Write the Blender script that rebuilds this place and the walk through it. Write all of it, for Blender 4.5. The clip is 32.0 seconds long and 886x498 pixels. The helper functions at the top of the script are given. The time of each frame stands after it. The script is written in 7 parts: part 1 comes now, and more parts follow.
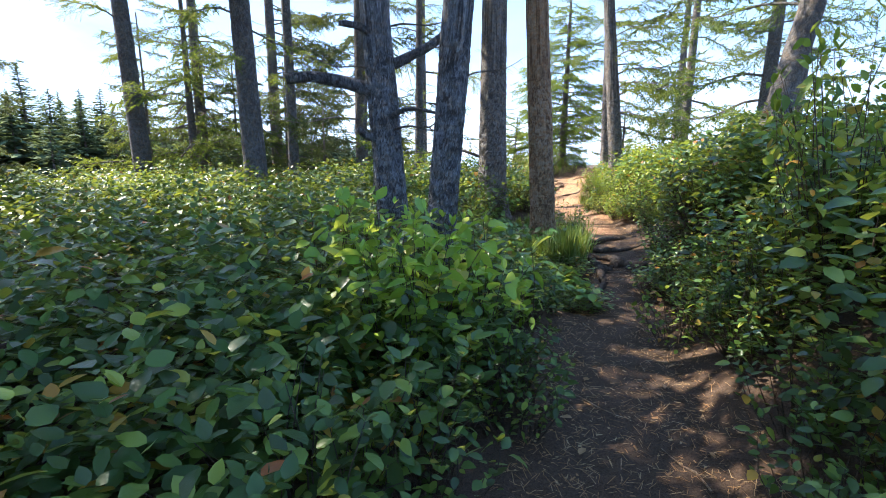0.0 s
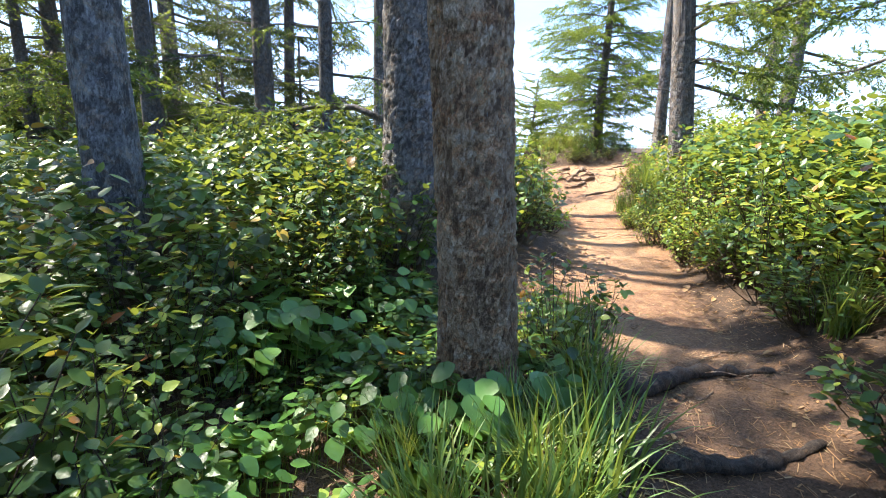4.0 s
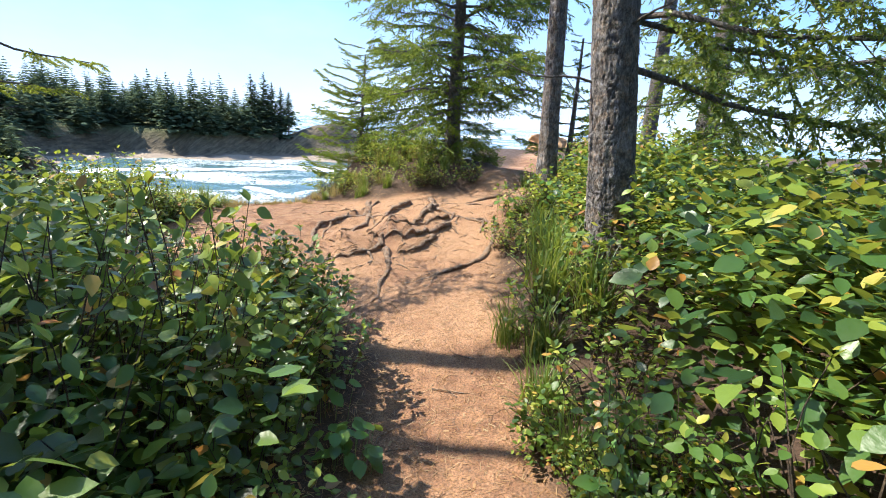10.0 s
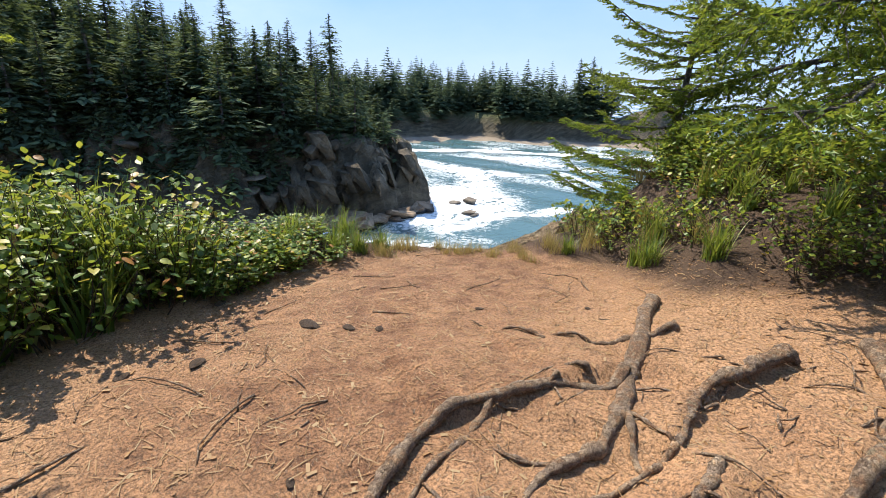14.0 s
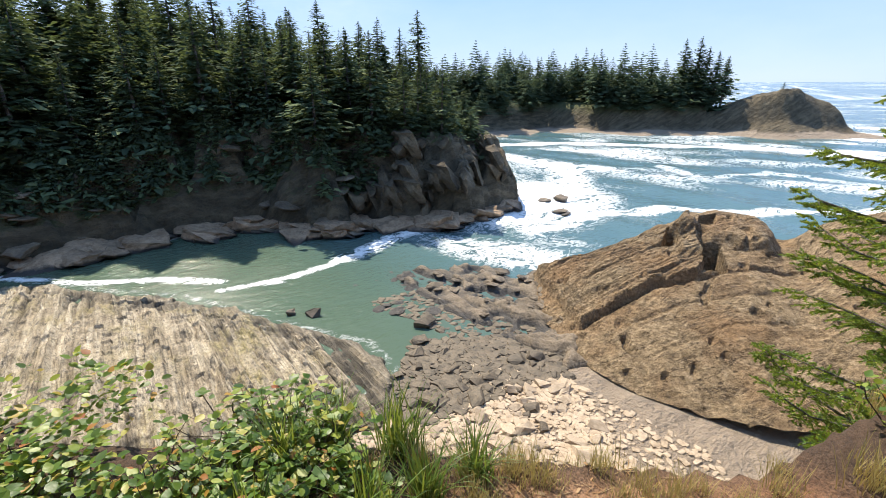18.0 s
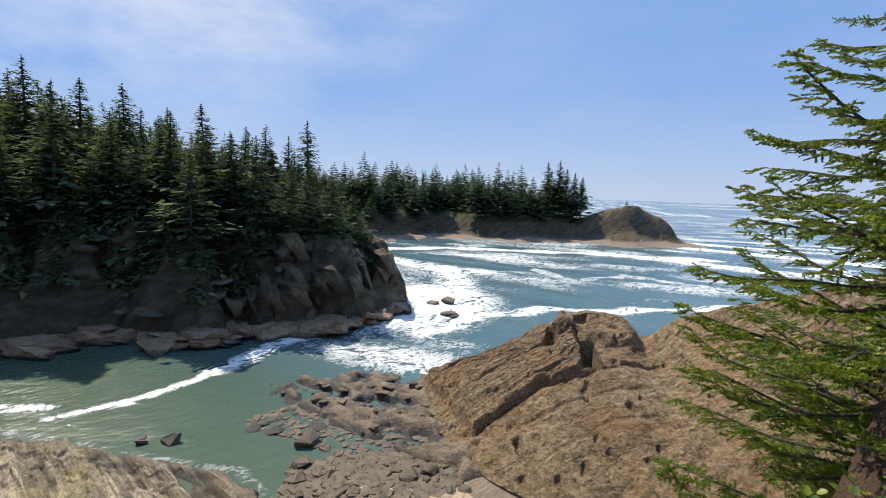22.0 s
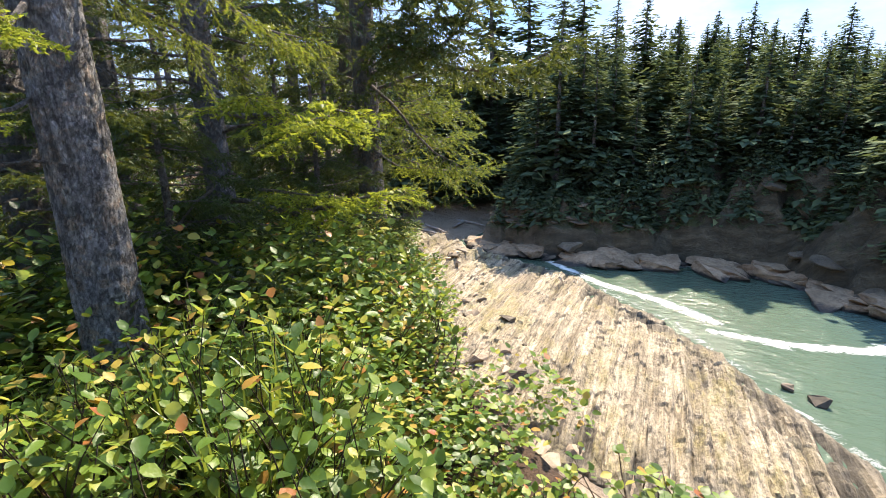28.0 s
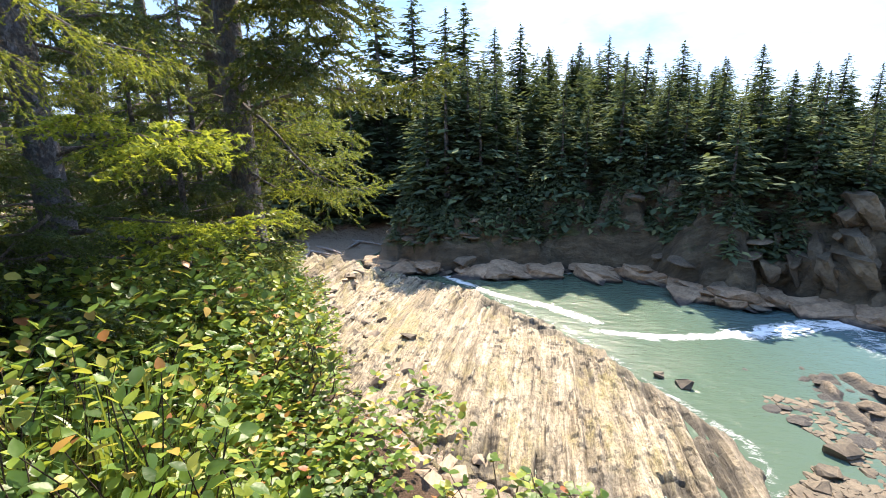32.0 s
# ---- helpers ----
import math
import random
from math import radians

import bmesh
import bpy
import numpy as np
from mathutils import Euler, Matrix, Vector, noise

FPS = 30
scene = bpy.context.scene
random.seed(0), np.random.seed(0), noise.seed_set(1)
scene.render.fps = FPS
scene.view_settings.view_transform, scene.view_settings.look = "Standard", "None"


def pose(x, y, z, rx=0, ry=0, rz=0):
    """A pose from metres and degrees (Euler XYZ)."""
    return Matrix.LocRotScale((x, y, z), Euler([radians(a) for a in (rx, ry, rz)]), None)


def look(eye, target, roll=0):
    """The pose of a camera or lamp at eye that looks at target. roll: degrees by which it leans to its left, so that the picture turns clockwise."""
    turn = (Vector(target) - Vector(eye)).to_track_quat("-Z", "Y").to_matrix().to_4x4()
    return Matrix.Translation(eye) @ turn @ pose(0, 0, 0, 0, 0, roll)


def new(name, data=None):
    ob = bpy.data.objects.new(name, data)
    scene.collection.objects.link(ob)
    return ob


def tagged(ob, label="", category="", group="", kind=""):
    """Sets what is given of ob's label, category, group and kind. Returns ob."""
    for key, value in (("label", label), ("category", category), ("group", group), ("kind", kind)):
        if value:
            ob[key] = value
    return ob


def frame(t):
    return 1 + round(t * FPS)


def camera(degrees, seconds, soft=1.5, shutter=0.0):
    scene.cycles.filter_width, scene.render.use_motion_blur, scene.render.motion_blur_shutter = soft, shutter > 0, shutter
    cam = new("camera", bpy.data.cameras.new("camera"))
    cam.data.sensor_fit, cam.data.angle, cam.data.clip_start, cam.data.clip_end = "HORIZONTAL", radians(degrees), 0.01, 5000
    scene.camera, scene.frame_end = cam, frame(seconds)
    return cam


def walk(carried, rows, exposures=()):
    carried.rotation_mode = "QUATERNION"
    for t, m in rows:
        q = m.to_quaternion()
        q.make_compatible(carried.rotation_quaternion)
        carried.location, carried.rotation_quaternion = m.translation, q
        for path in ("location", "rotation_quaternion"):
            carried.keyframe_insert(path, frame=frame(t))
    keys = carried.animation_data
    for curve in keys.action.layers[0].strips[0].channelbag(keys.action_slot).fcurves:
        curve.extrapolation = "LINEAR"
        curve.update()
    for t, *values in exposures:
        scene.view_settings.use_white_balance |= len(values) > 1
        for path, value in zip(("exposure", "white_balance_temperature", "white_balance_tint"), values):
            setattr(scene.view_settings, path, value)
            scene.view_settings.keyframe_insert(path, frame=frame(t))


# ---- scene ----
PATH = [
    (0, (0.885, 1.638, 1.536), (1.062, 3.590, 1.140), 0.54),
    (0.5, (1.197, 2.171, 1.572), (1.418, 4.118, 1.172), 0.51),
    (1, (1.423, 2.721, 1.500), (1.679, 4.662, 1.090), 1.12),
    (1.5, (1.712, 3.210, 1.482), (1.995, 5.144, 1.058), 1.52),
    (2, (2.005, 3.719, 1.466), (2.310, 5.649, 1.038), 1.45),
    (2.5, (2.186, 4.295, 1.458), (2.500, 6.220, 1.019), 1.05),
    (4.5, (2.758, 6.729, 1.424), (2.735, 8.664, 0.918), 2.21),
    (5, (2.459, 7.210, 1.326), (2.436, 9.142, 0.809), 1.97),
    (5.5, (2.435, 7.875, 1.439), (2.357, 9.807, 0.927), 0.89),
    (6, (2.519, 8.428, 1.433), (2.612, 10.354, 0.905), -0.26),
    (6.5, (2.746, 8.858, 1.424), (3.060, 10.757, 0.880), -0.49),
    (7, (2.908, 9.143, 1.466), (3.428, 10.996, 0.921), -0.62),
    (7.5, (3.106, 9.339, 1.552), (3.801, 11.135, 1.011), -0.85),
    (8, (3.331, 9.439, 1.589), (4.153, 11.178, 1.042), 0.29),
    (8.5, (3.590, 9.591, 1.594), (4.439, 11.312, 1.032), 1.82),
    (9, (3.834, 9.984, 1.688), (4.635, 11.729, 1.125), 3.74),
    (9.5, (4.003, 10.344, 1.710), (4.682, 12.147, 1.175), 4.25),
    (10, (4.201, 10.774, 1.817), (4.793, 12.613, 1.297), 3.71),
    (10.5, (4.410, 11.255, 1.799), (4.937, 13.115, 1.288), 2.99),
    (11, (4.643, 11.792, 1.698), (5.142, 13.659, 1.182), 2.75),
    (11.5, (4.775, 12.369, 1.677), (5.261, 14.236, 1.152), 2.48),
    (12, (4.926, 12.909, 1.639), (5.352, 14.791, 1.110), 2.60),
    (12.5, (5.075, 13.460, 1.688), (5.347, 15.362, 1.134), 2.47),
    (13, (5.119, 13.973, 1.685), (5.183, 15.882, 1.090), 2.81),
    (13.5, (5.071, 14.544, 1.664), (4.838, 16.433, 1.048), 3.28),
    (14, (4.911, 15.045, 1.684), (4.288, 16.835, 1.045), 2.49),
    (14.5, (4.725, 15.357, 1.673), (3.786, 16.993, 1.010), 2.12),
    (15, (4.425, 15.579, 1.650), (3.372, 17.132, 0.958), 1.58),
    (15.5, (4.237, 15.911, 1.815), (3.214, 17.478, 1.111), 1.91),
    (17.5, (4.000, 16.750, 1.820), (3.059, 18.372, 1.125), -0.17),
    (18, (3.800, 17.120, 1.830), (2.854, 18.749, 1.159), -0.32),
    (18.5, (3.650, 17.400, 1.850), (2.691, 19.022, 1.181), -0.37),
    (19, (3.650, 17.400, 1.850), (2.704, 19.032, 1.186), -0.22),
    (19.5, (3.650, 17.400, 1.850), (2.775, 19.091, 1.236), 0.76),
    (20, (3.650, 17.400, 1.850), (2.867, 19.164, 1.324), 1.76),
    (20.5, (3.650, 17.400, 1.850), (2.966, 19.234, 1.441), 2.36),
    (21, (3.650, 17.400, 1.850), (3.044, 19.282, 1.549), 2.45),
    (21.5, (3.650, 17.400, 1.850), (3.075, 19.299, 1.600), 2.33),
    (22, (3.650, 17.400, 1.850), (3.083, 19.303, 1.607), 2.18),
    (22.5, (3.650, 17.400, 1.850), (3.054, 19.291, 1.589), 2.08),
    (23, (3.650, 17.400, 1.850), (2.959, 19.254, 1.559), 2.41),
    (23.5, (3.650, 17.400, 1.850), (2.776, 19.172, 1.542), 2.54),
    (24, (3.650, 17.400, 1.850), (2.579, 19.054, 1.505), 2.15),
    (24.5, (3.650, 17.400, 1.850), (2.374, 18.891, 1.464), 1.79),
    (25, (3.650, 17.400, 1.850), (2.182, 18.696, 1.444), 1.64),
    (25.5, (3.650, 17.400, 1.850), (2.019, 18.475, 1.421), 1.11),
    (26, (3.650, 17.400, 1.850), (1.909, 18.274, 1.397), -0.14),
    (26.5, (3.650, 17.400, 1.850), (1.810, 18.023, 1.374), -1.21),
    (28.5, (3.650, 17.350, 1.850), (1.719, 17.266, 1.336), -1.12),
    (29, (3.650, 17.350, 1.850), (1.717, 17.231, 1.349), -1.32),
    (29.5, (3.650, 17.373, 1.850), (1.718, 17.282, 1.342), -1.00),
    (30, (3.650, 17.395, 1.850), (1.714, 17.364, 1.347), -1.25),
    (30.5, (3.650, 17.418, 1.850), (1.712, 17.486, 1.359), -1.47),
    (31, (3.650, 17.440, 1.850), (1.717, 17.611, 1.364), -1.87),
    (31.5, (3.650, 17.463, 1.850), (1.728, 17.759, 1.384), -1.88),
    (32, (3.650, 17.485, 1.850), (1.754, 17.932, 1.398), -1.34),
]
LENS = 86.6
cam = camera(LENS, 32.0, soft=0.6)
EXPOSURES = [(0, 1.8, 6700, 10), (1, 1.85, 6700, 10), (2.5, 1.9, 6700, 10), (4.5, 1.95, 6600, 10), (7.5, 1.7, 6550, 10), (9, 1.4, 6550, 10), (10.5, 1.05, 6500, 10), (12, 0.5, 6700, 10), (13, 0.58, 6750, 10), (14, 0.65, 6800, 10), (15, 0.85, 6800, 10), (17.5, 0.75, 6900, 10),
             (19, 0.42, 7250, 12), (21.5, 0.1, 7000, 12), (25, 0.2, 7100, 13), (26.5, 0.6, 7300, 14), (28.5, 1.35, 7300, 14), (32, 1.4, 7300, 14)]
walk(cam, [(t, look(e, g, r)) for t, e, g, r in PATH], EXPOSURES)

# ---- light ----
SUN_AZ, SUN_EL = 60.0, 54.0   # azimuth from +y towards -x
world = bpy.data.worlds.new("world")
scene.world = world
world.use_nodes = True
wn = world.node_tree.nodes
sky = wn.new("ShaderNodeTexSky")
sky.sky_type = "NISHITA"
sky.sun_disc = False
sky.sun_elevation = radians(SUN_EL)
sky.sun_rotation = radians(-SUN_AZ)
sky.air_density, sky.dust_density, sky.ozone_density = 0.85, 0.2, 2.5
wn["Background"].inputs["Strength"].default_value = 0.1
clear = wn.new("ShaderNodeMix")
clear.data_type = "RGBA"
clear.inputs[0].default_value = 0.8
clear.inputs[7].default_value = (2.0, 4.1, 8.6, 1)
world.node_tree.links.new(sky.outputs[0], clear.inputs[6])
# pale haze towards the horizon
hco, hse, hra, haze = wn.new("ShaderNodeTexCoord"), wn.new("ShaderNodeSeparateXYZ"), wn.new("ShaderNodeValToRGB"), wn.new("ShaderNodeMix")
hra.color_ramp.elements[0].color, hra.color_ramp.elements[1].color = (0.45, 0.45, 0.45, 1), (0, 0, 0, 1)
hra.color_ramp.elements[0].position, hra.color_ramp.elements[1].position = 0.0, 0.2
haze.data_type = "RGBA"
haze.inputs[7].default_value = (6.3, 7.2, 8.2, 1)
for a, b in ((hco.outputs["Generated"], hse.inputs[0]), (hse.outputs[2], hra.inputs[0]), (hra.outputs[0], haze.inputs[0]), (clear.outputs[2], haze.inputs[6])):
    world.node_tree.links.new(a, b)
# thin bright cloud
wtc, wmp, wno, wra, cloud = wn.new("ShaderNodeTexCoord"), wn.new("ShaderNodeMapping"), wn.new("ShaderNodeTexNoise"), wn.new("ShaderNodeValToRGB"), wn.new("ShaderNodeMix")
wmp.inputs["Scale"].default_value = (1.0, 1.0, 2.6)
wno.inputs["Scale"].default_value, wno.inputs["Detail"].default_value, wno.inputs["Roughness"].default_value = 1.7, 7.0, 0.6
wra.color_ramp.elements[0].position, wra.color_ramp.elements[1].position = 0.42, 0.72
wra.color_ramp.elements[1].color = (0.75, 0.75, 0.75, 1)
cloud.data_type = "RGBA"
cloud.inputs[7].default_value = (9.5, 9.8, 10.2, 1)
# the cloud gathers round the sun
wdot, wsub, wmap, wmul = wn.new("ShaderNodeVectorMath"), wn.new("ShaderNodeVectorMath"), wn.new("ShaderNodeMapRange"), wn.new("ShaderNodeMath")
wdot.operation, wmul.operation = "DOT_PRODUCT", "MULTIPLY"
wsub.operation = "NORMALIZE"
wdot.inputs[1].default_value = (-math.sin(radians(SUN_AZ)) * 0.64, math.cos(radians(SUN_AZ)) * 0.64, 0.77)
wmap.inputs[1].default_value, wmap.inputs[2].default_value = 0.66, 0.93
wmap.inputs[3].default_value, wmap.inputs[4].default_value = 0.12, 1.6
wmul.use_clamp = True
for a, b in ((wtc.outputs["Generated"], wmp.inputs[0]), (wmp.outputs[0], wno.inputs["Vector"]), (wno.outputs[0], wra.inputs[0]), (wtc.outputs["Generated"], wsub.inputs[0]), (wsub.outputs[0], wdot.inputs[0]), (wdot.outputs["Value"], wmap.inputs[0]), (wra.outputs[0], wmul.inputs[0]), (wmap.outputs[0], wmul.inputs[1]), (wmul.outputs[0], cloud.inputs[0]), (haze.outputs[2], cloud.inputs[6]), (cloud.outputs[2], wn["Background"].inputs["Color"])):
    world.node_tree.links.new(a, b)
sun = new("sun", bpy.data.lights.new("sun", "SUN"))
sun.data.energy, sun.data.angle, sun.data.color = 5.0, radians(0.53), (1.0, 0.935, 0.81)
sv = Vector((-math.sin(radians(SUN_AZ)) * math.cos(radians(SUN_EL)), math.cos(radians(SUN_AZ)) * math.cos(radians(SUN_EL)), math.sin(radians(SUN_EL))))
sun.matrix_world = Matrix.Translation((0, 0, 60)) @ sv.to_track_quat("Z", "Y").to_matrix().to_4x4()

# ---- materials ----
SEA = -15.2


def mat(name):
    m = bpy.data.materials.new(name)
    m.use_nodes = True
    nt = m.node_tree
    return m, nt, nt.nodes["Principled BSDF"]


def node(nt, kind, **kw):
    n = nt.nodes.new("ShaderNode" + kind)
    for k, v in kw.items():
        if k in n.inputs:
            n.inputs[k].default_value = v
        elif k == "operation":
            n.operation = v
        elif k == "data_type":
            n.data_type = v
        elif k == "blend_type":
            n.blend_type = v
        elif k == "attribute_name":
            n.attribute_name = v
        elif k == "feature":
            n.feature = v
    return n


def link(nt, a, b):
    nt.links.new(a, b)


def ramp(nt, src, stops):
    r = nt.nodes.new("ShaderNodeValToRGB")
    e = r.color_ramp.elements
    while len(e) < len(stops):
        e.new(0.5)
    for el, (p, c) in zip(e, stops):
        el.position = p
        el.color = (*c, 1) if len(c) == 3 else c
    nt.links.new(src, r.inputs[0])
    return r.outputs[0]


def coords(nt, scale=(1, 1, 1), rot=(0, 0, 0), kind="Object"):
    """Places turned first and then scaled, so that a stretch follows the turned axes."""
    out = nt.nodes.new("ShaderNodeTexCoord").outputs[kind]
    for socket, value in (("Rotation", rot), ("Scale", scale)):
        mp = nt.nodes.new("ShaderNodeMapping")
        mp.inputs[socket].default_value = value
        nt.links.new(out, mp.inputs[0])
        out = mp.outputs[0]
    return out


def noise_tex(nt, vec, scale, detail=4.0, rough=0.55, out=0, distort=0.0):
    n = nt.nodes.new("ShaderNodeTexNoise")
    n.inputs["Scale"].default_value = scale
    n.inputs["Detail"].default_value = detail
    n.inputs["Roughness"].default_value = rough
    n.inputs["Distortion"].default_value = distort
    nt.links.new(vec, n.inputs["Vector"])
    return n.outputs[out]


def voro(nt, vec, scale, feature="F1", out="Distance", rnd=1.0):
    n = nt.nodes.new("ShaderNodeTexVoronoi")
    n.feature = feature
    n.inputs["Scale"].default_value = scale
    n.inputs["Randomness"].default_value = rnd
    nt.links.new(vec, n.inputs["Vector"])
    return n.outputs[out]


def mix(nt, fac, a, b, blend="MIX"):
    n = nt.nodes.new("ShaderNodeMix")
    n.data_type = "RGBA"
    n.blend_type = blend
    for src, i in ((fac, 0), (a, 6), (b, 7)):
        if isinstance(src, (int, float)):
            n.inputs[i].default_value = src
        elif isinstance(src, tuple):
            n.inputs[i].default_value = (*src, 1)
        else:
            nt.links.new(src, n.inputs[i])
    return n.outputs[2]


def math_node(nt, op, a, b=0.0, clamp=False):
    n = nt.nodes.new("ShaderNodeMath")
    n.operation = op
    n.use_clamp = clamp
    for src, i in ((a, 0), (b, 1)):
        if isinstance(src, (int, float)):
            n.inputs[i].default_value = src
        else:
            nt.links.new(src, n.inputs[i])
    return n.outputs[0]


def bump(nt, p, h, strength=0.5, dist=0.02):
    b = nt.nodes.new("ShaderNodeBump")
    b.inputs["Strength"].default_value = strength
    b.inputs["Distance"].default_value = dist
    nt.links.new(h, b.inputs["Height"])
    nt.links.new(b.outputs[0], p.inputs["Normal"])


def attr(nt, name, out="Fac"):
    a = nt.nodes.new("ShaderNodeAttribute")
    a.attribute_name = name
    return a.outputs[out]


def island(nt):
    return nt.nodes.new("ShaderNodeNewGeometry").outputs["Random Per Island"]


def per_object(nt):
    return nt.nodes.new("ShaderNodeObjectInfo").outputs["Random"]


def leaf_material(name, stops, rough=0.38, glow=0.35, tint=(0.55, 0.6, 0.07), vein=40.0, spec=0.5):
    """Leaves: a colour for each leaf, gloss above, and light that passes through."""
    m, nt, p = mat(name)
    v = coords(nt)
    base = ramp(nt, island(nt), stops)
    blotch = noise_tex(nt, v, vein, 3.0)
    col = mix(nt, math_node(nt, "MULTIPLY", blotch, 0.5), base, mix(nt, 1.0, base, (0.55, 0.6, 0.5), "MULTIPLY"))
    link(nt, col, p.inputs["Base Color"])
    p.inputs["Roughness"].default_value = rough
    p.inputs["Specular IOR Level"].default_value = spec
    bump(nt, p, blotch, 0.35, 0.006)
    tr = nt.nodes.new("ShaderNodeBsdfTranslucent")
    link(nt, mix(nt, 0.55, base, tint), tr.inputs[0])
    ms = nt.nodes.new("ShaderNodeMixShader")
    ms.inputs[0].default_value = glow
    link(nt, p.outputs[0], ms.inputs[1])
    link(nt, tr.outputs[0], ms.inputs[2])
    link(nt, ms.outputs[0], nt.nodes["Material Output"].inputs[0])
    return m


# darker leaf colours for shrubs under trees carry part of their shade
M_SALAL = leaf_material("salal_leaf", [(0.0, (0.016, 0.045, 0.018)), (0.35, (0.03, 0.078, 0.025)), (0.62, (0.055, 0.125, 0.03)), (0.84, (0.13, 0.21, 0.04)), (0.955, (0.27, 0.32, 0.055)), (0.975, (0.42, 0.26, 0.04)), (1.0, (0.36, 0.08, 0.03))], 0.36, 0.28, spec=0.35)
# leaf colour plus sunlight: the greens are brightened to look sunlit
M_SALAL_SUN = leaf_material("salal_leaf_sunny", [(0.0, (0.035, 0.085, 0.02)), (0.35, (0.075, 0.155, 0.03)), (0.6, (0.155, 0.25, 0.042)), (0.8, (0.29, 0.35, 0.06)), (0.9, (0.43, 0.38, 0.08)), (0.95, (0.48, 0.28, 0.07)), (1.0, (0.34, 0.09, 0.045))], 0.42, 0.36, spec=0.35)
M_FRESH = leaf_material("fresh_leaf", [(0.0, (0.1, 0.23, 0.035)), (0.4, (0.2, 0.38, 0.045)), (0.8, (0.38, 0.52, 0.07)), (0.96, (0.48, 0.52, 0.09)), (1.0, (0.45, 0.3, 0.08))], 0.34, 0.45)
M_BROAD = leaf_material("broad_leaf", [(0.0, (0.05, 0.13, 0.03)), (0.6, (0.08, 0.2, 0.04)), (1.0, (0.14, 0.27, 0.05))], 0.4, 0.35)
M_GRASS = leaf_material("grass_blade", [(0.0, (0.045, 0.1, 0.022)), (0.5, (0.085, 0.17, 0.035)), (0.8, (0.17, 0.24, 0.055)), (0.95, (0.36, 0.33, 0.12)), (1.0, (0.48, 0.4, 0.2))], 0.42, 0.3)
M_DRYGRASS = leaf_material("dry_grass_blade", [(0.0, (0.42, 0.33, 0.13)), (0.6, (0.5, 0.38, 0.15)), (1.0, (0.32, 0.32, 0.1))], 0.6, 0.25, (0.6, 0.45, 0.15))
M_NEEDLE = leaf_material("spruce_needle", [(0.0, (0.03, 0.07, 0.025)), (0.45, (0.06, 0.12, 0.03)), (0.75, (0.12, 0.19, 0.035)), (0.93, (0.24, 0.3, 0.05)), (1.0, (0.28, 0.26, 0.06))], 0.5, 0.3)
M_NEEDLE_SUN = leaf_material("spruce_needle_young", [(0.0, (0.03, 0.07, 0.018)), (0.4, (0.07, 0.15, 0.026)), (0.75, (0.17, 0.29, 0.04)), (1.0, (0.36, 0.45, 0.06))], 0.5, 0.33)
# young shoots, with the sun on their tips put into the colour
M_NEEDLE_LIT_SHOOTS = leaf_material("spruce_needle_lit_shoots", [(0.0, (0.06, 0.11, 0.018)), (0.5, (0.2, 0.27, 0.035)), (1.0, (0.44, 0.45, 0.065))], 0.5, 0.4)
M_NEEDLE_GOLD = leaf_material("spruce_needle_golden", [(0.0, (0.045, 0.075, 0.02)), (0.4, (0.1, 0.15, 0.03)), (0.75, (0.22, 0.27, 0.045)), (0.95, (0.34, 0.33, 0.07)), (1.0, (0.36, 0.27, 0.1))], 0.55, 0.34, (0.5, 0.55, 0.06))
# needle colours lifted, partly in place of haze over the promontory
M_NEEDLE_FAR = leaf_material("forest_needle", [(0.0, (0.05, 0.075, 0.05)), (0.5, (0.085, 0.12, 0.07)), (0.9, (0.14, 0.18, 0.09)), (1.0, (0.22, 0.24, 0.12))], 0.95, 0.22, (0.3, 0.38, 0.1), 3.0, 0.15)
# paler needles and extra glow stand in for haze over the headland
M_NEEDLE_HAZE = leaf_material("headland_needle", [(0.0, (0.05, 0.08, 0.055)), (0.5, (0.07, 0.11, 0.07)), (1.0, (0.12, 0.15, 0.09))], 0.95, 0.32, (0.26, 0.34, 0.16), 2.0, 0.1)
M_DEAD = leaf_material("dead_leaf", [(0.0, (0.28, 0.14, 0.06)), (0.5, (0.36, 0.2, 0.09)), (1.0, (0.42, 0.3, 0.17))], 0.7, 0.15, (0.5, 0.25, 0.08))


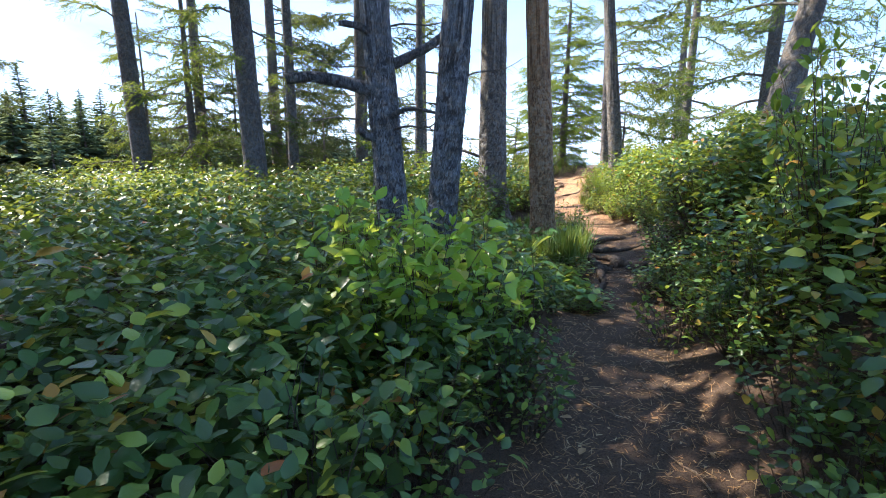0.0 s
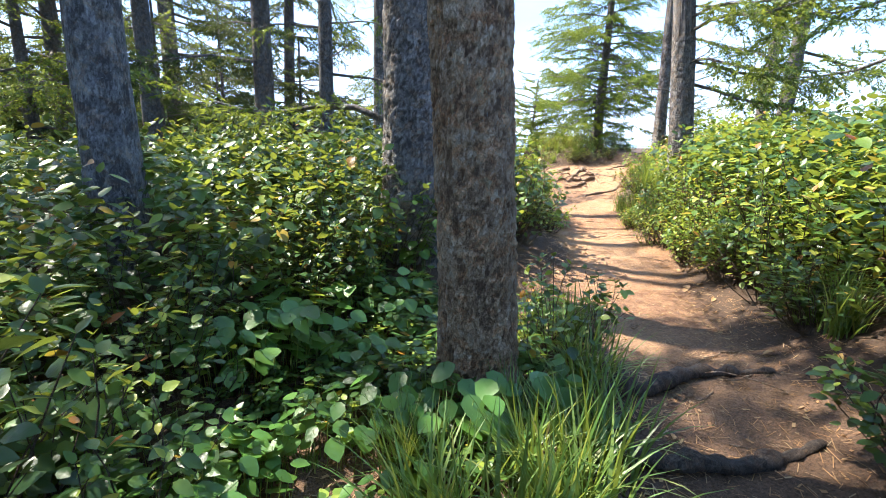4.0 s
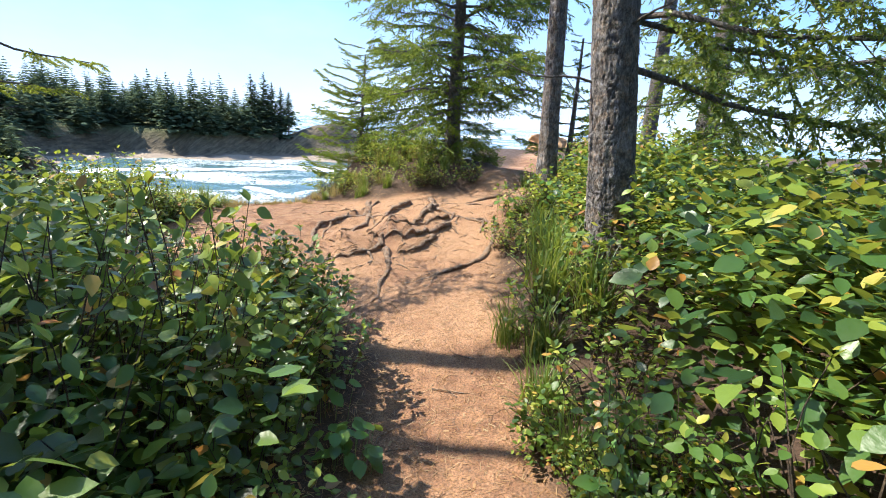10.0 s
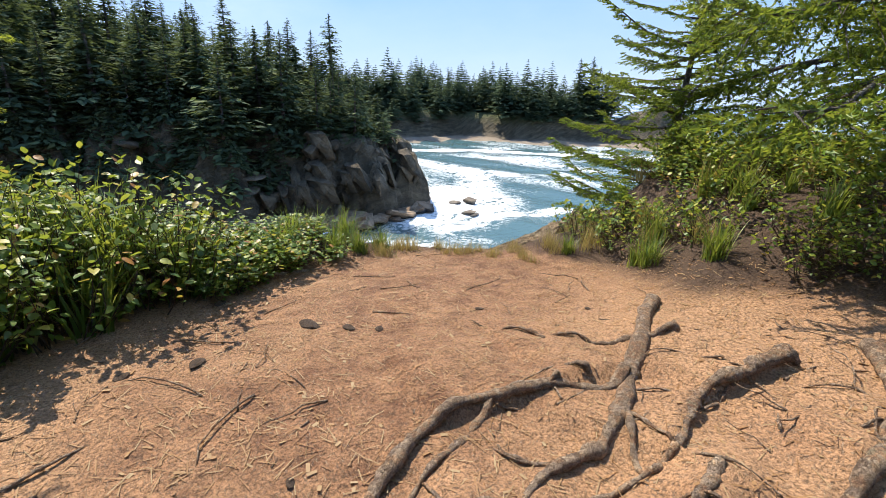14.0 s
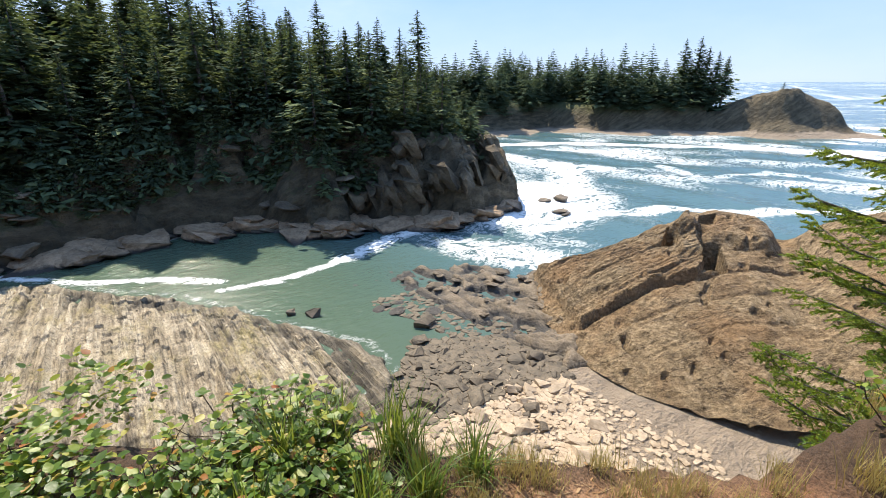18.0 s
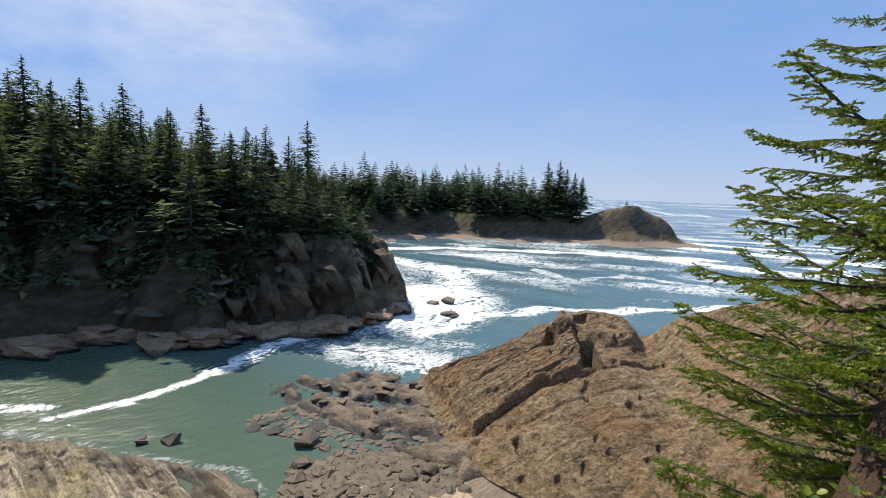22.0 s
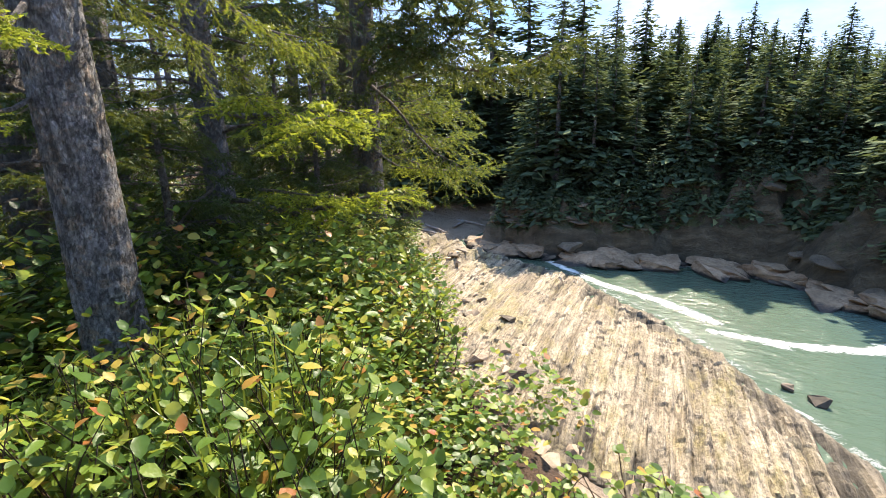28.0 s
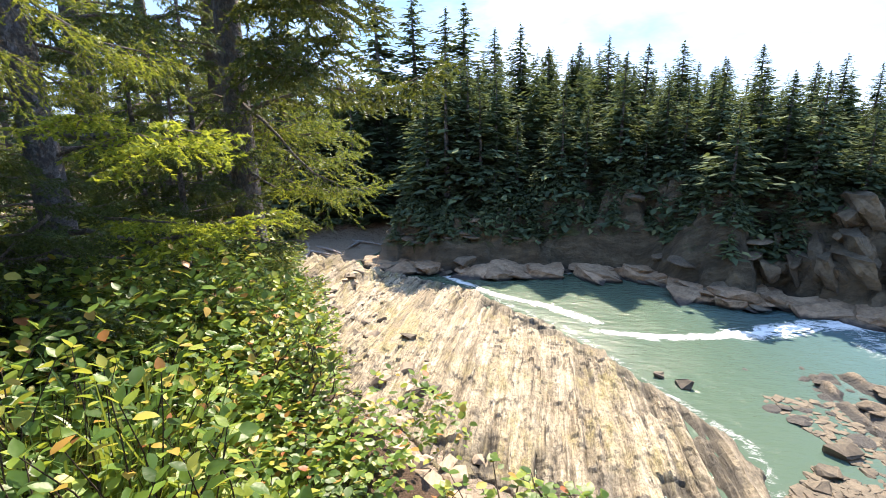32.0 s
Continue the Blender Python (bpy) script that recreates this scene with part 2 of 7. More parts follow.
def bark_material(name, dark, mid, light, scale=1.0, lichen=0.25, stretch=0.6, crack=1.0, relief=0.016):
    """Bark: rounded flakes at two sizes, ragged dark gaps, blotches of colour and pale lichen."""
    m, nt, p = mat(name)
    v = coords(nt, (1, 1, stretch))
    warp = nt.nodes.new("ShaderNodeVectorMath")
    warp.operation = "MULTIPLY_ADD"
    link(nt, noise_tex(nt, v, 16 * scale, 6, 0.7, 1), warp.inputs[0])
    warp.inputs[1].default_value = (0.07, 0.07, 0.05)
    link(nt, v, warp.inputs[2])
    wv = warp.outputs[0]
    fine = noise_tex(nt, v, 110 * scale, 6, 0.75)
    broad = noise_tex(nt, coords(nt), 4.0, 5, 0.65)
    blot = noise_tex(nt, coords(nt, (1, 1, 0.8)), 22 * scale, 5, 0.7)
    rim = ramp(nt, voro(nt, wv, 19 * scale, "DISTANCE_TO_EDGE"), [(0.0, (0.8, 0.8, 0.8)), (0.06, (0, 0, 0))])
    rim2 = ramp(nt, voro(nt, wv, 46 * scale, "DISTANCE_TO_EDGE"), [(0.0, (0.45, 0.45, 0.45)), (0.07, (0, 0, 0))])
    gap = math_node(nt, "MAXIMUM", rim, rim2)
    plate = nt.nodes.new("ShaderNodeSeparateColor")
    link(nt, voro(nt, wv, 19 * scale, "F1", "Color"), plate.inputs[0])
    plate2 = nt.nodes.new("ShaderNodeSeparateColor")
    link(nt, voro(nt, wv, 46 * scale, "F1", "Color"), plate2.inputs[0])
    flake = attr(nt, "flake")
    streak = noise_tex(nt, coords(nt, (1, 1, 0.35)), 75 * scale, 5, 0.75)
    tone = math_node(nt, "ADD", math_node(nt, "MULTIPLY", blot, 0.2), math_node(nt, "ADD", math_node(nt, "MULTIPLY", fine, 0.35), math_node(nt, "ADD", math_node(nt, "MULTIPLY", broad, 0.2), math_node(nt, "MULTIPLY", streak, 0.22))))
    tone = math_node(nt, "ADD", tone, math_node(nt, "MULTIPLY", math_node(nt, "ADD", plate.outputs[0], math_node(nt, "SUBTRACT", plate2.outputs[0], 1.0)), 0.1))
    tone = math_node(nt, "ADD", tone, math_node(nt, "MULTIPLY", math_node(nt, "SUBTRACT", flake, 0.2), 0.3))
    col = ramp(nt, tone, [(0.36, dark), (0.5, mid), (0.66, light)])
    hue = ramp(nt, noise_tex(nt, coords(nt), 9 * scale, 4, 0.6), [(0.38, (0.95, 0.97, 1.06)), (0.52, (1.0, 1.0, 1.0)), (0.6, (1.2, 0.97, 0.82)), (0.7, (0.92, 1.02, 0.98))])
    col = mix(nt, 1.0, col, hue, "MULTIPLY")
    col = mix(nt, math_node(nt, "MULTIPLY", math_node(nt, "MULTIPLY", gap, blot), 0.7 * crack), col, tuple(c * 0.4 for c in dark))
    spots = ramp(nt, noise_tex(nt, coords(nt), 24 * scale, 5, 0.75), [(0.6, (0, 0, 0)), (0.66, (1, 1, 1))])
    patch = ramp(nt, broad, [(0.42, (0, 0, 0)), (0.62, (1, 1, 1))])
    f = math_node(nt, "MULTIPLY", math_node(nt, "MULTIPLY", spots, patch), lichen)
    col = mix(nt, f, col, (0.45, 0.47, 0.43))
    col = mix(nt, math_node(nt, "MULTIPLY", attr(nt, "gap"), 0.1), col, tuple(c * 0.6 for c in dark))
    link(nt, col, p.inputs["Base Color"])
    p.inputs["Roughness"].default_value = 0.88
    h = math_node(nt, "SUBTRACT", math_node(nt, "ADD", math_node(nt, "MULTIPLY", fine, 0.3), math_node(nt, "ADD", math_node(nt, "MULTIPLY", plate.outputs[1], 0.6), math_node(nt, "MULTIPLY", plate2.outputs[1], 0.3))), math_node(nt, "MULTIPLY", gap, 0.7))
    bump(nt, p, h, 1.0, relief)
    return m


M_BARK = bark_material("spruce_bark", (0.1, 0.09, 0.085), (0.25, 0.225, 0.205), (0.43, 0.4, 0.37), 1.6, 0.5, 0.6, 1.4, 0.032)
M_BARK_RED = bark_material("reddish_bark", (0.17, 0.09, 0.045), (0.47, 0.28, 0.155), (0.62, 0.46, 0.31), 1.7, 0.35, 0.7, 1.4, 0.03)
M_BARK_GREY = bark_material("grey_bark", (0.08, 0.075, 0.075), (0.22, 0.21, 0.205), (0.4, 0.385, 0.37), 1.7, 0.5, 0.6, 1.2, 0.024)
M_BARK_FURROW = bark_material("furrowed_bark", (0.055, 0.052, 0.055), (0.18, 0.18, 0.185), (0.36, 0.37, 0.385), 1.5, 0.25, 0.35, 1.2, 0.03)
M_ROOT = bark_material("root_bark", (0.16, 0.1, 0.065), (0.4, 0.29, 0.195), (0.6, 0.49, 0.36), 2.2, 0.05, 1.0, 0.6, 0.008)
M_ROOT_DARK = bark_material("dark_root_bark", (0.04, 0.028, 0.022), (0.11, 0.08, 0.06), (0.2, 0.16, 0.12), 2.0, 0.1, 0.3, 0.5, 0.006)
M_STEM = bark_material("stem_bark", (0.05, 0.035, 0.02), (0.16, 0.11, 0.07), (0.3, 0.24, 0.17), 3.0, 0.2)
M_DEADWOOD = bark_material("dead_wood", (0.07, 0.06, 0.05), (0.2, 0.18, 0.16), (0.42, 0.39, 0.35), 1.5, 0.2)

# ---- ground plan ----
TRAIL = [(-1.2, -3.0), (0.2, 0.3), (1.1, 2.0), (2.0, 3.5), (2.35, 4.4), (2.95, 5.8), (3.45, 6.9), (4.05, 7.9), (4.25, 9.4), (4.6, 10.9), (4.75, 12.1), (5.15, 13.4), (5.5, 14.6)]
BYPASS = [(2.95, 5.8), (2.35, 7.0), (2.4, 8.0), (2.85, 8.9), (3.5, 9.6), (4.4, 10.5)]
ONWARD = [(6.6, 16.8), (8.2, 18.6), (9.3, 21.0), (12.0, 25.0)]
CLEARING = [(5.0, 13.6), (4.55, 14.3), (3.2, 14.9), (2.5, 15.8), (2.55, 16.6), (2.75, 17.3), (3.3, 18.4), (4.3, 19.0), (5.0, 18.6), (5.4, 17.9), (6.2, 17.9), (6.9, 17.3), (6.75, 16.3), (6.4, 15.6), (6.1, 15.0), (5.8, 14.2), (5.6, 13.7)]
EDGE = [(-400, -60), (-90, -2), (-60, 5), (-40, 9), (-20, 13), (-8, 15.6), (-2.4, 16.75), (1, 17.2), (2.2, 17.75), (3.3, 18.45), (4.2, 18.9), (5.3, 20.3), (7.0, 21.8), (9.5, 24.5), (11.5, 29), (16, 36), (28, 42), (80, 60), (900, 300)]
PROMONTORY = [(-21.5, 81.5), (-23, 69), (-27.3, 65.2), (-33.8, 61.5), (-34.5, 56), (-46, 54.5), (-51.5, 41), (-54.5, 32.5), (-61, 24), (-75, 28), (-110, 20), (-500, 0), (-500, 140), (-120, 120), (-60, 104), (-30, 93)]
BEACH = [(-62, 20), (-57, 12), (-20, 24), (-12, 31), (-10, 36), (-12, 41), (-7, 46), (2, 48), (16, 47), (40, 50), (40, 30), (8, 20), (-20, 10), (-60, 0), (-90, 0), (-90, 30), (-75, 29)]
VALLEY = [(-77, 31), (-76, 9), (-92, -6), (-500, -90), (-500, 40)]
HEADLAND = [(-600, 90), (-120, 150), (-66, 165), (-53, 193), (-26, 191), (-4, 202), (20, 206), (41, 215), (36, 232), (0, 240), (-60, 280), (-600, 400)]
HEIGHTS = [(0, 0, 0), (0.9, 1.6, 0), (2.2, 4.3, -.02), (3.23, 6.06, 0), (3.4, 7.0, .12), (3.8, 7.8, .25), (2.45, 7.9, .08), (2.99, 8.12, .38), (4.2, 9.4, .2), (3, 9.3, .12), (2.5, 9.9, .5),
           (4.87, 10.25, .19), (4.9, 11.85, .22), (5.06, 13.5, .08), (5.3, 14.9, .22), (6.0, 14.8, .38), (5.7, 15.9, .42), (6.05, 17.0, .72), (4.8, 16.7, .55), (3.5, 16.9, .5), (2.9, 17, .45), (4, 18.4, .38)]
HEIGHTS += [(7, 19.3, 1.1), (7.3, 16.2, .95), (6.65, 14, .8), (6.2, 11, .8), (5.4, 7.5, 1.05), (4.3, 3.5, .85), (-3, 6, .15), (-4, 14, .2), (12, 25, .9), (9, 20.5, .8), (1.5, 14.5, .45)]


def vnoise(x, y, seed=0):
    """Smooth value noise on arrays, 0 to 1."""
    xi, yi = np.floor(x), np.floor(y)
    fx, fy = x - xi, y - yi
    fx, fy = fx * fx * (3 - 2 * fx), fy * fy * (3 - 2 * fy)

    def h(a, b):
        n = np.sin(a * 127.1 + b * 311.7 + seed * 74.7) * 43758.5453
        return n - np.floor(n)
    return (h(xi, yi) * (1 - fx) + h(xi + 1, yi) * fx) * (1 - fy) + (h(xi, yi + 1) * (1 - fx) + h(xi + 1, yi + 1) * fx) * fy


def fbm(x, y, octaves=4, seed=0):
    s, a = 0.0, 0.5
    for o in range(octaves):
        s = s + a * vnoise(x * 2**o, y * 2**o, seed + o)
        a *= 0.5
    return s - 0.5 + a / 1.0


def line_dist(x, y, pts):
    best = np.full(np.shape(x), 1e9)
    for (ax, ay), (bx, by) in zip(pts, pts[1:]):
        dx, dy = bx - ax, by - ay
        k = np.clip(((x - ax) * dx + (y - ay) * dy) / (dx * dx + dy * dy), 0, 1)
        best = np.minimum(best, np.hypot(x - ax - k * dx, y - ay - k * dy))
    return best


def inside(x, y, pts):
    odd = np.zeros(np.shape(x), bool)
    for (ax, ay), (bx, by) in zip(pts, pts[1:] + pts[:1]):
        if ay != by:
            odd ^= ((ay > y) != (by > y)) & (x < (bx - ax) * (y - ay) / (by - ay) + ax)
    return odd


def depth_in(x, y, pts):
    """Distance to the outline, positive inside."""
    d = line_dist(x, y, pts + pts[:1])
    return np.where(inside(x, y, pts), d, -d)


EDGE_AREA = EDGE + [(900, -900), (-400, -900)]


def smooth(a, b, v):
    k = np.clip((v - a) / (b - a), 0, 1)
    return k * k * (3 - 2 * k)


def bare(x, y):
    """How far a place lies outside the trodden ground (negative on it)."""
    wob = 0.12 * (fbm(x * 1.7, y * 1.7, 3, 5))
    d = line_dist(x, y, TRAIL) - 0.3 - 0.12 * smooth(8, 10.5, y)
    d = np.minimum(d, line_dist(x, y, BYPASS) - 0.3)
    d = np.minimum(d, line_dist(x, y, ONWARD) - 0.45)
    d = np.minimum(d, -depth_in(x, y, CLEARING))
    return d + wob


# soil held behind the bare roots, in steps up to the mound
TERRACES = [([(5.75, 16.0), (5.58, 15.78), (5.4, 15.65), (5.26, 15.6)], 0.055), ([(6.05, 16.3), (5.72, 16.07), (5.46, 15.9), (5.22, 15.9), (4.97, 16.0)], 0.055), ([(6.04, 16.95), (5.82, 16.62), (5.56, 16.22)], 0.055),
            ([(5.75, 17.2), (5.55, 17.0), (5.36, 16.85), (5.22, 16.45)], 0.055), ([(5.08, 16.9), (4.77, 16.72), (4.42, 16.4)], 0.045), ([(5.12, 15.98), (5.04, 15.76), (4.78, 15.63), (4.6, 15.6)], 0.045), ([(6.1, 16.5), (5.78, 16.36)], 0.045)]


def plateau(x, y):
    w, z = 1e-3, 0.25e-3
    for hx, hy, hz in HEIGHTS:
        k = np.exp(-((x - hx) ** 2 + (y - hy) ** 2) / (2 * 0.75**2)) + 0.004 / (1 + (x - hx) ** 2 + (y - hy) ** 2)
        w, z = w + k, z + k * hz
    return z / w


def height(x, y):
    x, y = np.asarray(x, float), np.asarray(y, float)
    e = depth_in(x, y, EDGE_AREA)
    b = bare(x, y)
    top = plateau(x, y)
    top = top + smooth(0.0, 0.35, b) * 0.08 + 0.05 * fbm(x * 1.3, y * 1.3, 3, 2) + 0.018 * fbm(x * 7, y * 7, 3, 9) * 2
    top = top + 0.28 * smooth(3, 30, np.hypot(x - 3, y - 12)) * fbm(x * 0.15, y * 0.15, 3, 4) * 3
    for k, (pts, rise) in enumerate(TERRACES):
        for (ax, ay), (bx, by) in zip(pts, pts[1:]):
            dx, dy = bx - ax, by - ay
            ln = math.hypot(dx, dy)
            t = ((x - ax) * dx + (y - ay) * dy) / ln
            s = ((x - ax) * dy - (y - ay) * dx) / ln * (-1 if dx > 0 else 1)
            top = top + rise * smooth(-0.03, 0.02, s) * smooth(0.75, 0.3, s) * smooth(-0.04, 0.04, t) * smooth(ln + 0.04, ln - 0.04, t)
    top = top + np.where(x < -8, 0.05 * (-8 - x) * smooth(0, 25, e), 0)
    out = np.maximum(-e, 0)
    base = -16.6 + 0 * x
    d = depth_in(x, y, BEACH)
    base = np.maximum(base, SEA - 0.1 + np.clip(0.1 * d, -2, 2.0) + 0.15 * fbm(x * 0.5, y * 0.5, 3, 17))
    rough = 1.2 * fbm(x * 0.35, y * 0.35, 4, 11)
    fall = top - 0.15 * out - 14.5 * (1 - np.exp(-(np.maximum(out - 0.1, 0) / 1.3) ** 1.2)) + rough * smooth(0.4, 2.5, out)
    z = np.where(e > 0, top, np.maximum(fall, base))
    s0 = depth_in(x, y, PROMONTORY)
    rib = 1 - 2 * np.abs(fbm(x * 0.16, y * 0.16, 4, 22))
    s = s0 + (9.0 * (rib - 0.72) + 4.5 * fbm(x * 0.5, y * 0.5, 3, 24) + 2.0 * fbm(x * 1.2, y * 1.2, 3, 25)) * smooth(-2, 1.5, s0)
    rise = 9.5 + 3.2 * smooth(0, 30, (-22 - x)) 
    gully = fbm(x * 0.22, y * 0.22, 4, 22)
    steep = 0.35 * smooth(-1.0, 1.2, s + gully) + 0.65 * smooth(0.8 + 3 * gully, 7.0 + 5 * gully, s)
    left = smooth(-46, -58, x) * smooth(60, 40, y)
    p = SEA - 1.6 + (1 - 0.45 * left) * rise * steep + 2.0 * smooth(-0.8, 0.6, s) + 0.16 * np.maximum(s - 8, 0) + 2.6 * fbm(x * 0.3, y * 0.3, 5, 31) * smooth(-1, 3, s) + 2.2 * np.abs(fbm(x * 0.55, y * 0.55, 3, 33)) * smooth(-1, 2, s)
    p = np.where(s > -3, np.minimum(p, 9 + 0.03 * s), -30)
    vd = depth_in(x, y, VALLEY)
    p = np.maximum(p, np.where(vd > -4, SEA + 0.6 + 0.62 * np.clip(vd, -2, 60) + 1.5 * fbm(x * 0.1, y * 0.1, 3, 71) * smooth(0, 6, vd), -30))
    h = depth_in(x, y, HEADLAND)
    q = SEA - 1.0 + 1.8 * smooth(-14, -2, h) + 8 * smooth(-1, 7, h) + 0.06 * np.maximum(h, 0) + 3.0 * fbm(x * 0.12, y * 0.12, 5, 41) * smooth(-8, 4, h)
    q = q + 6.5 * np.exp(-(((x - 20) / 10) ** 2) - ((y - 214) / 12) ** 2) * (0.8 + 0.8 * fbm(x * 0.3, y * 0.3, 4, 44))
    q = np.where(h > -20, np.where(x > -2, np.minimum(q, SEA + 16.5 - 0.5 * np.abs(x - 19) + 3.5 * fbm(x * 0.2, y * 0.2, 4, 43)), np.minimum(q, 4)), -30)
    return np.maximum(np.maximum(z, p), np.maximum(q, base))


def zone(x, y):
    """1 bare soil, 0 forest floor."""
    return 1 - smooth(-0.12, 0.18, bare(x, y))


def grid_mesh(name, xs, ys, fn):
    gx, gy = np.meshgrid(xs, ys)
    gz = fn(gx, gy)
    nx, ny = len(xs), len(ys)
    co = np.stack([gx, gy, gz], -1).reshape(-1, 3)
    i = np.arange(nx * ny).reshape(ny, nx)
    quads = np.stack([i[:-1, :-1], i[:-1, 1:], i[1:, 1:], i[1:, :-1]], -1).reshape(-1, 4)
    me = bpy.data.meshes.new(name)
    me.vertices.add(len(co))
    me.vertices.foreach_set("co", co.ravel())
    me.loops.add(quads.size)
    me.loops.foreach_set("vertex_index", quads.ravel())
    me.polygons.add(len(quads))
    me.polygons.foreach_set("loop_start", np.arange(len(quads)) * 4)
    me.polygons.foreach_set("loop_total", np.full(len(quads), 4))
    me.polygons.foreach_set("use_smooth", np.ones(len(quads), bool))
    me.update()
    me.validate()
    return me, gx.ravel(), gy.ravel(), gz.ravel()


def point_attr(me, name, values):
    a = me.attributes.new(name, "FLOAT", "POINT")
    a.data.foreach_set("value", np.asarray(values, np.float32))


def steps(*spans):
    out = []
    for a, b, n in spans:
        out += list(np.linspace(a, b, n, endpoint=False))
    return np.array(out + [spans[-1][1]])


def ground_material():
    m, nt, p = mat("ground_soil")
    v = coords(nt)
    big = noise_tex(nt, v, 0.9, 4)
    mid = noise_tex(nt, v, 9.0, 5, 0.6)
    fine = noise_tex(nt, v, 85.0, 4, 0.7)
    litter = noise_tex(nt, coords(nt, (1, 3.4, 1), (0, 0, 0.7)), 42.0, 5, 0.7)
    litter2 = noise_tex(nt, coords(nt, (3.6, 1, 1), (0, 0, 0.3)), 38.0, 5, 0.7)
    dirt = mix(nt, ramp(nt, mid, [(0.35, (0, 0, 0)), (0.65, (1, 1, 1))]), (0.2, 0.09, 0.045), (0.4, 0.21, 0.11))
    dirt = mix(nt, ramp(nt, big, [(0.4, (0, 0, 0)), (0.62, (1, 1, 1))]), dirt, (0.46, 0.26, 0.14))
    strew = ramp(nt, math_node(nt, "MAXIMUM", litter, litter2), [(0.57, (0, 0, 0)), (0.65, (1, 1, 1))])
    dirt = mix(nt, math_node(nt, "MULTIPLY", strew, 0.75), dirt, (0.52, 0.36, 0.23))
    crumbs = ramp(nt, fine, [(0.36, (0.28, 0.27, 0.26)), (0.56, (1.1, 1.1, 1.1))])
    dirt = mix(nt, 0.8, dirt, crumbs, "MULTIPLY")
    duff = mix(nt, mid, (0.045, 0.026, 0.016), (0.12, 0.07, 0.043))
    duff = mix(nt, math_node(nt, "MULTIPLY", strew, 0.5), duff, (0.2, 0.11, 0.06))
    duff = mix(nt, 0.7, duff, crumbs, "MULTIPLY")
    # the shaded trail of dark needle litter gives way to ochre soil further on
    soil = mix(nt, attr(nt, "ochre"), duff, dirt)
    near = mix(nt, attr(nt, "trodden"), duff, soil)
    # cliffs: clay and rock beds below the brink, dark and wet towards the tide line
    beds = noise_tex(nt, coords(nt, (0.25, 0.25, 1.3), (0.5, 0.8, 0.3)), 0.7, 7, 0.7)
    cr = noise_tex(nt, v, 0.55, 7, 0.7)
    rock = ramp(nt, beds, [(0.28, (0.045, 0.038, 0.024)), (0.48, (0.13, 0.104, 0.064)), (0.72, (0.27, 0.21, 0.13))])
    rock = mix(nt, 0.6, rock, ramp(nt, cr, [(0.3, (0.25, 0.25, 0.25)), (0.65, (1, 1, 1))]), "MULTIPLY")
    geo = nt.nodes.new("ShaderNodeNewGeometry")
    sep = nt.nodes.new("ShaderNodeSeparateXYZ")
    link(nt, geo.outputs["Position"], sep.inputs[0])
    wet = ramp(nt, math_node(nt, "ADD", math_node(nt, "MULTIPLY", math_node(nt, "ADD", sep.outputs[2], 15.2), 0.4), math_node(nt, "MULTIPLY", cr, 0.5)), [(0.35, (1, 1, 1)), (0.75, (0, 0, 0))])
    rock = mix(nt, wet, rock, (0.05, 0.045, 0.04))
    nsep = nt.nodes.new("ShaderNodeSeparateXYZ")
    link(nt, geo.outputs["True Normal"], nsep.inputs[0])
    flat = ramp(nt, math_node(nt, "ADD", nsep.outputs[2], math_node(nt, "MULTIPLY", math_node(nt, "SUBTRACT", cr, 0.5), 0.7)), [(0.42, (0, 0, 0)), (0.6, (1, 1, 1))])
    moss = mix(nt, cr, (0.03, 0.045, 0.018), (0.12, 0.13, 0.045))
    veg = math_node(nt, "MULTIPLY", flat, attr(nt, "green"))
    far = mix(nt, veg, rock, moss)
    far = mix(nt, attr(nt, "sand"), far, mix(nt, cr, (0.27, 0.205, 0.145), (0.42, 0.335, 0.25)))
    col = mix(nt, attr(nt, "rocky"), near, far)
    link(nt, col, p.inputs["Base Color"])
    p.inputs["Roughness"].default_value = 0.92
    h = math_node(nt, "ADD", math_node(nt, "ADD", math_node(nt, "MULTIPLY", mid, 0.8), math_node(nt, "MULTIPLY", fine, 0.35)), math_node(nt, "MULTIPLY", strew, 0.25))
    hf = math_node(nt, "ADD", math_node(nt, "MULTIPLY", cr, 45.0), math_node(nt, "MULTIPLY", beds, 30.0))
    hh = nt.nodes.new("ShaderNodeMix")
    link(nt, attr(nt, "rocky"), hh.inputs[0])
    link(nt, h, hh.inputs[2])
    link(nt, hf, hh.inputs[3])
    bump(nt, p, hh.outputs[0], 0.85, 0.045)
    return m


XS = steps((-420, -120, 30), (-120, -62, 50), (-62, -19, 105), (-19, -12, 12), (-12, -1, 60), (-1, 2.6, 48), (2.6, 7.4, 130), (7.4, 8.5, 14), (8.5, 22, 40), (22, 60, 40), (60, 420, 25))
YS = steps((-120, -10, 18), (-10, 1.5, 30), (1.5, 13, 150), (13, 18.8, 150), (18.8, 20, 16), (20, 32, 60), (32, 50, 36), (50, 86, 95), (86, 110, 26), (110, 240, 75), (240, 420, 12))
me, gx, gy, gz = grid_mesh("ground", XS, YS, height)
near_edge = depth_in(gx, gy, EDGE_AREA)
point_attr(me, "trodden", zone(gx, gy))
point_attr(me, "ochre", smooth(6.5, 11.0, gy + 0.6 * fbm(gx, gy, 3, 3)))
point_attr(me, "rocky", smooth(0.3, 1.2, -near_edge))
s_p, s_h = depth_in(gx, gy, PROMONTORY), depth_in(gx, gy, HEADLAND)
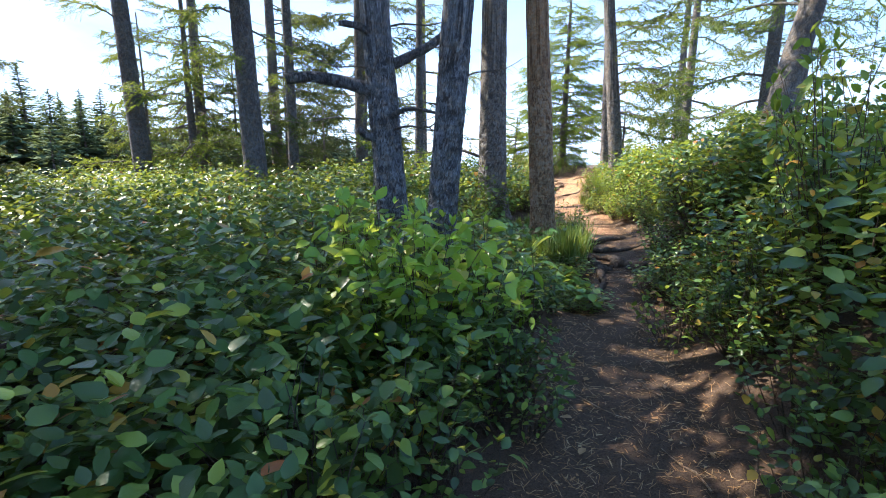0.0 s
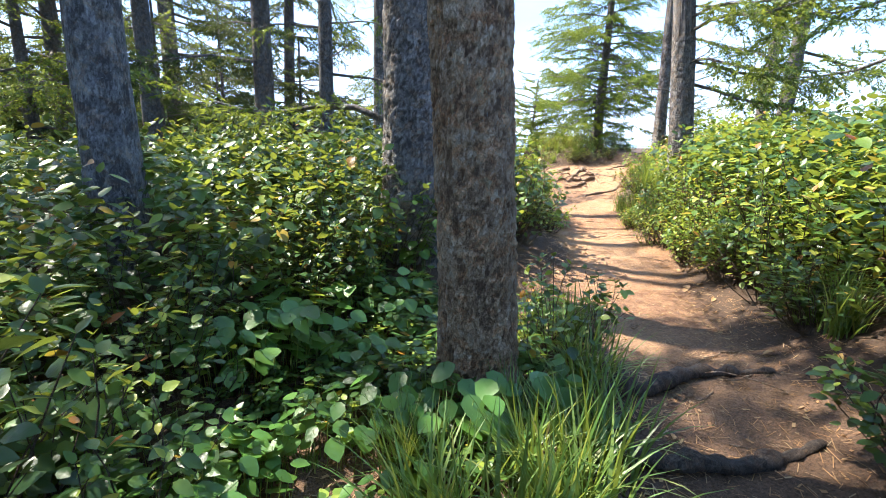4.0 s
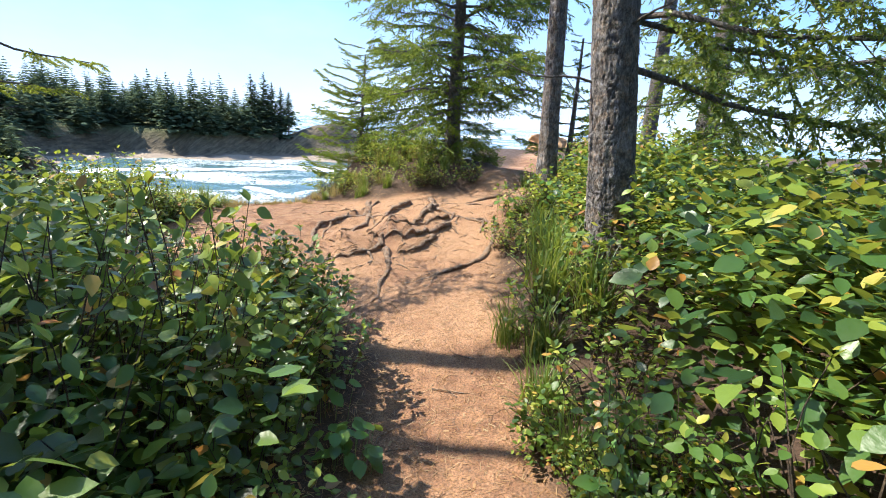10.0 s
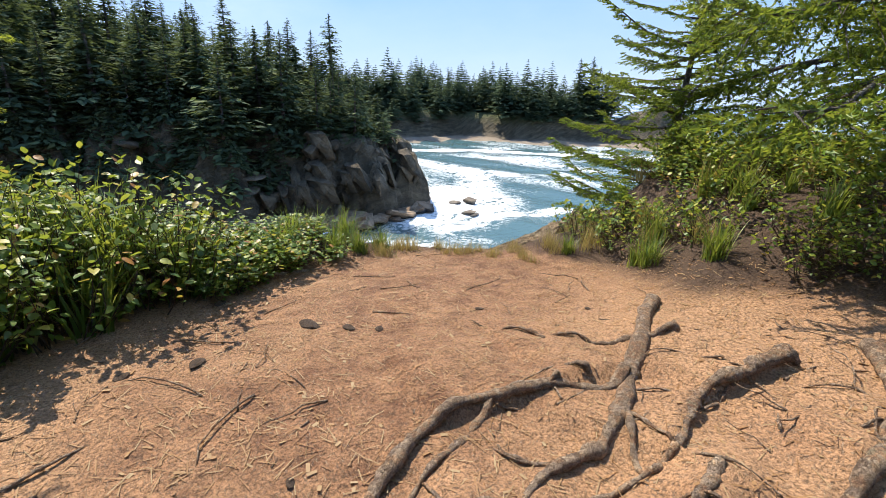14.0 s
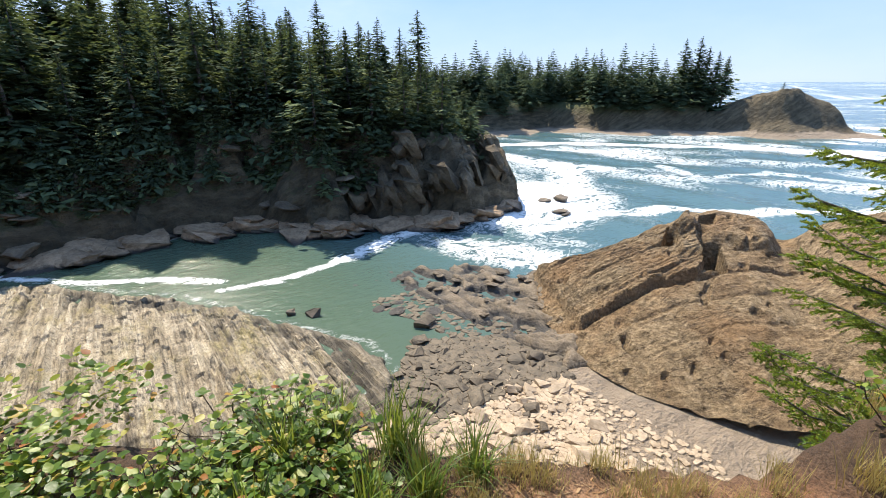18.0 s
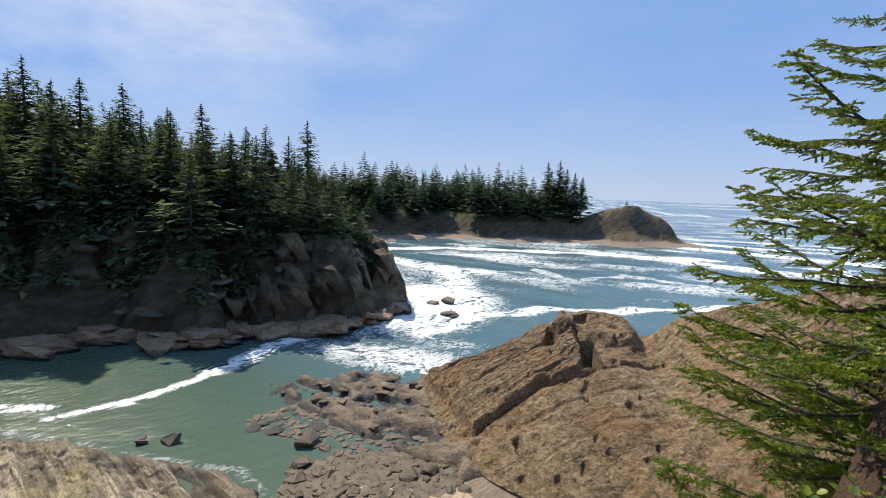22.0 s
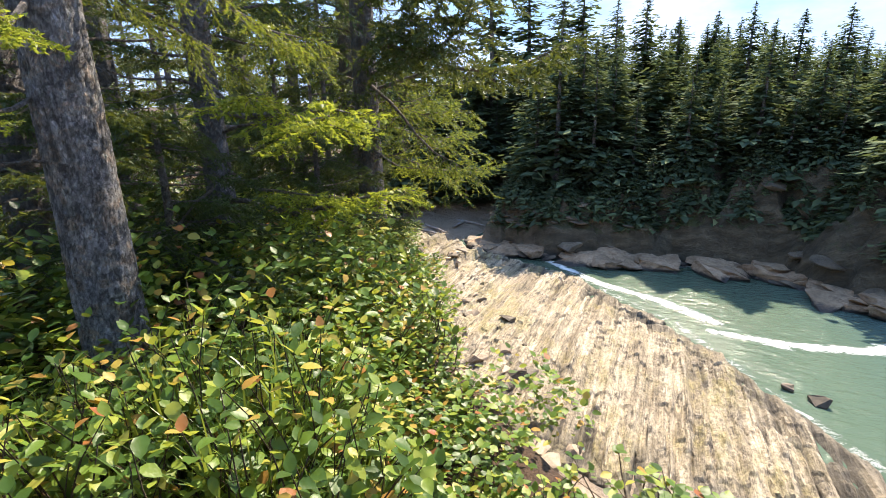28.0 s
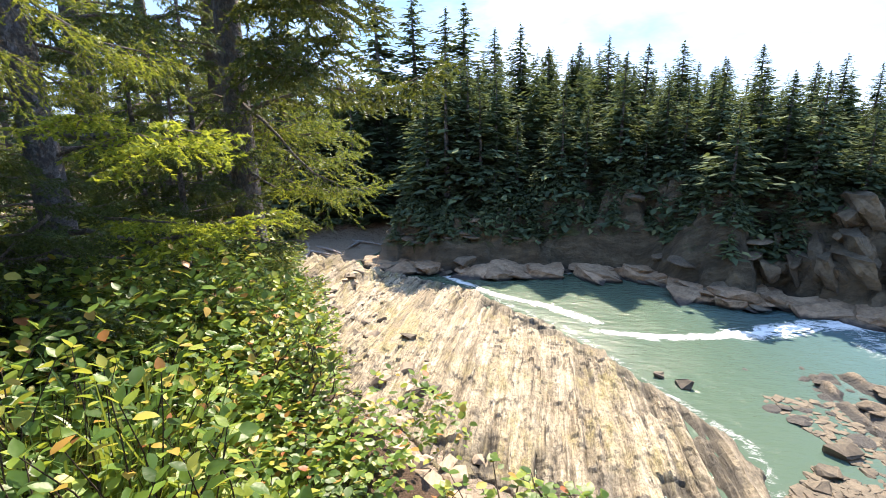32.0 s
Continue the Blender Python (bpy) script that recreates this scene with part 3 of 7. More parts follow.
point_attr(me, "green", np.clip(smooth(2.0, 4.5, s_p + 3.0 * smooth(-31, -38, gx)) + smooth(1, 4, depth_in(gx, gy, VALLEY)) + smooth(3, 6, s_h) * (gx < -4) + smooth(6.5, 2, -near_edge) * (near_edge < 0), 0, 1))
point_attr(me, "sand", np.clip(smooth(-16, -10, s_h) * smooth(0.5, -2, s_h) * (gz < -13.6) + (gx < -55) * (gy < 30) * smooth(1, -2, s_p) * (gz < -12.6) + smooth(-0.5, 1.0, depth_in(gx, gy, BEACH)) * smooth(-12.2, -13.0, gz), 0, 1))
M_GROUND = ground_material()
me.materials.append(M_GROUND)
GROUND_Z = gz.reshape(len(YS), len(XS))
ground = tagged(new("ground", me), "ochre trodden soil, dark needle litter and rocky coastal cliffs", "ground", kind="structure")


def zat(x, y):
    """Height of the ground sheet under a place."""
    i, j = int(np.clip(np.searchsorted(XS, x) - 1, 0, len(XS) - 2)), int(np.clip(np.searchsorted(YS, y) - 1, 0, len(YS) - 2))
    u, v = (x - XS[i]) / (XS[i + 1] - XS[i]), (y - YS[j]) / (YS[j + 1] - YS[j])
    return float((GROUND_Z[j, i] * (1 - u) + GROUND_Z[j, i + 1] * u) * (1 - v) + (GROUND_Z[j + 1, i] * (1 - u) + GROUND_Z[j + 1, i + 1] * u) * v)


# ---- water ----
def water_material():
    m, nt, p = mat("sea_water")
    v = coords(nt)
    deep = attr(nt, "open")
    tone = noise_tex(nt, v, 0.05, 3)
    col = mix(nt, deep, (0.085, 0.125, 0.085), (0.085, 0.155, 0.165))
    col = mix(nt, tone, col, mix(nt, 1.0, col, (0.75, 0.85, 0.9), "MULTIPLY"))
    n1 = noise_tex(nt, coords(nt, (1.0, 0.55, 1), (0, 0, 0.5)), 0.55, 9, 0.72, 0, 1.4)
    n2 = noise_tex(nt, coords(nt, (1, 0.6, 1), (0, 0, -0.3)), 1.6, 6, 0.7, 0, 0.8)
    lace = math_node(nt, "ADD", math_node(nt, "MULTIPLY", n1, 0.65), math_node(nt, "MULTIPLY", n2, 0.35))
    web = math_node(nt, "MULTIPLY", math_node(nt, "ABSOLUTE", math_node(nt, "SUBTRACT", n1, 0.5)), 9.0)
    web = math_node(nt, "SUBTRACT", 1.0, web, True)
    lace = math_node(nt, "ADD", math_node(nt, "MULTIPLY", lace, 0.75), math_node(nt, "MULTIPLY", web, 0.22))
    f = math_node(nt, "ADD", lace, math_node(nt, "SUBTRACT", attr(nt, "foam"), 0.62))
    foam = ramp(nt, f, [(0.33, (0, 0, 0)), (0.5, (1, 1, 1))])
    link(nt, mix(nt, foam, col, (0.82, 0.84, 0.84)), p.inputs["Base Color"])
    rr = nt.nodes.new("ShaderNodeMapRange")
    link(nt, foam, rr.inputs[0])
    rr.inputs[3].default_value, rr.inputs[4].default_value = 0.14, 0.85
    link(nt, rr.outputs[0], p.inputs["Roughness"])
    p.inputs["IOR"].default_value = 1.33
    rip = math_node(nt, "ADD", noise_tex(nt, coords(nt, (1, 0.5, 1), (0, 0, 0.4)), 1.8, 5, 0.6), math_node(nt, "MULTIPLY", foam, 0.35))
    bump(nt, p, rip, 0.5, 0.3)
    return m


SHELF_EDGE = [(-60, 19.5), (-56, 24.7), (-45, 32.5), (-33, 36.9), (-22, 37.8), (-15, 38.6), (-11, 36.5), (-20, 20)]
FOAM_A = [(-53, 31), (-44.5, 34.2), (-38.7, 38.4), (-33.4, 40.9)]
FOAM_B = [(-31.7, 39.7), (-28.8, 44.0), (-27.7, 48.8), (-27.0, 58.2), (-25.3, 64.1)]
WAVES = [[(-14, 69), (-8.8, 80.7), (0.2, 89.1), (9.0, 91.7), (30, 104)], [(-6, 125), (3, 116), (13, 128), (30, 121)], [(-53, 140), (-35, 155), (3, 165), (40, 170)], [(-45, 124), (-24, 116), (-17, 97), (-20, 84)]]


def swell(x, y):
    a = 0.16 * np.sin((x * 0.35 + y * 0.94) * 0.55 + 2 * fbm(x * 0.06, y * 0.06, 2, 7)) + 0.5 * fbm(x * 0.22, y * 0.22, 4, 8)
    calm = smooth(-22, -10, x) * 0 + smooth(46, 62, y)
    return SEA + a * (0.18 + 0.82 * calm) * smooth(500, 200, np.abs(y)) 


me, gx, gy, gz = grid_mesh("water", steps((-2500, -200, 12), (-200, -75, 30), (-75, 60, 300), (60, 200, 60), (200, 2500, 12)), steps((-50, 15, 6), (15, 130, 290), (130, 260, 120), (260, 600, 40), (600, 4500, 20)), swell)
wob = 1.6 * fbm(gx * 0.25, gy * 0.25, 3, 3)
foam = 0.62 * smooth(1.9, 0.0, line_dist(gx, gy, FOAM_A) + 0.8 * wob * 0.6)
foam = np.maximum(foam, 0.62 * smooth(2.2, 0.0, line_dist(gx, gy, FOAM_B) * np.where(gy > 50, 0.6, 1.2) + 0.6 * wob))
for k, wl in enumerate(WAVES):
    foam = np.maximum(foam, (0.6, 0.52, 0.62, 0.6)[k] * smooth((4.5, 4.0, 10, 12)[k], 0.4, line_dist(gx, gy, wl) + wob))
tip = np.hypot((gx + 19) / 13, (gy - 84) / 18)
foam = np.maximum(foam, 0.68 * smooth(1.9, 0.3, tip))
reef = np.hypot((gx + 13) / 16, (gy - 60.5) / 6)
foam = np.maximum(foam, 0.54 * smooth(1.6, 0.3, reef))
bay = smooth(52, 66, gy + 0.3 * (gx + 25)) * smooth(-70, -30, gx)
foam = np.maximum(foam, bay * (0.41 + 0.55 * fbm(gx * 0.06, gy * 0.12, 3, 14)))
surf = 0.5 + 0.5 * np.sin((gy + 0.25 * gx) * 0.19 + 5 * fbm(gx * 0.02, gy * 0.02, 3, 77))
foam = np.maximum(foam, smooth(100, 160, gy) * smooth(360, 230, gy) * (0.3 + 0.32 * surf**2) * (0.75 + 0.25 * smooth(-20, 20, gx)))
foam = np.maximum(foam, 0.5 * smooth(2.2, 0.3, -depth_in(gx, gy, PROMONTORY)))
foam = np.maximum(foam, 0.42 * smooth(1.6, 0.2, np.abs(depth_in(gx, gy, SHELF_EDGE) + 0.6)) * smooth(25, 30, gy))
point_attr(me, "foam", foam)
point_attr(me, "open", smooth(40, 62, gy + 0.35 * (gx + 20)))
me.materials.append(water_material())
tagged(new("water", me), "green cove and blue ocean with white foam", "sea", kind="structure")

# ---- mesh helpers ----
def raw_mesh(name, verts, faces, material, smooth_shade=True):
    """A mesh from an array of places and an array of triangles or quads."""
    verts, faces = np.asarray(verts, np.float32), np.asarray(faces, np.int32)
    k = faces.shape[1]
    me = bpy.data.meshes.new(name)
    me.vertices.add(len(verts))
    me.vertices.foreach_set("co", verts.ravel())
    me.loops.add(faces.size)
    me.loops.foreach_set("vertex_index", faces.ravel())
    me.polygons.add(len(faces))
    me.polygons.foreach_set("loop_start", np.arange(len(faces)) * k)
    me.polygons.foreach_set("loop_total", np.full(len(faces), k))
    me.polygons.foreach_set("use_smooth", np.full(len(faces), smooth_shade))
    me.update()
    me.materials.append(material)
    return me


def child(name, me, parent, label=""):
    ob = new(name, me)
    ob.parent = parent
    return tagged(ob, label)


class Soup:
    """Collects pieces of one mesh."""

    def __init__(self):
        self.v, self.f, self.n = [], [], 0

    def add(self, v, f):
        self.v.append(np.asarray(v, float))
        self.f.append(np.asarray(f, int) + self.n)
        self.n += len(v)

    def mesh(self, name, material, smooth_shade=True):
        return raw_mesh(name, np.concatenate(self.v), np.concatenate(self.f), material, smooth_shade)


RNG = np.random.default_rng(11)


def frame_along(d):
    d = d / (np.linalg.norm(d) + 1e-9)
    a = np.array([0, 0, 1.0]) if abs(d[2]) < 0.9 else np.array([1.0, 0, 0])
    s = np.cross(d, a)
    s /= np.linalg.norm(s)
    return s, np.cross(s, d)


def tube(points, radii, sides=8, wobble=0.0, rng=None, cap=True):
    """Verts and quads of a tapered tube along points."""
    pts = np.asarray(points, float)
    n = len(pts)
    tang = np.gradient(pts, axis=0)
    a = np.linspace(0, 2 * np.pi, sides, endpoint=False)
    vs = []
    s0 = None
    for i in range(n):
        s, u = frame_along(tang[i])
        if s0 is not None:
            t = tang[i] / (np.linalg.norm(tang[i]) + 1e-9)
            s = s0 - t * (s0 @ t)
            s /= np.linalg.norm(s) + 1e-9
            u = np.cross(s, t)
        s0 = s
        r = radii[i] * (1 + (wobble * (rng.random(sides) - 0.5) if wobble else 0))
        vs.append(pts[i] + (np.cos(a) * r)[:, None] * s + (np.sin(a) * r)[:, None] * u)
    v = np.concatenate(vs)
    i = np.arange((n - 1) * sides).reshape(n - 1, sides)
    j = np.roll(i, -1, 1)
    f = np.stack([i, j, j + sides, i + sides], -1).reshape(-1, 4)
    if cap:
        v = np.concatenate([v, pts[-1:]])
        e = (n - 1) * sides
        f = np.concatenate([f, [[e + k, e + (k + 1) % sides, n * sides, n * sides] for k in range(sides)]])
    return v, f


def spline(pts, n):
    """A smooth curve through points."""
    p = np.asarray(pts, float)
    p = np.concatenate([2 * p[:1] - p[1:2], p, 2 * p[-1:] - p[-2:-1]])
    out = []
    for t in np.linspace(0, len(p) - 3 - 1e-6, n):
        i = int(t)
        u = t - i
        a, b, c, d = p[i], p[i + 1], p[i + 2], p[i + 3]
        out.append(0.5 * ((2 * b) + (c - a) * u + (2 * a - 5 * b + 4 * c - d) * u * u + (3 * b - a - 3 * c + d) * u**3))
    return np.array(out)


# ---- shore rock ----
def rock_material(name, cols, bed=(0.2, 0.2, 2.0), rot=(0, 0, 0), scale=1.0, ragged=0.72, wetness=0.0, crack=0.6, rough=0.85, b=0.6, dist=0.12):
    m, nt, p = mat(name)
    v = coords(nt)
    g = nt.nodes.new("ShaderNodeNewGeometry")
    sep = nt.nodes.new("ShaderNodeSeparateXYZ")
    link(nt, g.outputs["Position"], sep.inputs[0])
    beds = noise_tex(nt, coords(nt, bed, rot), 1.0 * scale, 9, ragged)
    grit = noise_tex(nt, v, 7 * scale, 6, 0.7)
    broad = noise_tex(nt, v, 0.35 * scale, 4)
    col = ramp(nt, beds, [(0.34, cols[0]), (0.46, cols[1]), (0.58, cols[2]), (0.72, cols[1])])
    col = mix(nt, math_node(nt, "MULTIPLY", broad, 0.5), col, cols[3])
    col = mix(nt, crack, col, ramp(nt, grit, [(0.28, (0.3, 0.29, 0.28)), (0.58, (1, 1, 1))]), "MULTIPLY")
    tone = nt.nodes.new("ShaderNodeMapRange")
    link(nt, per_object(nt), tone.inputs[0])
    tone.inputs[3].default_value, tone.inputs[4].default_value = 0.72, 1.15
    hsv = nt.nodes.new("ShaderNodeHueSaturation")
    link(nt, tone.outputs[0], hsv.inputs["Value"])
    link(nt, col, hsv.inputs["Color"])
    col = hsv.outputs[0]
    tide = ramp(nt, math_node(nt, "ADD", math_node(nt, "MULTIPLY", math_node(nt, "ADD", sep.outputs[2], 15.2), 0.9), math_node(nt, "MULTIPLY", grit, 0.5)), [(0.45, (1, 1, 1)), (0.75, (0, 0, 0))])
    col = mix(nt, tide if wetness == 0 else wetness, col, (0.045, 0.04, 0.036))
    link(nt, col, p.inputs["Base Color"])
    p.inputs["Roughness"].default_value = rough
    bump(nt, p, math_node(nt, "ADD", math_node(nt, "MULTIPLY", grit, 0.6), beds), b, dist)
    return m


STRIKE = -math.atan2(0.43, 0.9)


def shelf_material():
    """Upturned siltstone beds: fine parallel edges, weed and barnacle patches, dark wet hollows and tide line."""
    m, nt, p = mat("bedded_siltstone")
    v = coords(nt)
    wide = noise_tex(nt, coords(nt, (0.05, 0.75, 0.5), (0, 0, -STRIKE)), 1.0, 6, 0.65)
    fine = noise_tex(nt, coords(nt, (0.3, 2.4, 1.0), (0, 0, -STRIKE)), 1.0, 6, 0.62, 0, 0.9)
    grit = noise_tex(nt, v, 5.5, 7, 0.75)
    patch = noise_tex(nt, v, 0.2, 5, 0.62)
    clump = noise_tex(nt, coords(nt, (0.5, 1.3, 1.0), (0, 0, -STRIKE)), 1.1, 6, 0.7)
    col = ramp(nt, fine, [(0.34, (0.23, 0.18, 0.12)), (0.43, (0.42, 0.345, 0.24)), (0.54, (0.51, 0.43, 0.31)), (0.68, (0.62, 0.54, 0.41))])
    col = mix(nt, ramp(nt, wide, [(0.42, (0, 0, 0)), (0.6, (0.75, 0.75, 0.75))]), col, mix(nt, fine, (0.12, 0.096, 0.065), (0.36, 0.28, 0.175)))
    seam = noise_tex(nt, coords(nt, (0.035, 0.9, 0.5), (0, 0, -STRIKE)), 1.0, 5, 0.6)
    seam = ramp(nt, math_node(nt, "ABSOLUTE", math_node(nt, "SUBTRACT", seam, 0.5)), [(0.0, (0.85, 0.85, 0.85)), (0.02, (0, 0, 0))])
    col = mix(nt, math_node(nt, "MULTIPLY", seam, ramp(nt, clump, [(0.4, (1, 1, 1)), (0.62, (0.2, 0.2, 0.2))])), col, (0.075, 0.06, 0.042))
    olive = mix(nt, grit, (0.12, 0.1, 0.035), (0.46, 0.38, 0.17))
    col = mix(nt, math_node(nt, "MULTIPLY", ramp(nt, patch, [(0.46, (0, 0, 0)), (0.6, (1, 1, 1))]), ramp(nt, clump, [(0.42, (0, 0, 0)), (0.58, (0.8, 0.8, 0.8))])), col, olive)
    col = mix(nt, ramp(nt, clump, [(0.34, (0.9, 0.9, 0.9)), (0.43, (0, 0, 0))]), col, (0.055, 0.046, 0.036))
    col = mix(nt, 0.8, col, ramp(nt, grit, [(0.34, (0.25, 0.24, 0.23)), (0.55, (1.15, 1.15, 1.15))]), "MULTIPLY")
    g = nt.nodes.new("ShaderNodeNewGeometry")
    sep = nt.nodes.new("ShaderNodeSeparateXYZ")
    link(nt, g.outputs["Position"], sep.inputs[0])
    tide = ramp(nt, math_node(nt, "ADD", math_node(nt, "MULTIPLY", math_node(nt, "ADD", sep.outputs[2], 15.2), 0.8), math_node(nt, "MULTIPLY", clump, 0.7)), [(0.5, (1, 1, 1)), (0.85, (0, 0, 0))])
    col = mix(nt, math_node(nt, "MULTIPLY", tide, 0.85), col, (0.05, 0.043, 0.034))
    link(nt, col, p.inputs["Base Color"])
    p.inputs["Roughness"].default_value = 0.85
    h = math_node(nt, "ADD", math_node(nt, "MULTIPLY", fine, 1.3), math_node(nt, "ADD", math_node(nt, "MULTIPLY", grit, 0.55), math_node(nt, "MULTIPLY", clump, 0.5)))
    bump(nt, p, h, 1.0, 0.2)
    return m


M_SHELF = shelf_material()


def sandstone_material():
    """Tan sandstone: pitted faces, thin dark joints along the beds, rusty patches."""
    m, nt, p = mat("tan_sandstone")
    v = coords(nt)
    broad = noise_tex(nt, v, 0.22, 4, 0.6)
    grain = noise_tex(nt, v, 2.2, 8, 0.7)
    col = ramp(nt, grain, [(0.32, (0.14, 0.1, 0.055)), (0.48, (0.27, 0.19, 0.105)), (0.66, (0.42, 0.31, 0.185))])
    col = mix(nt, ramp(nt, broad, [(0.45, (0, 0, 0)), (0.65, (0.7, 0.7, 0.7))]), col, mix(nt, grain, (0.2, 0.105, 0.045), (0.36, 0.22, 0.105)))
    turn = coords(nt, (0.16, 1.0, 0.6), (0, 0, -0.657))
    bedn = noise_tex(nt, turn, 0.8, 7, 0.65)
    joint = ramp(nt, math_node(nt, "ABSOLUTE", math_node(nt, "SUBTRACT", bedn, 0.5)), [(0.0, (1, 1, 1)), (0.018, (0, 0, 0))])
    bed2 = ramp(nt, math_node(nt, "ABSOLUTE", math_node(nt, "SUBTRACT", noise_tex(nt, turn, 2.2, 5, 0.6), 0.46)), [(0.0, (0.5, 0.5, 0.5)), (0.012, (0, 0, 0))])
    joint = math_node(nt, "MULTIPLY", math_node(nt, "MAXIMUM", joint, bed2), ramp(nt, noise_tex(nt, v, 0.5, 4, 0.6), [(0.42, (0.1, 0.1, 0.1)), (0.58, (1, 1, 1))]))
    pits = ramp(nt, math_node(nt, "ADD", voro(nt, v, 1.3), math_node(nt, "MULTIPLY", grain, 0.3)), [(0.22, (1, 1, 1)), (0.3, (0, 0, 0))])
    col = mix(nt, math_node(nt, "MULTIPLY", pits, 0.35), col, (0.11, 0.07, 0.04))
    col = mix(nt, math_node(nt, "MULTIPLY", joint, 0.7), col, (0.06, 0.04, 0.024))
    speck = noise_tex(nt, v, 4.5, 7, 0.75)
    col = mix(nt, 0.75, col, ramp(nt, speck, [(0.36, (0.35, 0.33, 0.31)), (0.56, (1.15, 1.15, 1.15))]), "MULTIPLY")
    link(nt, col, p.inputs["Base Color"])
    p.inputs["Roughness"].default_value = 0.92
    h = math_node(nt, "SUBTRACT", math_node(nt, "ADD", grain, math_node(nt, "MULTIPLY", speck, 0.45)), math_node(nt, "ADD", math_node(nt, "MULTIPLY", joint, 0.5), math_node(nt, "MULTIPLY", pits, 0.6)))
    bump(nt, p, h, 1.0, 0.34)
    return m


M_TAN = sandstone_material()
M_REEF = rock_material("reef_rock", [(0.06, 0.046, 0.032), (0.18, 0.135, 0.088), (0.28, 0.215, 0.145), (0.14, 0.104, 0.066)], (0.5, 0.5, 1.5), (0.3, 0, 0.4), 1.0, 0.65, 0.0, 0.8, 0.6, 1.0, 0.25)
M_STONE = rock_material("beach_stone", [(0.28, 0.21, 0.14), (0.4, 0.31, 0.215), (0.48, 0.39, 0.29), (0.36, 0.26, 0.17)], (1, 1, 3), (0, 0, 0), 1.5, 0.7, 0.02, 0.4, 0.85, 0.4, 0.05)
M_WETSTONE = rock_material("wet_stone", [(0.05, 0.038, 0.024), (0.13, 0.098, 0.06), (0.22, 0.165, 0.105), (0.1, 0.074, 0.045)], (1, 1, 2), (0, 0, 0), 1.5, 0.7, 0.25, 0.6, 0.68, 0.5, 0.06)
SHELF = [(-63, 16.5), (-60, 19.5), (-56, 24.7), (-45, 32.5), (-33, 36.9), (-22, 37.8), (-15, 38.6), (-11.0, 36.5), (-9.3, 33), (-11.5, 28), (-17, 22), (-30, 15), (-50, 7.5), (-62, 8.5)]
ax_u, ax_v = np.array([0.902, -0.431]), np.array([0.431, 0.902])


def tooth(v, k):
    """A saw-tooth of tilted beds, steep on the landward side."""
    f = v - np.floor(v)
    return np.where(f < k, f / k, (1 - f) / (1 - k)) - 0.5


def block(u, v, seed):
    """A random step for each block of a broken bed."""
    n = np.sin(np.floor(u) * 127.1 + np.floor(v) * 311.7 + seed * 74.7) * 43758.5453
    return n - np.floor(n) - 0.5


def shelf_height(x, y):
    d = depth_in(x, y, SHELF)
    u, v = x * ax_u[0] + y * ax_u[1], x * ax_v[0] + y * ax_v[1]
    wv = v + 0.9 * fbm(u * 0.06, v * 0.2, 3, 51) + 0.22 * fbm(u * 0.4, v * 0.5, 3, 52)
    strong, light = smooth(-0.12, 0.2, fbm(u * 0.05, v * 0.14, 3, 53)), smooth(-0.2, 0.12, fbm(u * 0.12 + 5, v * 0.3, 3, 54))
    h = 0.6 * tooth(wv / 2.9, 0.82) * strong + 0.3 * tooth(wv / 0.87, 0.75) * light + 0.08 * tooth(wv / 0.36, 0.7)
    h = h + 0.7 * fbm(u * 0.13, wv * 0.5, 4, 55) + 0.4 * fbm(u * 0.9, v * 1.2, 4, 58)
    # small blocks broken out of the beds
    h = h + 0.26 * block(u / 0.8 + 3 * block(0 * u, wv / 0.435, 3), wv / 0.435, 1) * smooth(-0.2, 0.12, fbm(u * 0.3, v * 0.4, 3, 59))
    slab = smooth(-44, -52, x) * smooth(24, 18, y)
    h = h + slab * (1.3 * tooth(wv / 3.1, 0.85) + 0.9)
    edge = d + 2.6 * fbm(x * 0.4, y * 0.4, 4, 57) + 0.9 * fbm(u * 0.3, wv * 1.2, 3, 49)
    # ragged blocks along the seaward margin
    h = h + (0.55 * block(u / 2.4 + 2 * block(0 * u, wv / 1.45, 8), wv / 1.45, 6) + 0.25 * block(u / 1.1, wv / 0.7, 7)) * smooth(5.5, 1.0, d) * smooth(0.0, 1.5, d)
    z = SEA + 0.35 + 0.075 * np.clip(d, 0, 16) + h * smooth(-0.2, 1.5, edge)
    return z - 2.2 * smooth(0.3, -0.5, edge)


shelf = tagged(new("rock_shelf"), "pale tilted siltstone beds in long parallel ridges, wet along the tide", "rock shelf", kind="structure")
v0, v1, cuts = -20.0, 29.5, 37
vs_all = np.linspace(v0, v1, cuts * 16 + 1)
for n in range(cuts):
    vv = vs_all[n * 16: n * 16 + 17]
    ua, ub = -72, -19
    uu = np.linspace(ua, ub, 300)
    U, V = np.meshgrid(uu, vv)
    X, Y = U * ax_u[0] + V * ax_v[0], U * ax_u[1] + V * ax_v[1]
    keep = depth_in(X, Y, SHELF) > -1.3
    if not keep.any():
        continue
    cols = np.where(keep.any(0))[0]
    X, Y = X[:, cols[0]: cols[-1] + 1], Y[:, cols[0]: cols[-1] + 1]
    Z = shelf_height(X, Y)
    ny, nx = X.shape
    if nx < 2:
        continue
    i = np.arange(nx * ny).reshape(ny, nx)
    q = np.stack([i[:-1, :-1], i[:-1, 1:], i[1:, 1:], i[1:, :-1]], -1).reshape(-1, 4)
    child("rock_bed", raw_mesh("rock_bed", np.stack([X, Y, Z], -1).reshape(-1, 3), q, M_SHELF, False), shelf)

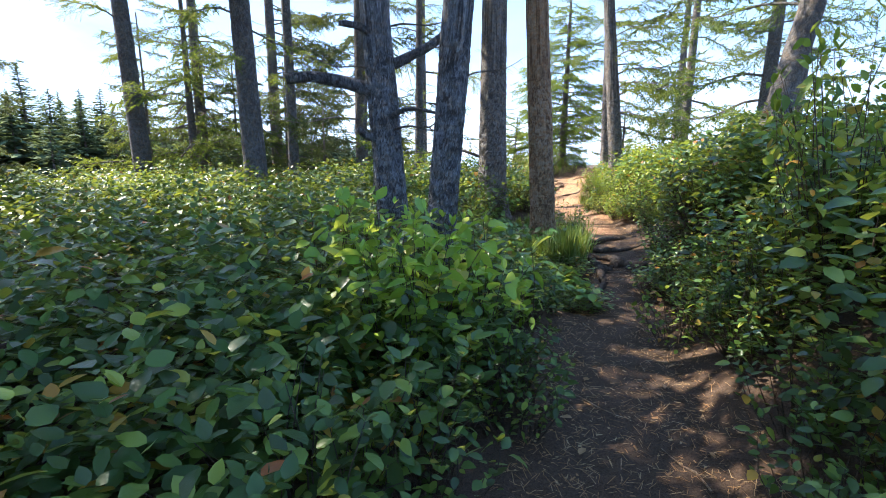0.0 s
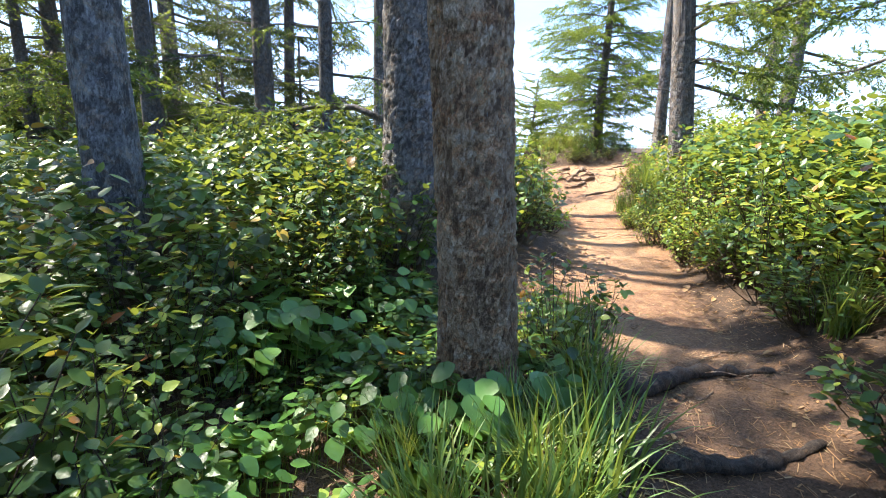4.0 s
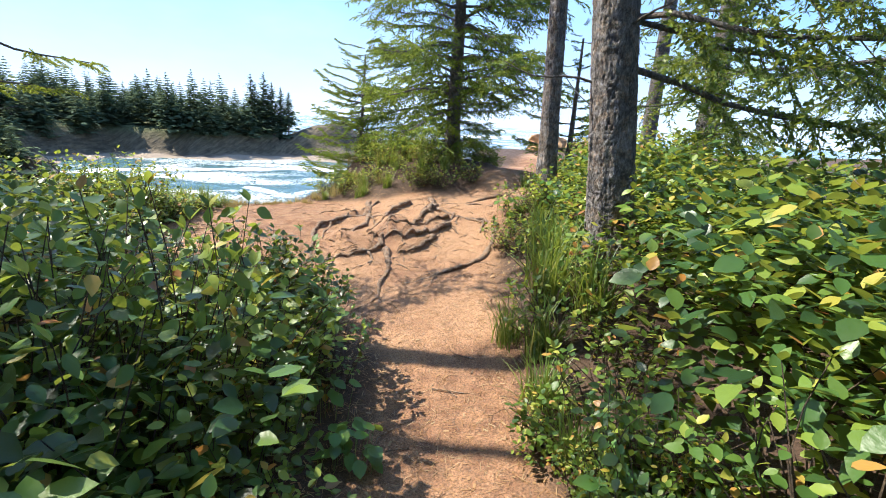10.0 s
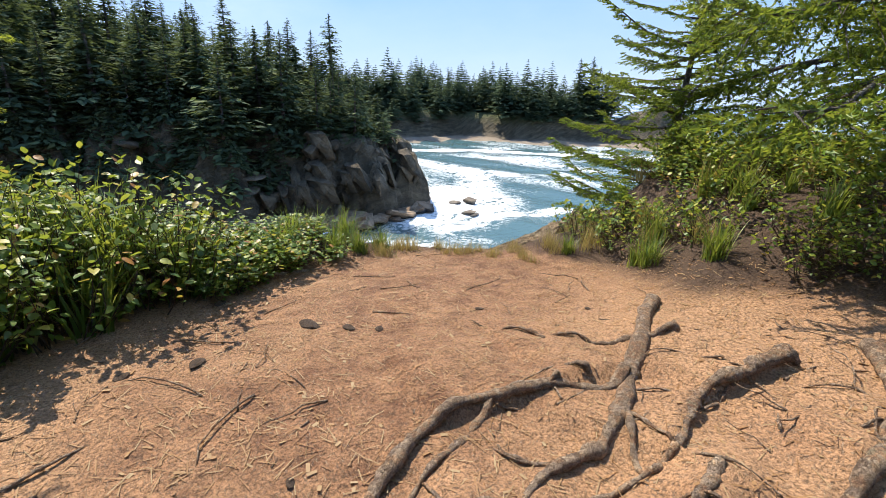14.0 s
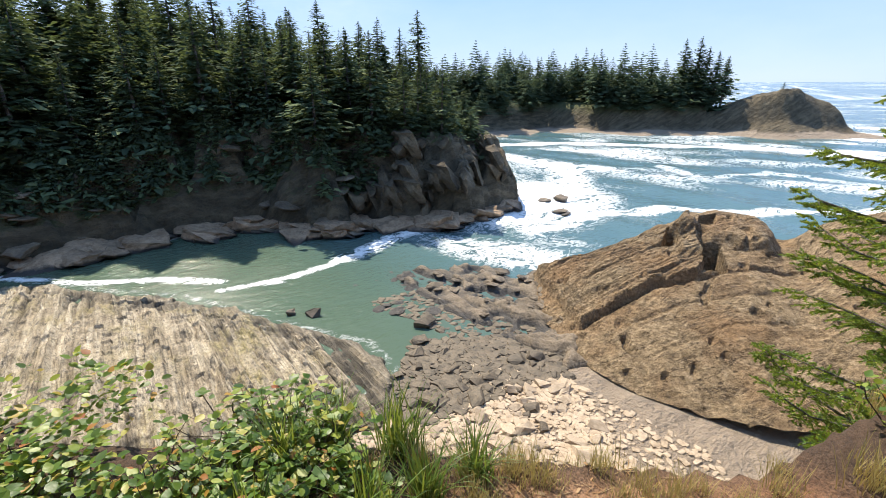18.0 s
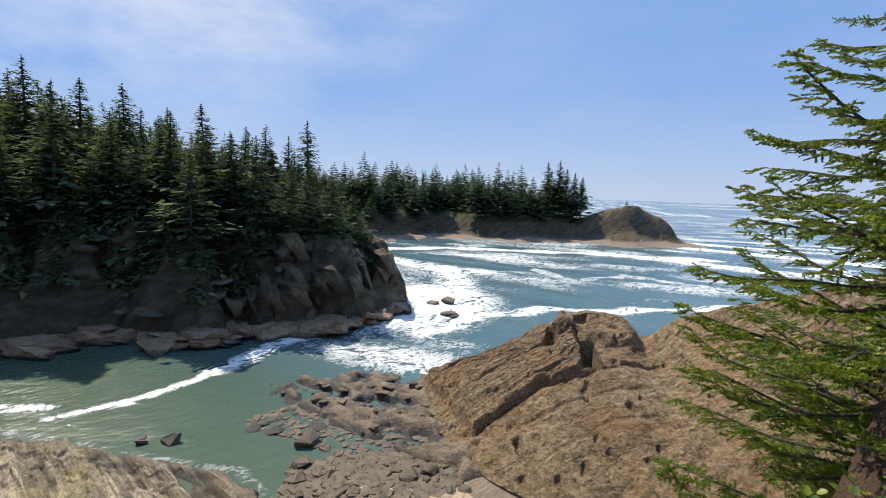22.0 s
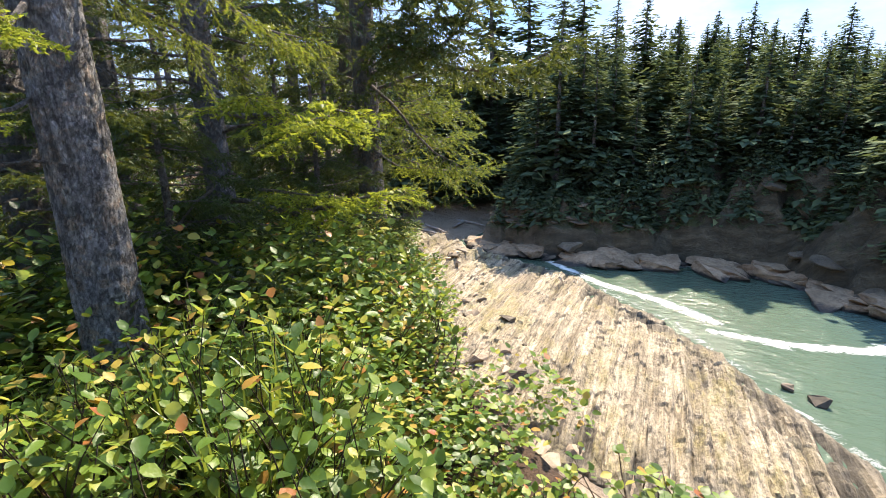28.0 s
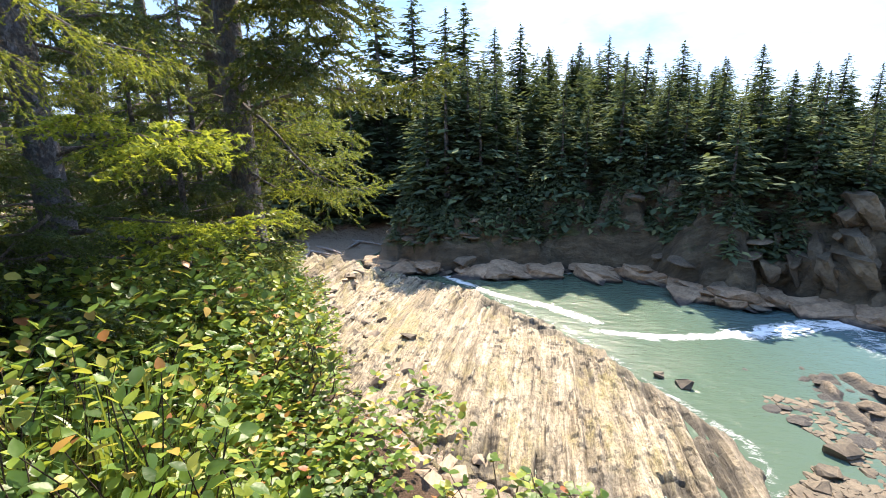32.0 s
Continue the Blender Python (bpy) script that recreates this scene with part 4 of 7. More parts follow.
# ---- sandstone outcrop: base line, crest line, and a back that falls to the sea ----
COLS = 260
O_BASE = spline([(-9.0, 54.5, -15.4), (-6.0, 48.5, -15.0), (0.3, 42.3, -14.7), (6.6, 41.0, -14.3), (10.6, 41.4, -13.6), (15, 41.5, -12.5), (24, 42, -11)], COLS)
O_CREST = spline([(-8.2, 54.6, -14.2), (-2.6, 57.7, -11.5), (1.8, 60.1, -9.3), (6.8, 60.3, -8.7), (9.1, 59.8, -9.9), (12.5, 57.9, -7.0), (24, 52, -1.5)], COLS)
# a thick upper bed that breaks off in an overhanging lip, and the long joint that runs on from it
UPPER_BED = [(-7.9, 53.1), (-5.2, 49.6), (-2.3, 46.2), (-0.1, 48.1), (1.5, 49.7), (4.0, 50.7), (4.4, 52.4), (3.4, 55.0), (2.2, 60.5), (-3.0, 59.0), (-8.6, 55.5)]
LONG_JOINTS = [[(-2.3, 46.2), (-0.1, 48.0), (1.5, 49.6), (4.2, 50.7), (7.0, 52.6), (9.5, 53.6)], [(0.6, 45.3), (0.9, 44.5), (1.3, 44.1)], [(1.0, 46.5), (5.0, 48.8), (8.5, 50.4)], [(2.5, 44.0), (5.5, 46.4), (9.5, 48.2)]]
T = np.concatenate([np.linspace(0, 1, 150), np.linspace(1.03, 1.5, 14)])
rows = []
for t in T:
    if t <= 1:
        p = O_BASE * (1 - t) + O_CREST * t
        p[:, 2] += 1.1 * np.sin(np.pi * t) * (0.6 + 0.4 * np.sin(np.linspace(0, 3, COLS)))
    else:
        p = O_CREST + np.array([1.5, 16, 0]) * (t - 1) + np.array([0, 0, -22]) * (t - 1) ** 1.2
    x, y = p[:, 0].copy(), p[:, 1].copy()
    on = smooth(1.02, 0.92, t)
    g = -0.61 * x + 0.79 * y + 0.7 * fbm(x * 0.3, y * 0.3, 3, 62)
    u = 0.79 * x + 0.61 * y
    lip = depth_in(x, y, UPPER_BED) + 0.5 * fbm(x * 0.8, y * 0.8, 4, 65)
    upper = smooth(-0.06, 0.16, lip)
    ledge = np.maximum(upper, 0.3 * smooth(0.45, 0.75, t) + 0.05)
    p[:, 2] += 0.6 * upper * smooth(1.0, 0.5, t)
    p[:, 2] += ledge * (0.2 * tooth(g / 1.45 + 0.5 * block(u / 3.5, 0 * g, 4), 0.16) * (1.7 * vnoise(u * 0.35, np.floor(g / 1.45), 66) - 0.25) + 0.12 * tooth(g / 0.42 + 0.3 * vnoise(u * 0.8, g, 67), 0.2)) * on
    p[:, 2] += 0.3 * fbm(x * 0.3, y * 0.3, 3, 63) + 0.5 * fbm(x * 0.9, y * 0.9, 3, 68) + 0.22 * fbm(x * 2.6 + 0.8 * g, y * 2.6, 3, 71) + 0.16 * ledge * block(u / 1.1 + 2 * block(0 * u, g / 0.6, 7), g / 0.6, 9)
    p[:, 2] -= 0.3 * smooth(0.8, 0.93, vnoise(x * 1.5, y * 1.1, 64)) * on
    for k, joint in enumerate(LONG_JOINTS):
        p[:, 2] -= (0.4, 0.6, 0.14, 0.12)[k] * smooth((0.3, 0.3, 0.22, 0.2)[k], 0.02, line_dist(x, y, joint) + 0.16 * fbm(x * 1.5, y * 1.5, 3, 69)) * on
    # loosened blocks and the hollows between them under the crest
    top = smooth(1.15, 0.8, np.maximum(np.abs(x - 5.0) / 3.4, np.abs(y - 57.6) / 2.6) + 0.4 * fbm(x * 0.6, y * 0.6, 3, 70))
    p[:, 2] += 0.95 * top * on
    p[:, 2] += 0.45 * smooth(1.1, 0.85, np.maximum(np.abs(x - 3.1 + 0.2 * (y - 54)) / 0.75, np.abs(y - 54.3) / 1.9)) * on
    p[:, 2] -= 2.6 * smooth(1.1, 0.85, np.maximum(np.abs(x - 4.65 + 0.25 * (y - 53)) / 0.7, np.abs(y - 53.2) / 1.5)) * on
    p[:, 2] -= 1.9 * smooth(1.15, 0.8, np.maximum(np.abs(x - 1.7) / 0.45, np.abs(y - 56.2) / 1.9)) * on
    p[:, 2] -= 1.0 * smooth(1.15, 0.8, np.maximum(np.abs(x - 3.9) / 0.5, np.abs(y - 57.3) / 0.8)) * on
    rows.append(p)
V = np.concatenate(rows)
i = np.arange(len(T) * COLS).reshape(len(T), COLS)
q = np.stack([i[:-1, :-1], i[:-1, 1:], i[1:, 1:], i[1:, :-1]], -1).reshape(-1, 4)
tagged(new("sandstone_outcrop", raw_mesh("sandstone_outcrop", V, q, M_TAN, False)), "broad tan sandstone slope with cracks and weathered beds", "rock", kind="structure")


def rock_mesh(name, seed, material, flat=0.6, sub=2):
    bm = bmesh.new()
    bmesh.ops.create_icosphere(bm, subdivisions=sub, radius=0.5)
    r = random.Random(seed)
    planes = [(Vector((r.gauss(0, 1), r.gauss(0, 1), r.gauss(0, 1))).normalized(), r.uniform(0.28, 0.42)) for _ in range(9)]
    for vt in bm.verts:
        for nrm, d in planes:
            k = vt.co.dot(nrm) - d
            if k > 0:
                vt.co -= nrm * k * 0.9
        vt.co *= 1 + 0.16 * (noise.noise(vt.co * 3 + Vector((seed, 0, 0))))
        vt.co.z *= flat
    me = bpy.data.meshes.new(name)
    bm.to_mesh(me)
    bm.free()
    me.materials.append(material)
    return me


def crag_mesh(name, seed, material, flat, cuts=2):
    """A sharp-edged broken block."""
    r = random.Random(seed)
    bm = bmesh.new()
    for _ in range(16):
        c = Vector((r.uniform(-1, 1), r.uniform(-1, 1), r.uniform(-1, 1)))
        big = max(abs(c.x), abs(c.y), abs(c.z))
        bm.verts.new((c / big * r.uniform(0.42, 0.55)) * Vector((1, 1, flat)))
    bmesh.ops.convex_hull(bm, input=bm.verts)
    for _ in range(cuts):
        bmesh.ops.subdivide_edges(bm, edges=bm.edges[:], cuts=1, use_grid_fill=True)
    for vt in bm.verts:
        vt.co += Vector((noise.noise(vt.co * 5 + Vector((seed, 0, 0))), noise.noise(vt.co * 5 + Vector((0, seed, 0))), noise.noise(vt.co * 5 + Vector((0, 0, seed))))) * (0.07 if cuts else 0.0)
    me = bpy.data.meshes.new(name)
    bm.to_mesh(me)
    bm.free()
    me.materials.append(material)
    return me


PALE = [crag_mesh("beach_stone", 300 + k, M_STONE, 0.45, 1) for k in range(7)]
WETS = [crag_mesh("wet_stone", 320 + k, M_WETSTONE, 0.6, 1) for k in range(5)]
REEFS = [rock_mesh("reef_rock", 40 + k, M_REEF, 0.3, 3) for k in range(4)]


def scatter_rock(meshes, name, label, group, x, y, size, z=None, sink=0.25):
    me = meshes[RNG.integers(len(meshes))]
    ob = new(name, me)
    s = size * RNG.uniform(0.75, 1.25)
    sx, sy = s * RNG.uniform(0.9, 1.4), s * RNG.uniform(0.7, 1.1)
    zz = zat(x, y) if z is None else z
    ob.matrix_world = Matrix.LocRotScale((x, y, zz + s * 0.14 - sink * s * 0.2), Euler((RNG.uniform(-0.2, 0.2), RNG.uniform(-0.2, 0.2), RNG.uniform(0, 6.28))), (sx, sy, s * RNG.uniform(0.8, 1.2)))
    return tagged(ob, label, "stone", group)


STONES = [(-11.5, 27.0), (-9.2, 33), (-8.5, 39), (-4, 42.5), (-0.5, 40.5), (3.5, 33), (4, 26), (-4, 23.5), (-16, 21)]
WETZONE = [(-10, 33.5), (-12.5, 41), (-7, 44.5), (-1.2, 41.5), (-4, 38.5), (-6.5, 34)]
n = 0
while n < 290:
    x, y = (RNG.uniform(-17, 6), RNG.uniform(22, 43)) if n < 170 else (RNG.uniform(-13, -1), RNG.uniform(33, 45))
    if not inside(np.array(x), np.array(y), STONES):
        continue
    wet = bool(inside(np.array(x), np.array(y), WETZONE)) or RNG.random() < 0.06
    big = RNG.random()
    size = 0.38 + 0.75 * big**3 + (0.35 if y < 28 and big > 0.5 else 0)
    if wet:
        scatter_rock(WETS, "wet_stone", "dark wet angular stone on the beach", "wet stones", x, y, size)
    else:
        scatter_rock(PALE, "beach_stone", "pale flat angular stone on the beach", "beach stones", x, y, size)
    n += 1
for x, y, s in [(-12, 41, 1.6), (-11.2, 39.6, 1.3), (-10.4, 38.2, 1.1), (-9.6, 40.4, 1.2), (-21.3, 40.3, 1.5), (-23, 39.6, 1.0), (-8.8, 36.6, 1.2), (-13.2, 43.2, 1.8), (-10.8, 36.8, 1.0)]:
    scatter_rock(WETS, "wet_stone", "large dark wet boulder beside the tide pool", "wet stones", x, y, 0.62 * s, SEA + 0.1)
# low reef of brown rock between the pool and the surf
REEF = [(-22.5, 50.5), (-16, 55.5), (-6, 58.5), (-4, 53), (0.5, 44), (-2, 41.5), (-6, 43.5), (-9.5, 44.5), (-13, 45.5), (-17.5, 47.5)]


def reef_height(x, y):
    d = depth_in(x, y, REEF)
    r = 1 - 2 * np.abs(fbm(x * 0.28 + 9, y * 0.28, 4, 81))
    g = 0.45 * x + 0.9 * y
    h = 0.9 * smooth(0.45, 1.0, r) + 0.25 * tooth(g / 1.3 + 0.6 * fbm(x * 0.3, y * 0.3, 3, 82), 0.75) + 0.4 * fbm(x * 0.9, y * 0.9, 4, 83) + 0.3 * block(x / 1.3 + 0.4 * y, g / 1.3, 84)
    rise = 0.055 * np.clip(x + 12, 0, 13) 
    return SEA - 0.45 + h * smooth(-0.6, 1.2, d) + rise * smooth(0, 2, d) - 1.2 * smooth(0.3, -1.0, d + 1.4 * fbm(x * 0.5, y * 0.5, 3, 85))


rm, *_ = grid_mesh("reef_ledge", np.linspace(-23.5, 1.5, 190), np.linspace(40, 59.5, 150), reef_height)
rm.materials.append(M_REEF)
tagged(new("reef_ledge", rm), "low brown reef of broken wet beds washed by the surf", "reef", kind="structure")
for k in range(70):
    t = RNG.random()
    x, y = (1 - t) * -19 + t * -5 + RNG.normal(0, 2.5), (1 - t) * 48 + t * 50 + RNG.normal(0, 3.0)
    scatter_rock(REEFS, "reef_rock", "small brown reef rock washed by the surf", "reef rocks", x, y, RNG.uniform(0.4, 1.3), max(SEA - 0.1, float(reef_height(np.array([x]), np.array([y]))[0])))
for x, y, s in [(-13.6, 79, 2.0), (-12.6, 78.4, 1.4), (-15.5, 86, 2.6), (-17.5, 84, 1.8)]:
    scatter_rock(REEFS, "sea_rock", "dark rock standing in white surf", "sea rocks", x, y, s, SEA + 0.1)
# rubble at the foot of the far bank
for k in range(120):
    x, y = [(-34.5, 56.0), (-46, 54.0), (-51, 41), (-54.5, 32.5), (-61, 24)][RNG.integers(5)]
    x, y = x + RNG.normal(0, 4.0), y + RNG.normal(0, 3.5)
    if -2.5 < float(depth_in(np.array([x]), np.array([y]), PROMONTORY)[0]) < 3.0:
        scatter_rock(REEFS, "bank_rock", "brown rubble rock at the foot of the far bank", "bank rocks", x, y, RNG.uniform(0.8, 3.0), max(zat(x, y), SEA) + 0.05)

# broken blocks that make up the bare cliff of the tip, and tan ledges along its foot
M_CLIFF = rock_material("cliff_rock", [(0.032, 0.025, 0.017), (0.1, 0.078, 0.05), (0.21, 0.16, 0.1), (0.13, 0.098, 0.06)], (0.4, 0.4, 1.6), (0.5, 0.8, 0.3), 0.8, 0.7, 0.0, 0.8, 0.95, 1.0, 0.4)
M_LEDGE = rock_material("tan_ledge", [(0.16, 0.1, 0.06), (0.34, 0.24, 0.15), (0.48, 0.35, 0.23), (0.36, 0.2, 0.11)], (0.5, 0.5, 2.5), (0.2, 0.3, 0.3), 1.0, 0.7, 0.0, 0.8, 0.9, 1.0, 0.3)


CRAGS = [crag_mesh("cliff_block", 70 + k, M_CLIFF, 0.35) for k in range(6)]
LEDGES = [crag_mesh("ledge_rock", 80 + k, M_LEDGE, 0.4) for k in range(5)]
n = 0
while n < 64:
    x, y = RNG.uniform(-50, -20), RNG.uniform(44, 86)
    s_ = float(depth_in(np.array([x]), np.array([y]), PROMONTORY)[0])
    if x < -36 or not 0.6 < s_ < 5.5:
        continue
    ob = tagged(new("cliff_block", CRAGS[RNG.integers(6)]), "brown fractured rock of the promontory cliff", "rock", "cliff blocks")
    k = RNG.uniform(1.6, 4.8)
    ob.matrix_world = Matrix.LocRotScale((x, y, max(zat(x, y), SEA) - 0.3 * k), Euler((RNG.normal(0, 0.12), 0.95 + RNG.normal(0, 0.12), RNG.normal(0.55, 0.2))), (k * 0.9, k * 1.5, k * 1.1))
    n += 1
n = 0
while n < 110:
    x, y = RNG.uniform(-62, -21), RNG.uniform(22, 84)
    s_ = float(depth_in(np.array([x]), np.array([y]), PROMONTORY)[0])
    if not -2.2 < s_ < 0.8:
        continue
    ob = tagged(new("ledge_rock", LEDGES[RNG.integers(5)]), "flat tan ledge of rock at the tide line", "rock", "tan ledges")
    k = RNG.uniform(1.5, 5.0)
    ob.matrix_world = Matrix.LocRotScale((x, y, SEA + RNG.uniform(0.1, 0.7)), Euler((RNG.normal(0, 0.12), RNG.normal(0, 0.12), RNG.uniform(0, 6.28))), (k * 1.3, k, k * 0.9))
    n += 1

# cobbles too many to count
cob = Soup()
proto = [crag_mesh("cobble", 360 + k, M_STONE, 0.5, 0) for k in range(4)]
pv = [np.array([v.co[:] for v in me.vertices]) for me in proto]
pf = [np.array([list(p.vertices) for p in me.polygons]) for me in proto]
for me in proto:
    bpy.data.meshes.remove(me)
cx, cy = RNG.uniform(-18, 9, 16000), RNG.uniform(21, 43, 16000)
ok = inside(cx, cy, STONES + []) | (inside(cx, cy, [(-2, 41), (3.5, 33), (4, 24), (9, 33), (6, 38)]) & (RNG.random(16000) < 0.35))
cx, cy = cx[ok][:7500], cy[ok][:7500]
cz = height(cx, cy)
for x, y, z in zip(cx, cy, cz):
    k = RNG.integers(4)
    a, s = RNG.uniform(0, 6.28), RNG.uniform(0.12, 0.36)
    R = np.array([[np.cos(a), -np.sin(a), 0], [np.sin(a), np.cos(a), 0], [0, 0, 1]])
    cob.add(pv[k] * s * [1.3, 0.9, 1] @ R.T + [x, y, z + 0.02], pf[k])
tagged(new("cobbles", cob.mesh("cobbles", M_STONE, False)), "pale cobbles and pebbles covering the beach", "cobbles", kind="stuff")
cob = Soup()
cx, cy = RNG.uniform(-19, 0, 6000), RNG.uniform(33, 50, 6000)
ok = inside(cx, cy, WETZONE) | ((RNG.random(6000) < 0.35) & inside(cx, cy, [(-19, 44), (-12, 43), (-2, 42), (-6, 50), (-16, 50)]))
cx, cy = cx[ok], cy[ok]
cz = np.maximum(height(cx, cy), SEA - 0.05)
for x, y, z in zip(cx, cy, cz):
    k = RNG.integers(4)
    a, s = RNG.uniform(0, 6.28), RNG.uniform(0.2, 0.6)
    R = np.array([[np.cos(a), -np.sin(a), 0], [np.sin(a), np.cos(a), 0], [0, 0, 1]])
    cob.add(pv[k] * s * [1.3, 0.9, 1.1] @ R.T + [x, y, z + 0.03], pf[k])
tagged(new("wet_cobbles", cob.mesh("wet_cobbles", M_WETSTONE, False)), "dark wet cobbles and weed at the tide line", "cobbles", kind="stuff")

for k in range(430):
    x, y = RNG.uniform(-52, -12), RNG.uniform(9, 32)
    if float(depth_in(np.array([x]), np.array([y]), SHELF)[0]) > 1 and (y < 20 + 0.1 * x + RNG.normal(0, 2.5) + 4):
        scatter_rock(PALE if RNG.random() < 0.6 else WETS, "shelf_block", "loose angular block lying on the rock shelf", "shelf blocks", x, y, RNG.uniform(0.4, 1.3), float(shelf_height(np.array([x]), np.array([y]))[0]))
n = 0
while n < 150:
    x, y = RNG.uniform(-27, -9), RNG.uniform(18.5, 29.5)
    if not 0 < y - (31.5 + 0.55 * (x + 4)) + 9.0 + RNG.normal(0, 1.2) < 6.0:
        continue
    z = max(zat(x, y), float(shelf_height(np.array([x]), np.array([y]))[0]))
    scatter_rock(PALE if RNG.random() < 0.8 else WETS, "beach_stone", "pale angular stone thrown up on the rock shelf", "beach stones", x, y, RNG.uniform(0.35, 1.15), z + 0.05)
    n += 1
M_OCHRE = rock_material("ochre_clay", [(0.3, 0.16, 0.07), (0.45, 0.26, 0.11), (0.55, 0.34, 0.16), (0.4, 0.22, 0.09)], (0.5, 0.5, 2.0), (0, 0, 0), 2.0, 0.6, 0.01, 0.6, 0.95, 0.8, 0.1)
for x, y, s_, sz in [(13.3, 26.8, 2.4, 2.1), (15.6, 27.8, 3.2, 1.9), (18.5, 28.5, 4.5, 2.0)]:
    ob = tagged(new("clay_bluff", rock_mesh("clay_bluff", int(x * 3), M_OCHRE, 0.8, 4)), "weathered ochre clay bluff above the sea", "bluff", kind="structure")
    for vt in ob.data.vertices:
        step = 0.1 * math.floor(vt.co.z * 9 + 2 * noise.noise(vt.co * 4)) / 9 * 9 * 0.1
        vt.co += vt.normal * (0.16 * noise.fractal(vt.co * 5 + Vector((x, 0, 0)), 0.9, 2.1, 5)) + Vector((vt.co.x, vt.co.y, 0)) * step * 0.8
    ob.matrix_world = Matrix.LocRotScale((x, y, 0.75), Euler((0, 0, x)), (s_, s_ * 0.8, sz))
M_DRIFT = bark_material("bleached_driftwood", (0.25, 0.22, 0.19), (0.45, 0.41, 0.36), (0.6, 0.56, 0.5), 0.6, 0.0, 0.3, 0.5, 0.02)
for k in range(14):
    x, y, L = -70 + RNG.normal(0, 4), 14 + RNG.normal(0, 5), RNG.uniform(4, 10)
    pts = np.array([[-L / 2, 0, 0], [0, 0.15, 0.12], [L / 2, 0, 0.05]])
    lg = tagged(new("driftwood_log", raw_mesh("driftwood_log", *tube(spline(pts, 8), np.linspace(0.28, 0.14, 8), 8, 0.2, RNG), M_DRIFT)), "bleached driftwood log on the cove beach", "log", "driftwood logs")
    lg.matrix_world = Matrix.LocRotScale((x, y, zat(x, y) + 0.25), Euler((0, RNG.uniform(-0.06, 0.06), RNG.uniform(-0.6, 0.9))), None)

# ---- trees ----
def needle_twig(soup, p0, p1, rng, per, length, width):
    """Needles close round a thin twig, each a slim pointed blade."""
    p0, p1 = np.asarray(p0, float), np.asarray(p1, float)
    d = p1 - p0
    L = np.linalg.norm(d) + 1e-6
    d = d / L
    count = int(per * L) + 3
    s, u = frame_along(d)
    t = (np.arange(count) + rng.random(count)) / count
    a = rng.uniform(0, 2 * np.pi, count)
    out = np.cos(a)[:, None] * s + np.sin(a)[:, None] * u * 0.8
    tipv = out * 0.75 + d * 0.65
    base = p0 + t[:, None] * (p1 - p0)
    side = np.cross(tipv, d)
    side /= np.linalg.norm(side, axis=1)[:, None] + 1e-9
    ln = length * rng.uniform(0.75, 1.15, count)[:, None]
    v = np.stack([base - side * width / 2, base + side * width / 2, base + tipv * ln], 1).reshape(-1, 3)
    soup.add(v, np.arange(count * 3).reshape(-1, 3))


def branch_parts(seed, length, lush=1.0, needle=(0.026, 0.008), per=120, droop=0.25, gap=0.1, upturn=0.12, side_len=0.36, space=0.05, hang=0.35, sub=0.1):
    """Wood and needles of one spruce branch that points along +x."""
    rng = np.random.default_rng(seed)
    wood, leaf = Soup(), Soup()
    n = 14
    t = np.linspace(0, 1, n)
    main = np.stack([length * t, 0.09 * length * np.sin(3.2 * t + rng.uniform(0, 6)) * t, length * (upturn * t - droop * t**1.5 + 0.16 * t**4) + 0.02 * length * np.sin(9 * t + seed)], -1)
    wood.add(*tube(main[::2], 0.012 * length * (1 - 0.88 * t[::2]) + 0.003, 5))
    x = gap * length + rng.uniform(0, 0.05)
    k = 0
    while x < length:
        f = x / length
        i = min(int(f * (n - 1)), n - 2)
        w = f * (n - 1) - i
        p = main[i] * (1 - w) + main[i + 1] * w
        sl = side_len * length * (0.35 + 1.1 * f if f < 0.5 else 1.35 - 0.9 * f) * rng.uniform(0.45, 1.15)
        ang = radians(rng.uniform(30, 68)) * (1 if k % 2 else -1)
        d = np.array([np.cos(ang), np.sin(ang), rng.uniform(-1.6, 0.7) * hang])
        m = 6
        tt = np.linspace(0, 1, m)
        tw = p + d * (sl * tt)[:, None] + np.array([0, 0, 1]) * (-0.9 * hang * sl * tt**2 + 0.45 * hang * sl * tt**3)[:, None] + rng.normal(0, 0.012, (m, 3)) * tt[:, None]
        wood.add(*tube(tw[[0, 2, 4]], 0.004 * (1 - 0.8 * tt[[0, 2, 4]]) + 0.0012, 3, cap=False))
        if rng.random() < lush:
            for a_, b_ in zip(tw[1:], tw[2:]):
                needle_twig(leaf, a_, b_, rng, per, *needle)
            q = 0.14
            j = 0
            while q < 1.0:
                b = tw[int(q * (m - 1))] * (1 - q * (m - 1) % 1) + tw[min(int(q * (m - 1)) + 1, m - 1)] * (q * (m - 1) % 1)
                a2 = radians(rng.uniform(28, 62)) * (1 if j % 2 else -1)
                c, s_ = np.cos(a2), np.sin(a2)
                dd = np.array([d[0] * c - d[1] * s_, d[0] * s_ + d[1] * c, d[2] + rng.uniform(-1.1, 0.5) * (0.3 + hang)])
                l2 = sl * (1.05 - q * 0.7) * rng.uniform(0.25, 0.52) + 0.03
                e = b + dd * l2
                needle_twig(leaf, b, e, rng, per, *needle)
                q += sub
                j += 1
        x += space * rng.uniform(0.6, 1.4)
        k += 1
    if lush > 0.1:
        for a_, b_ in zip(main[5:], main[6:]):
            needle_twig(leaf, a_, b_, rng, per, *needle)
    return wood, leaf


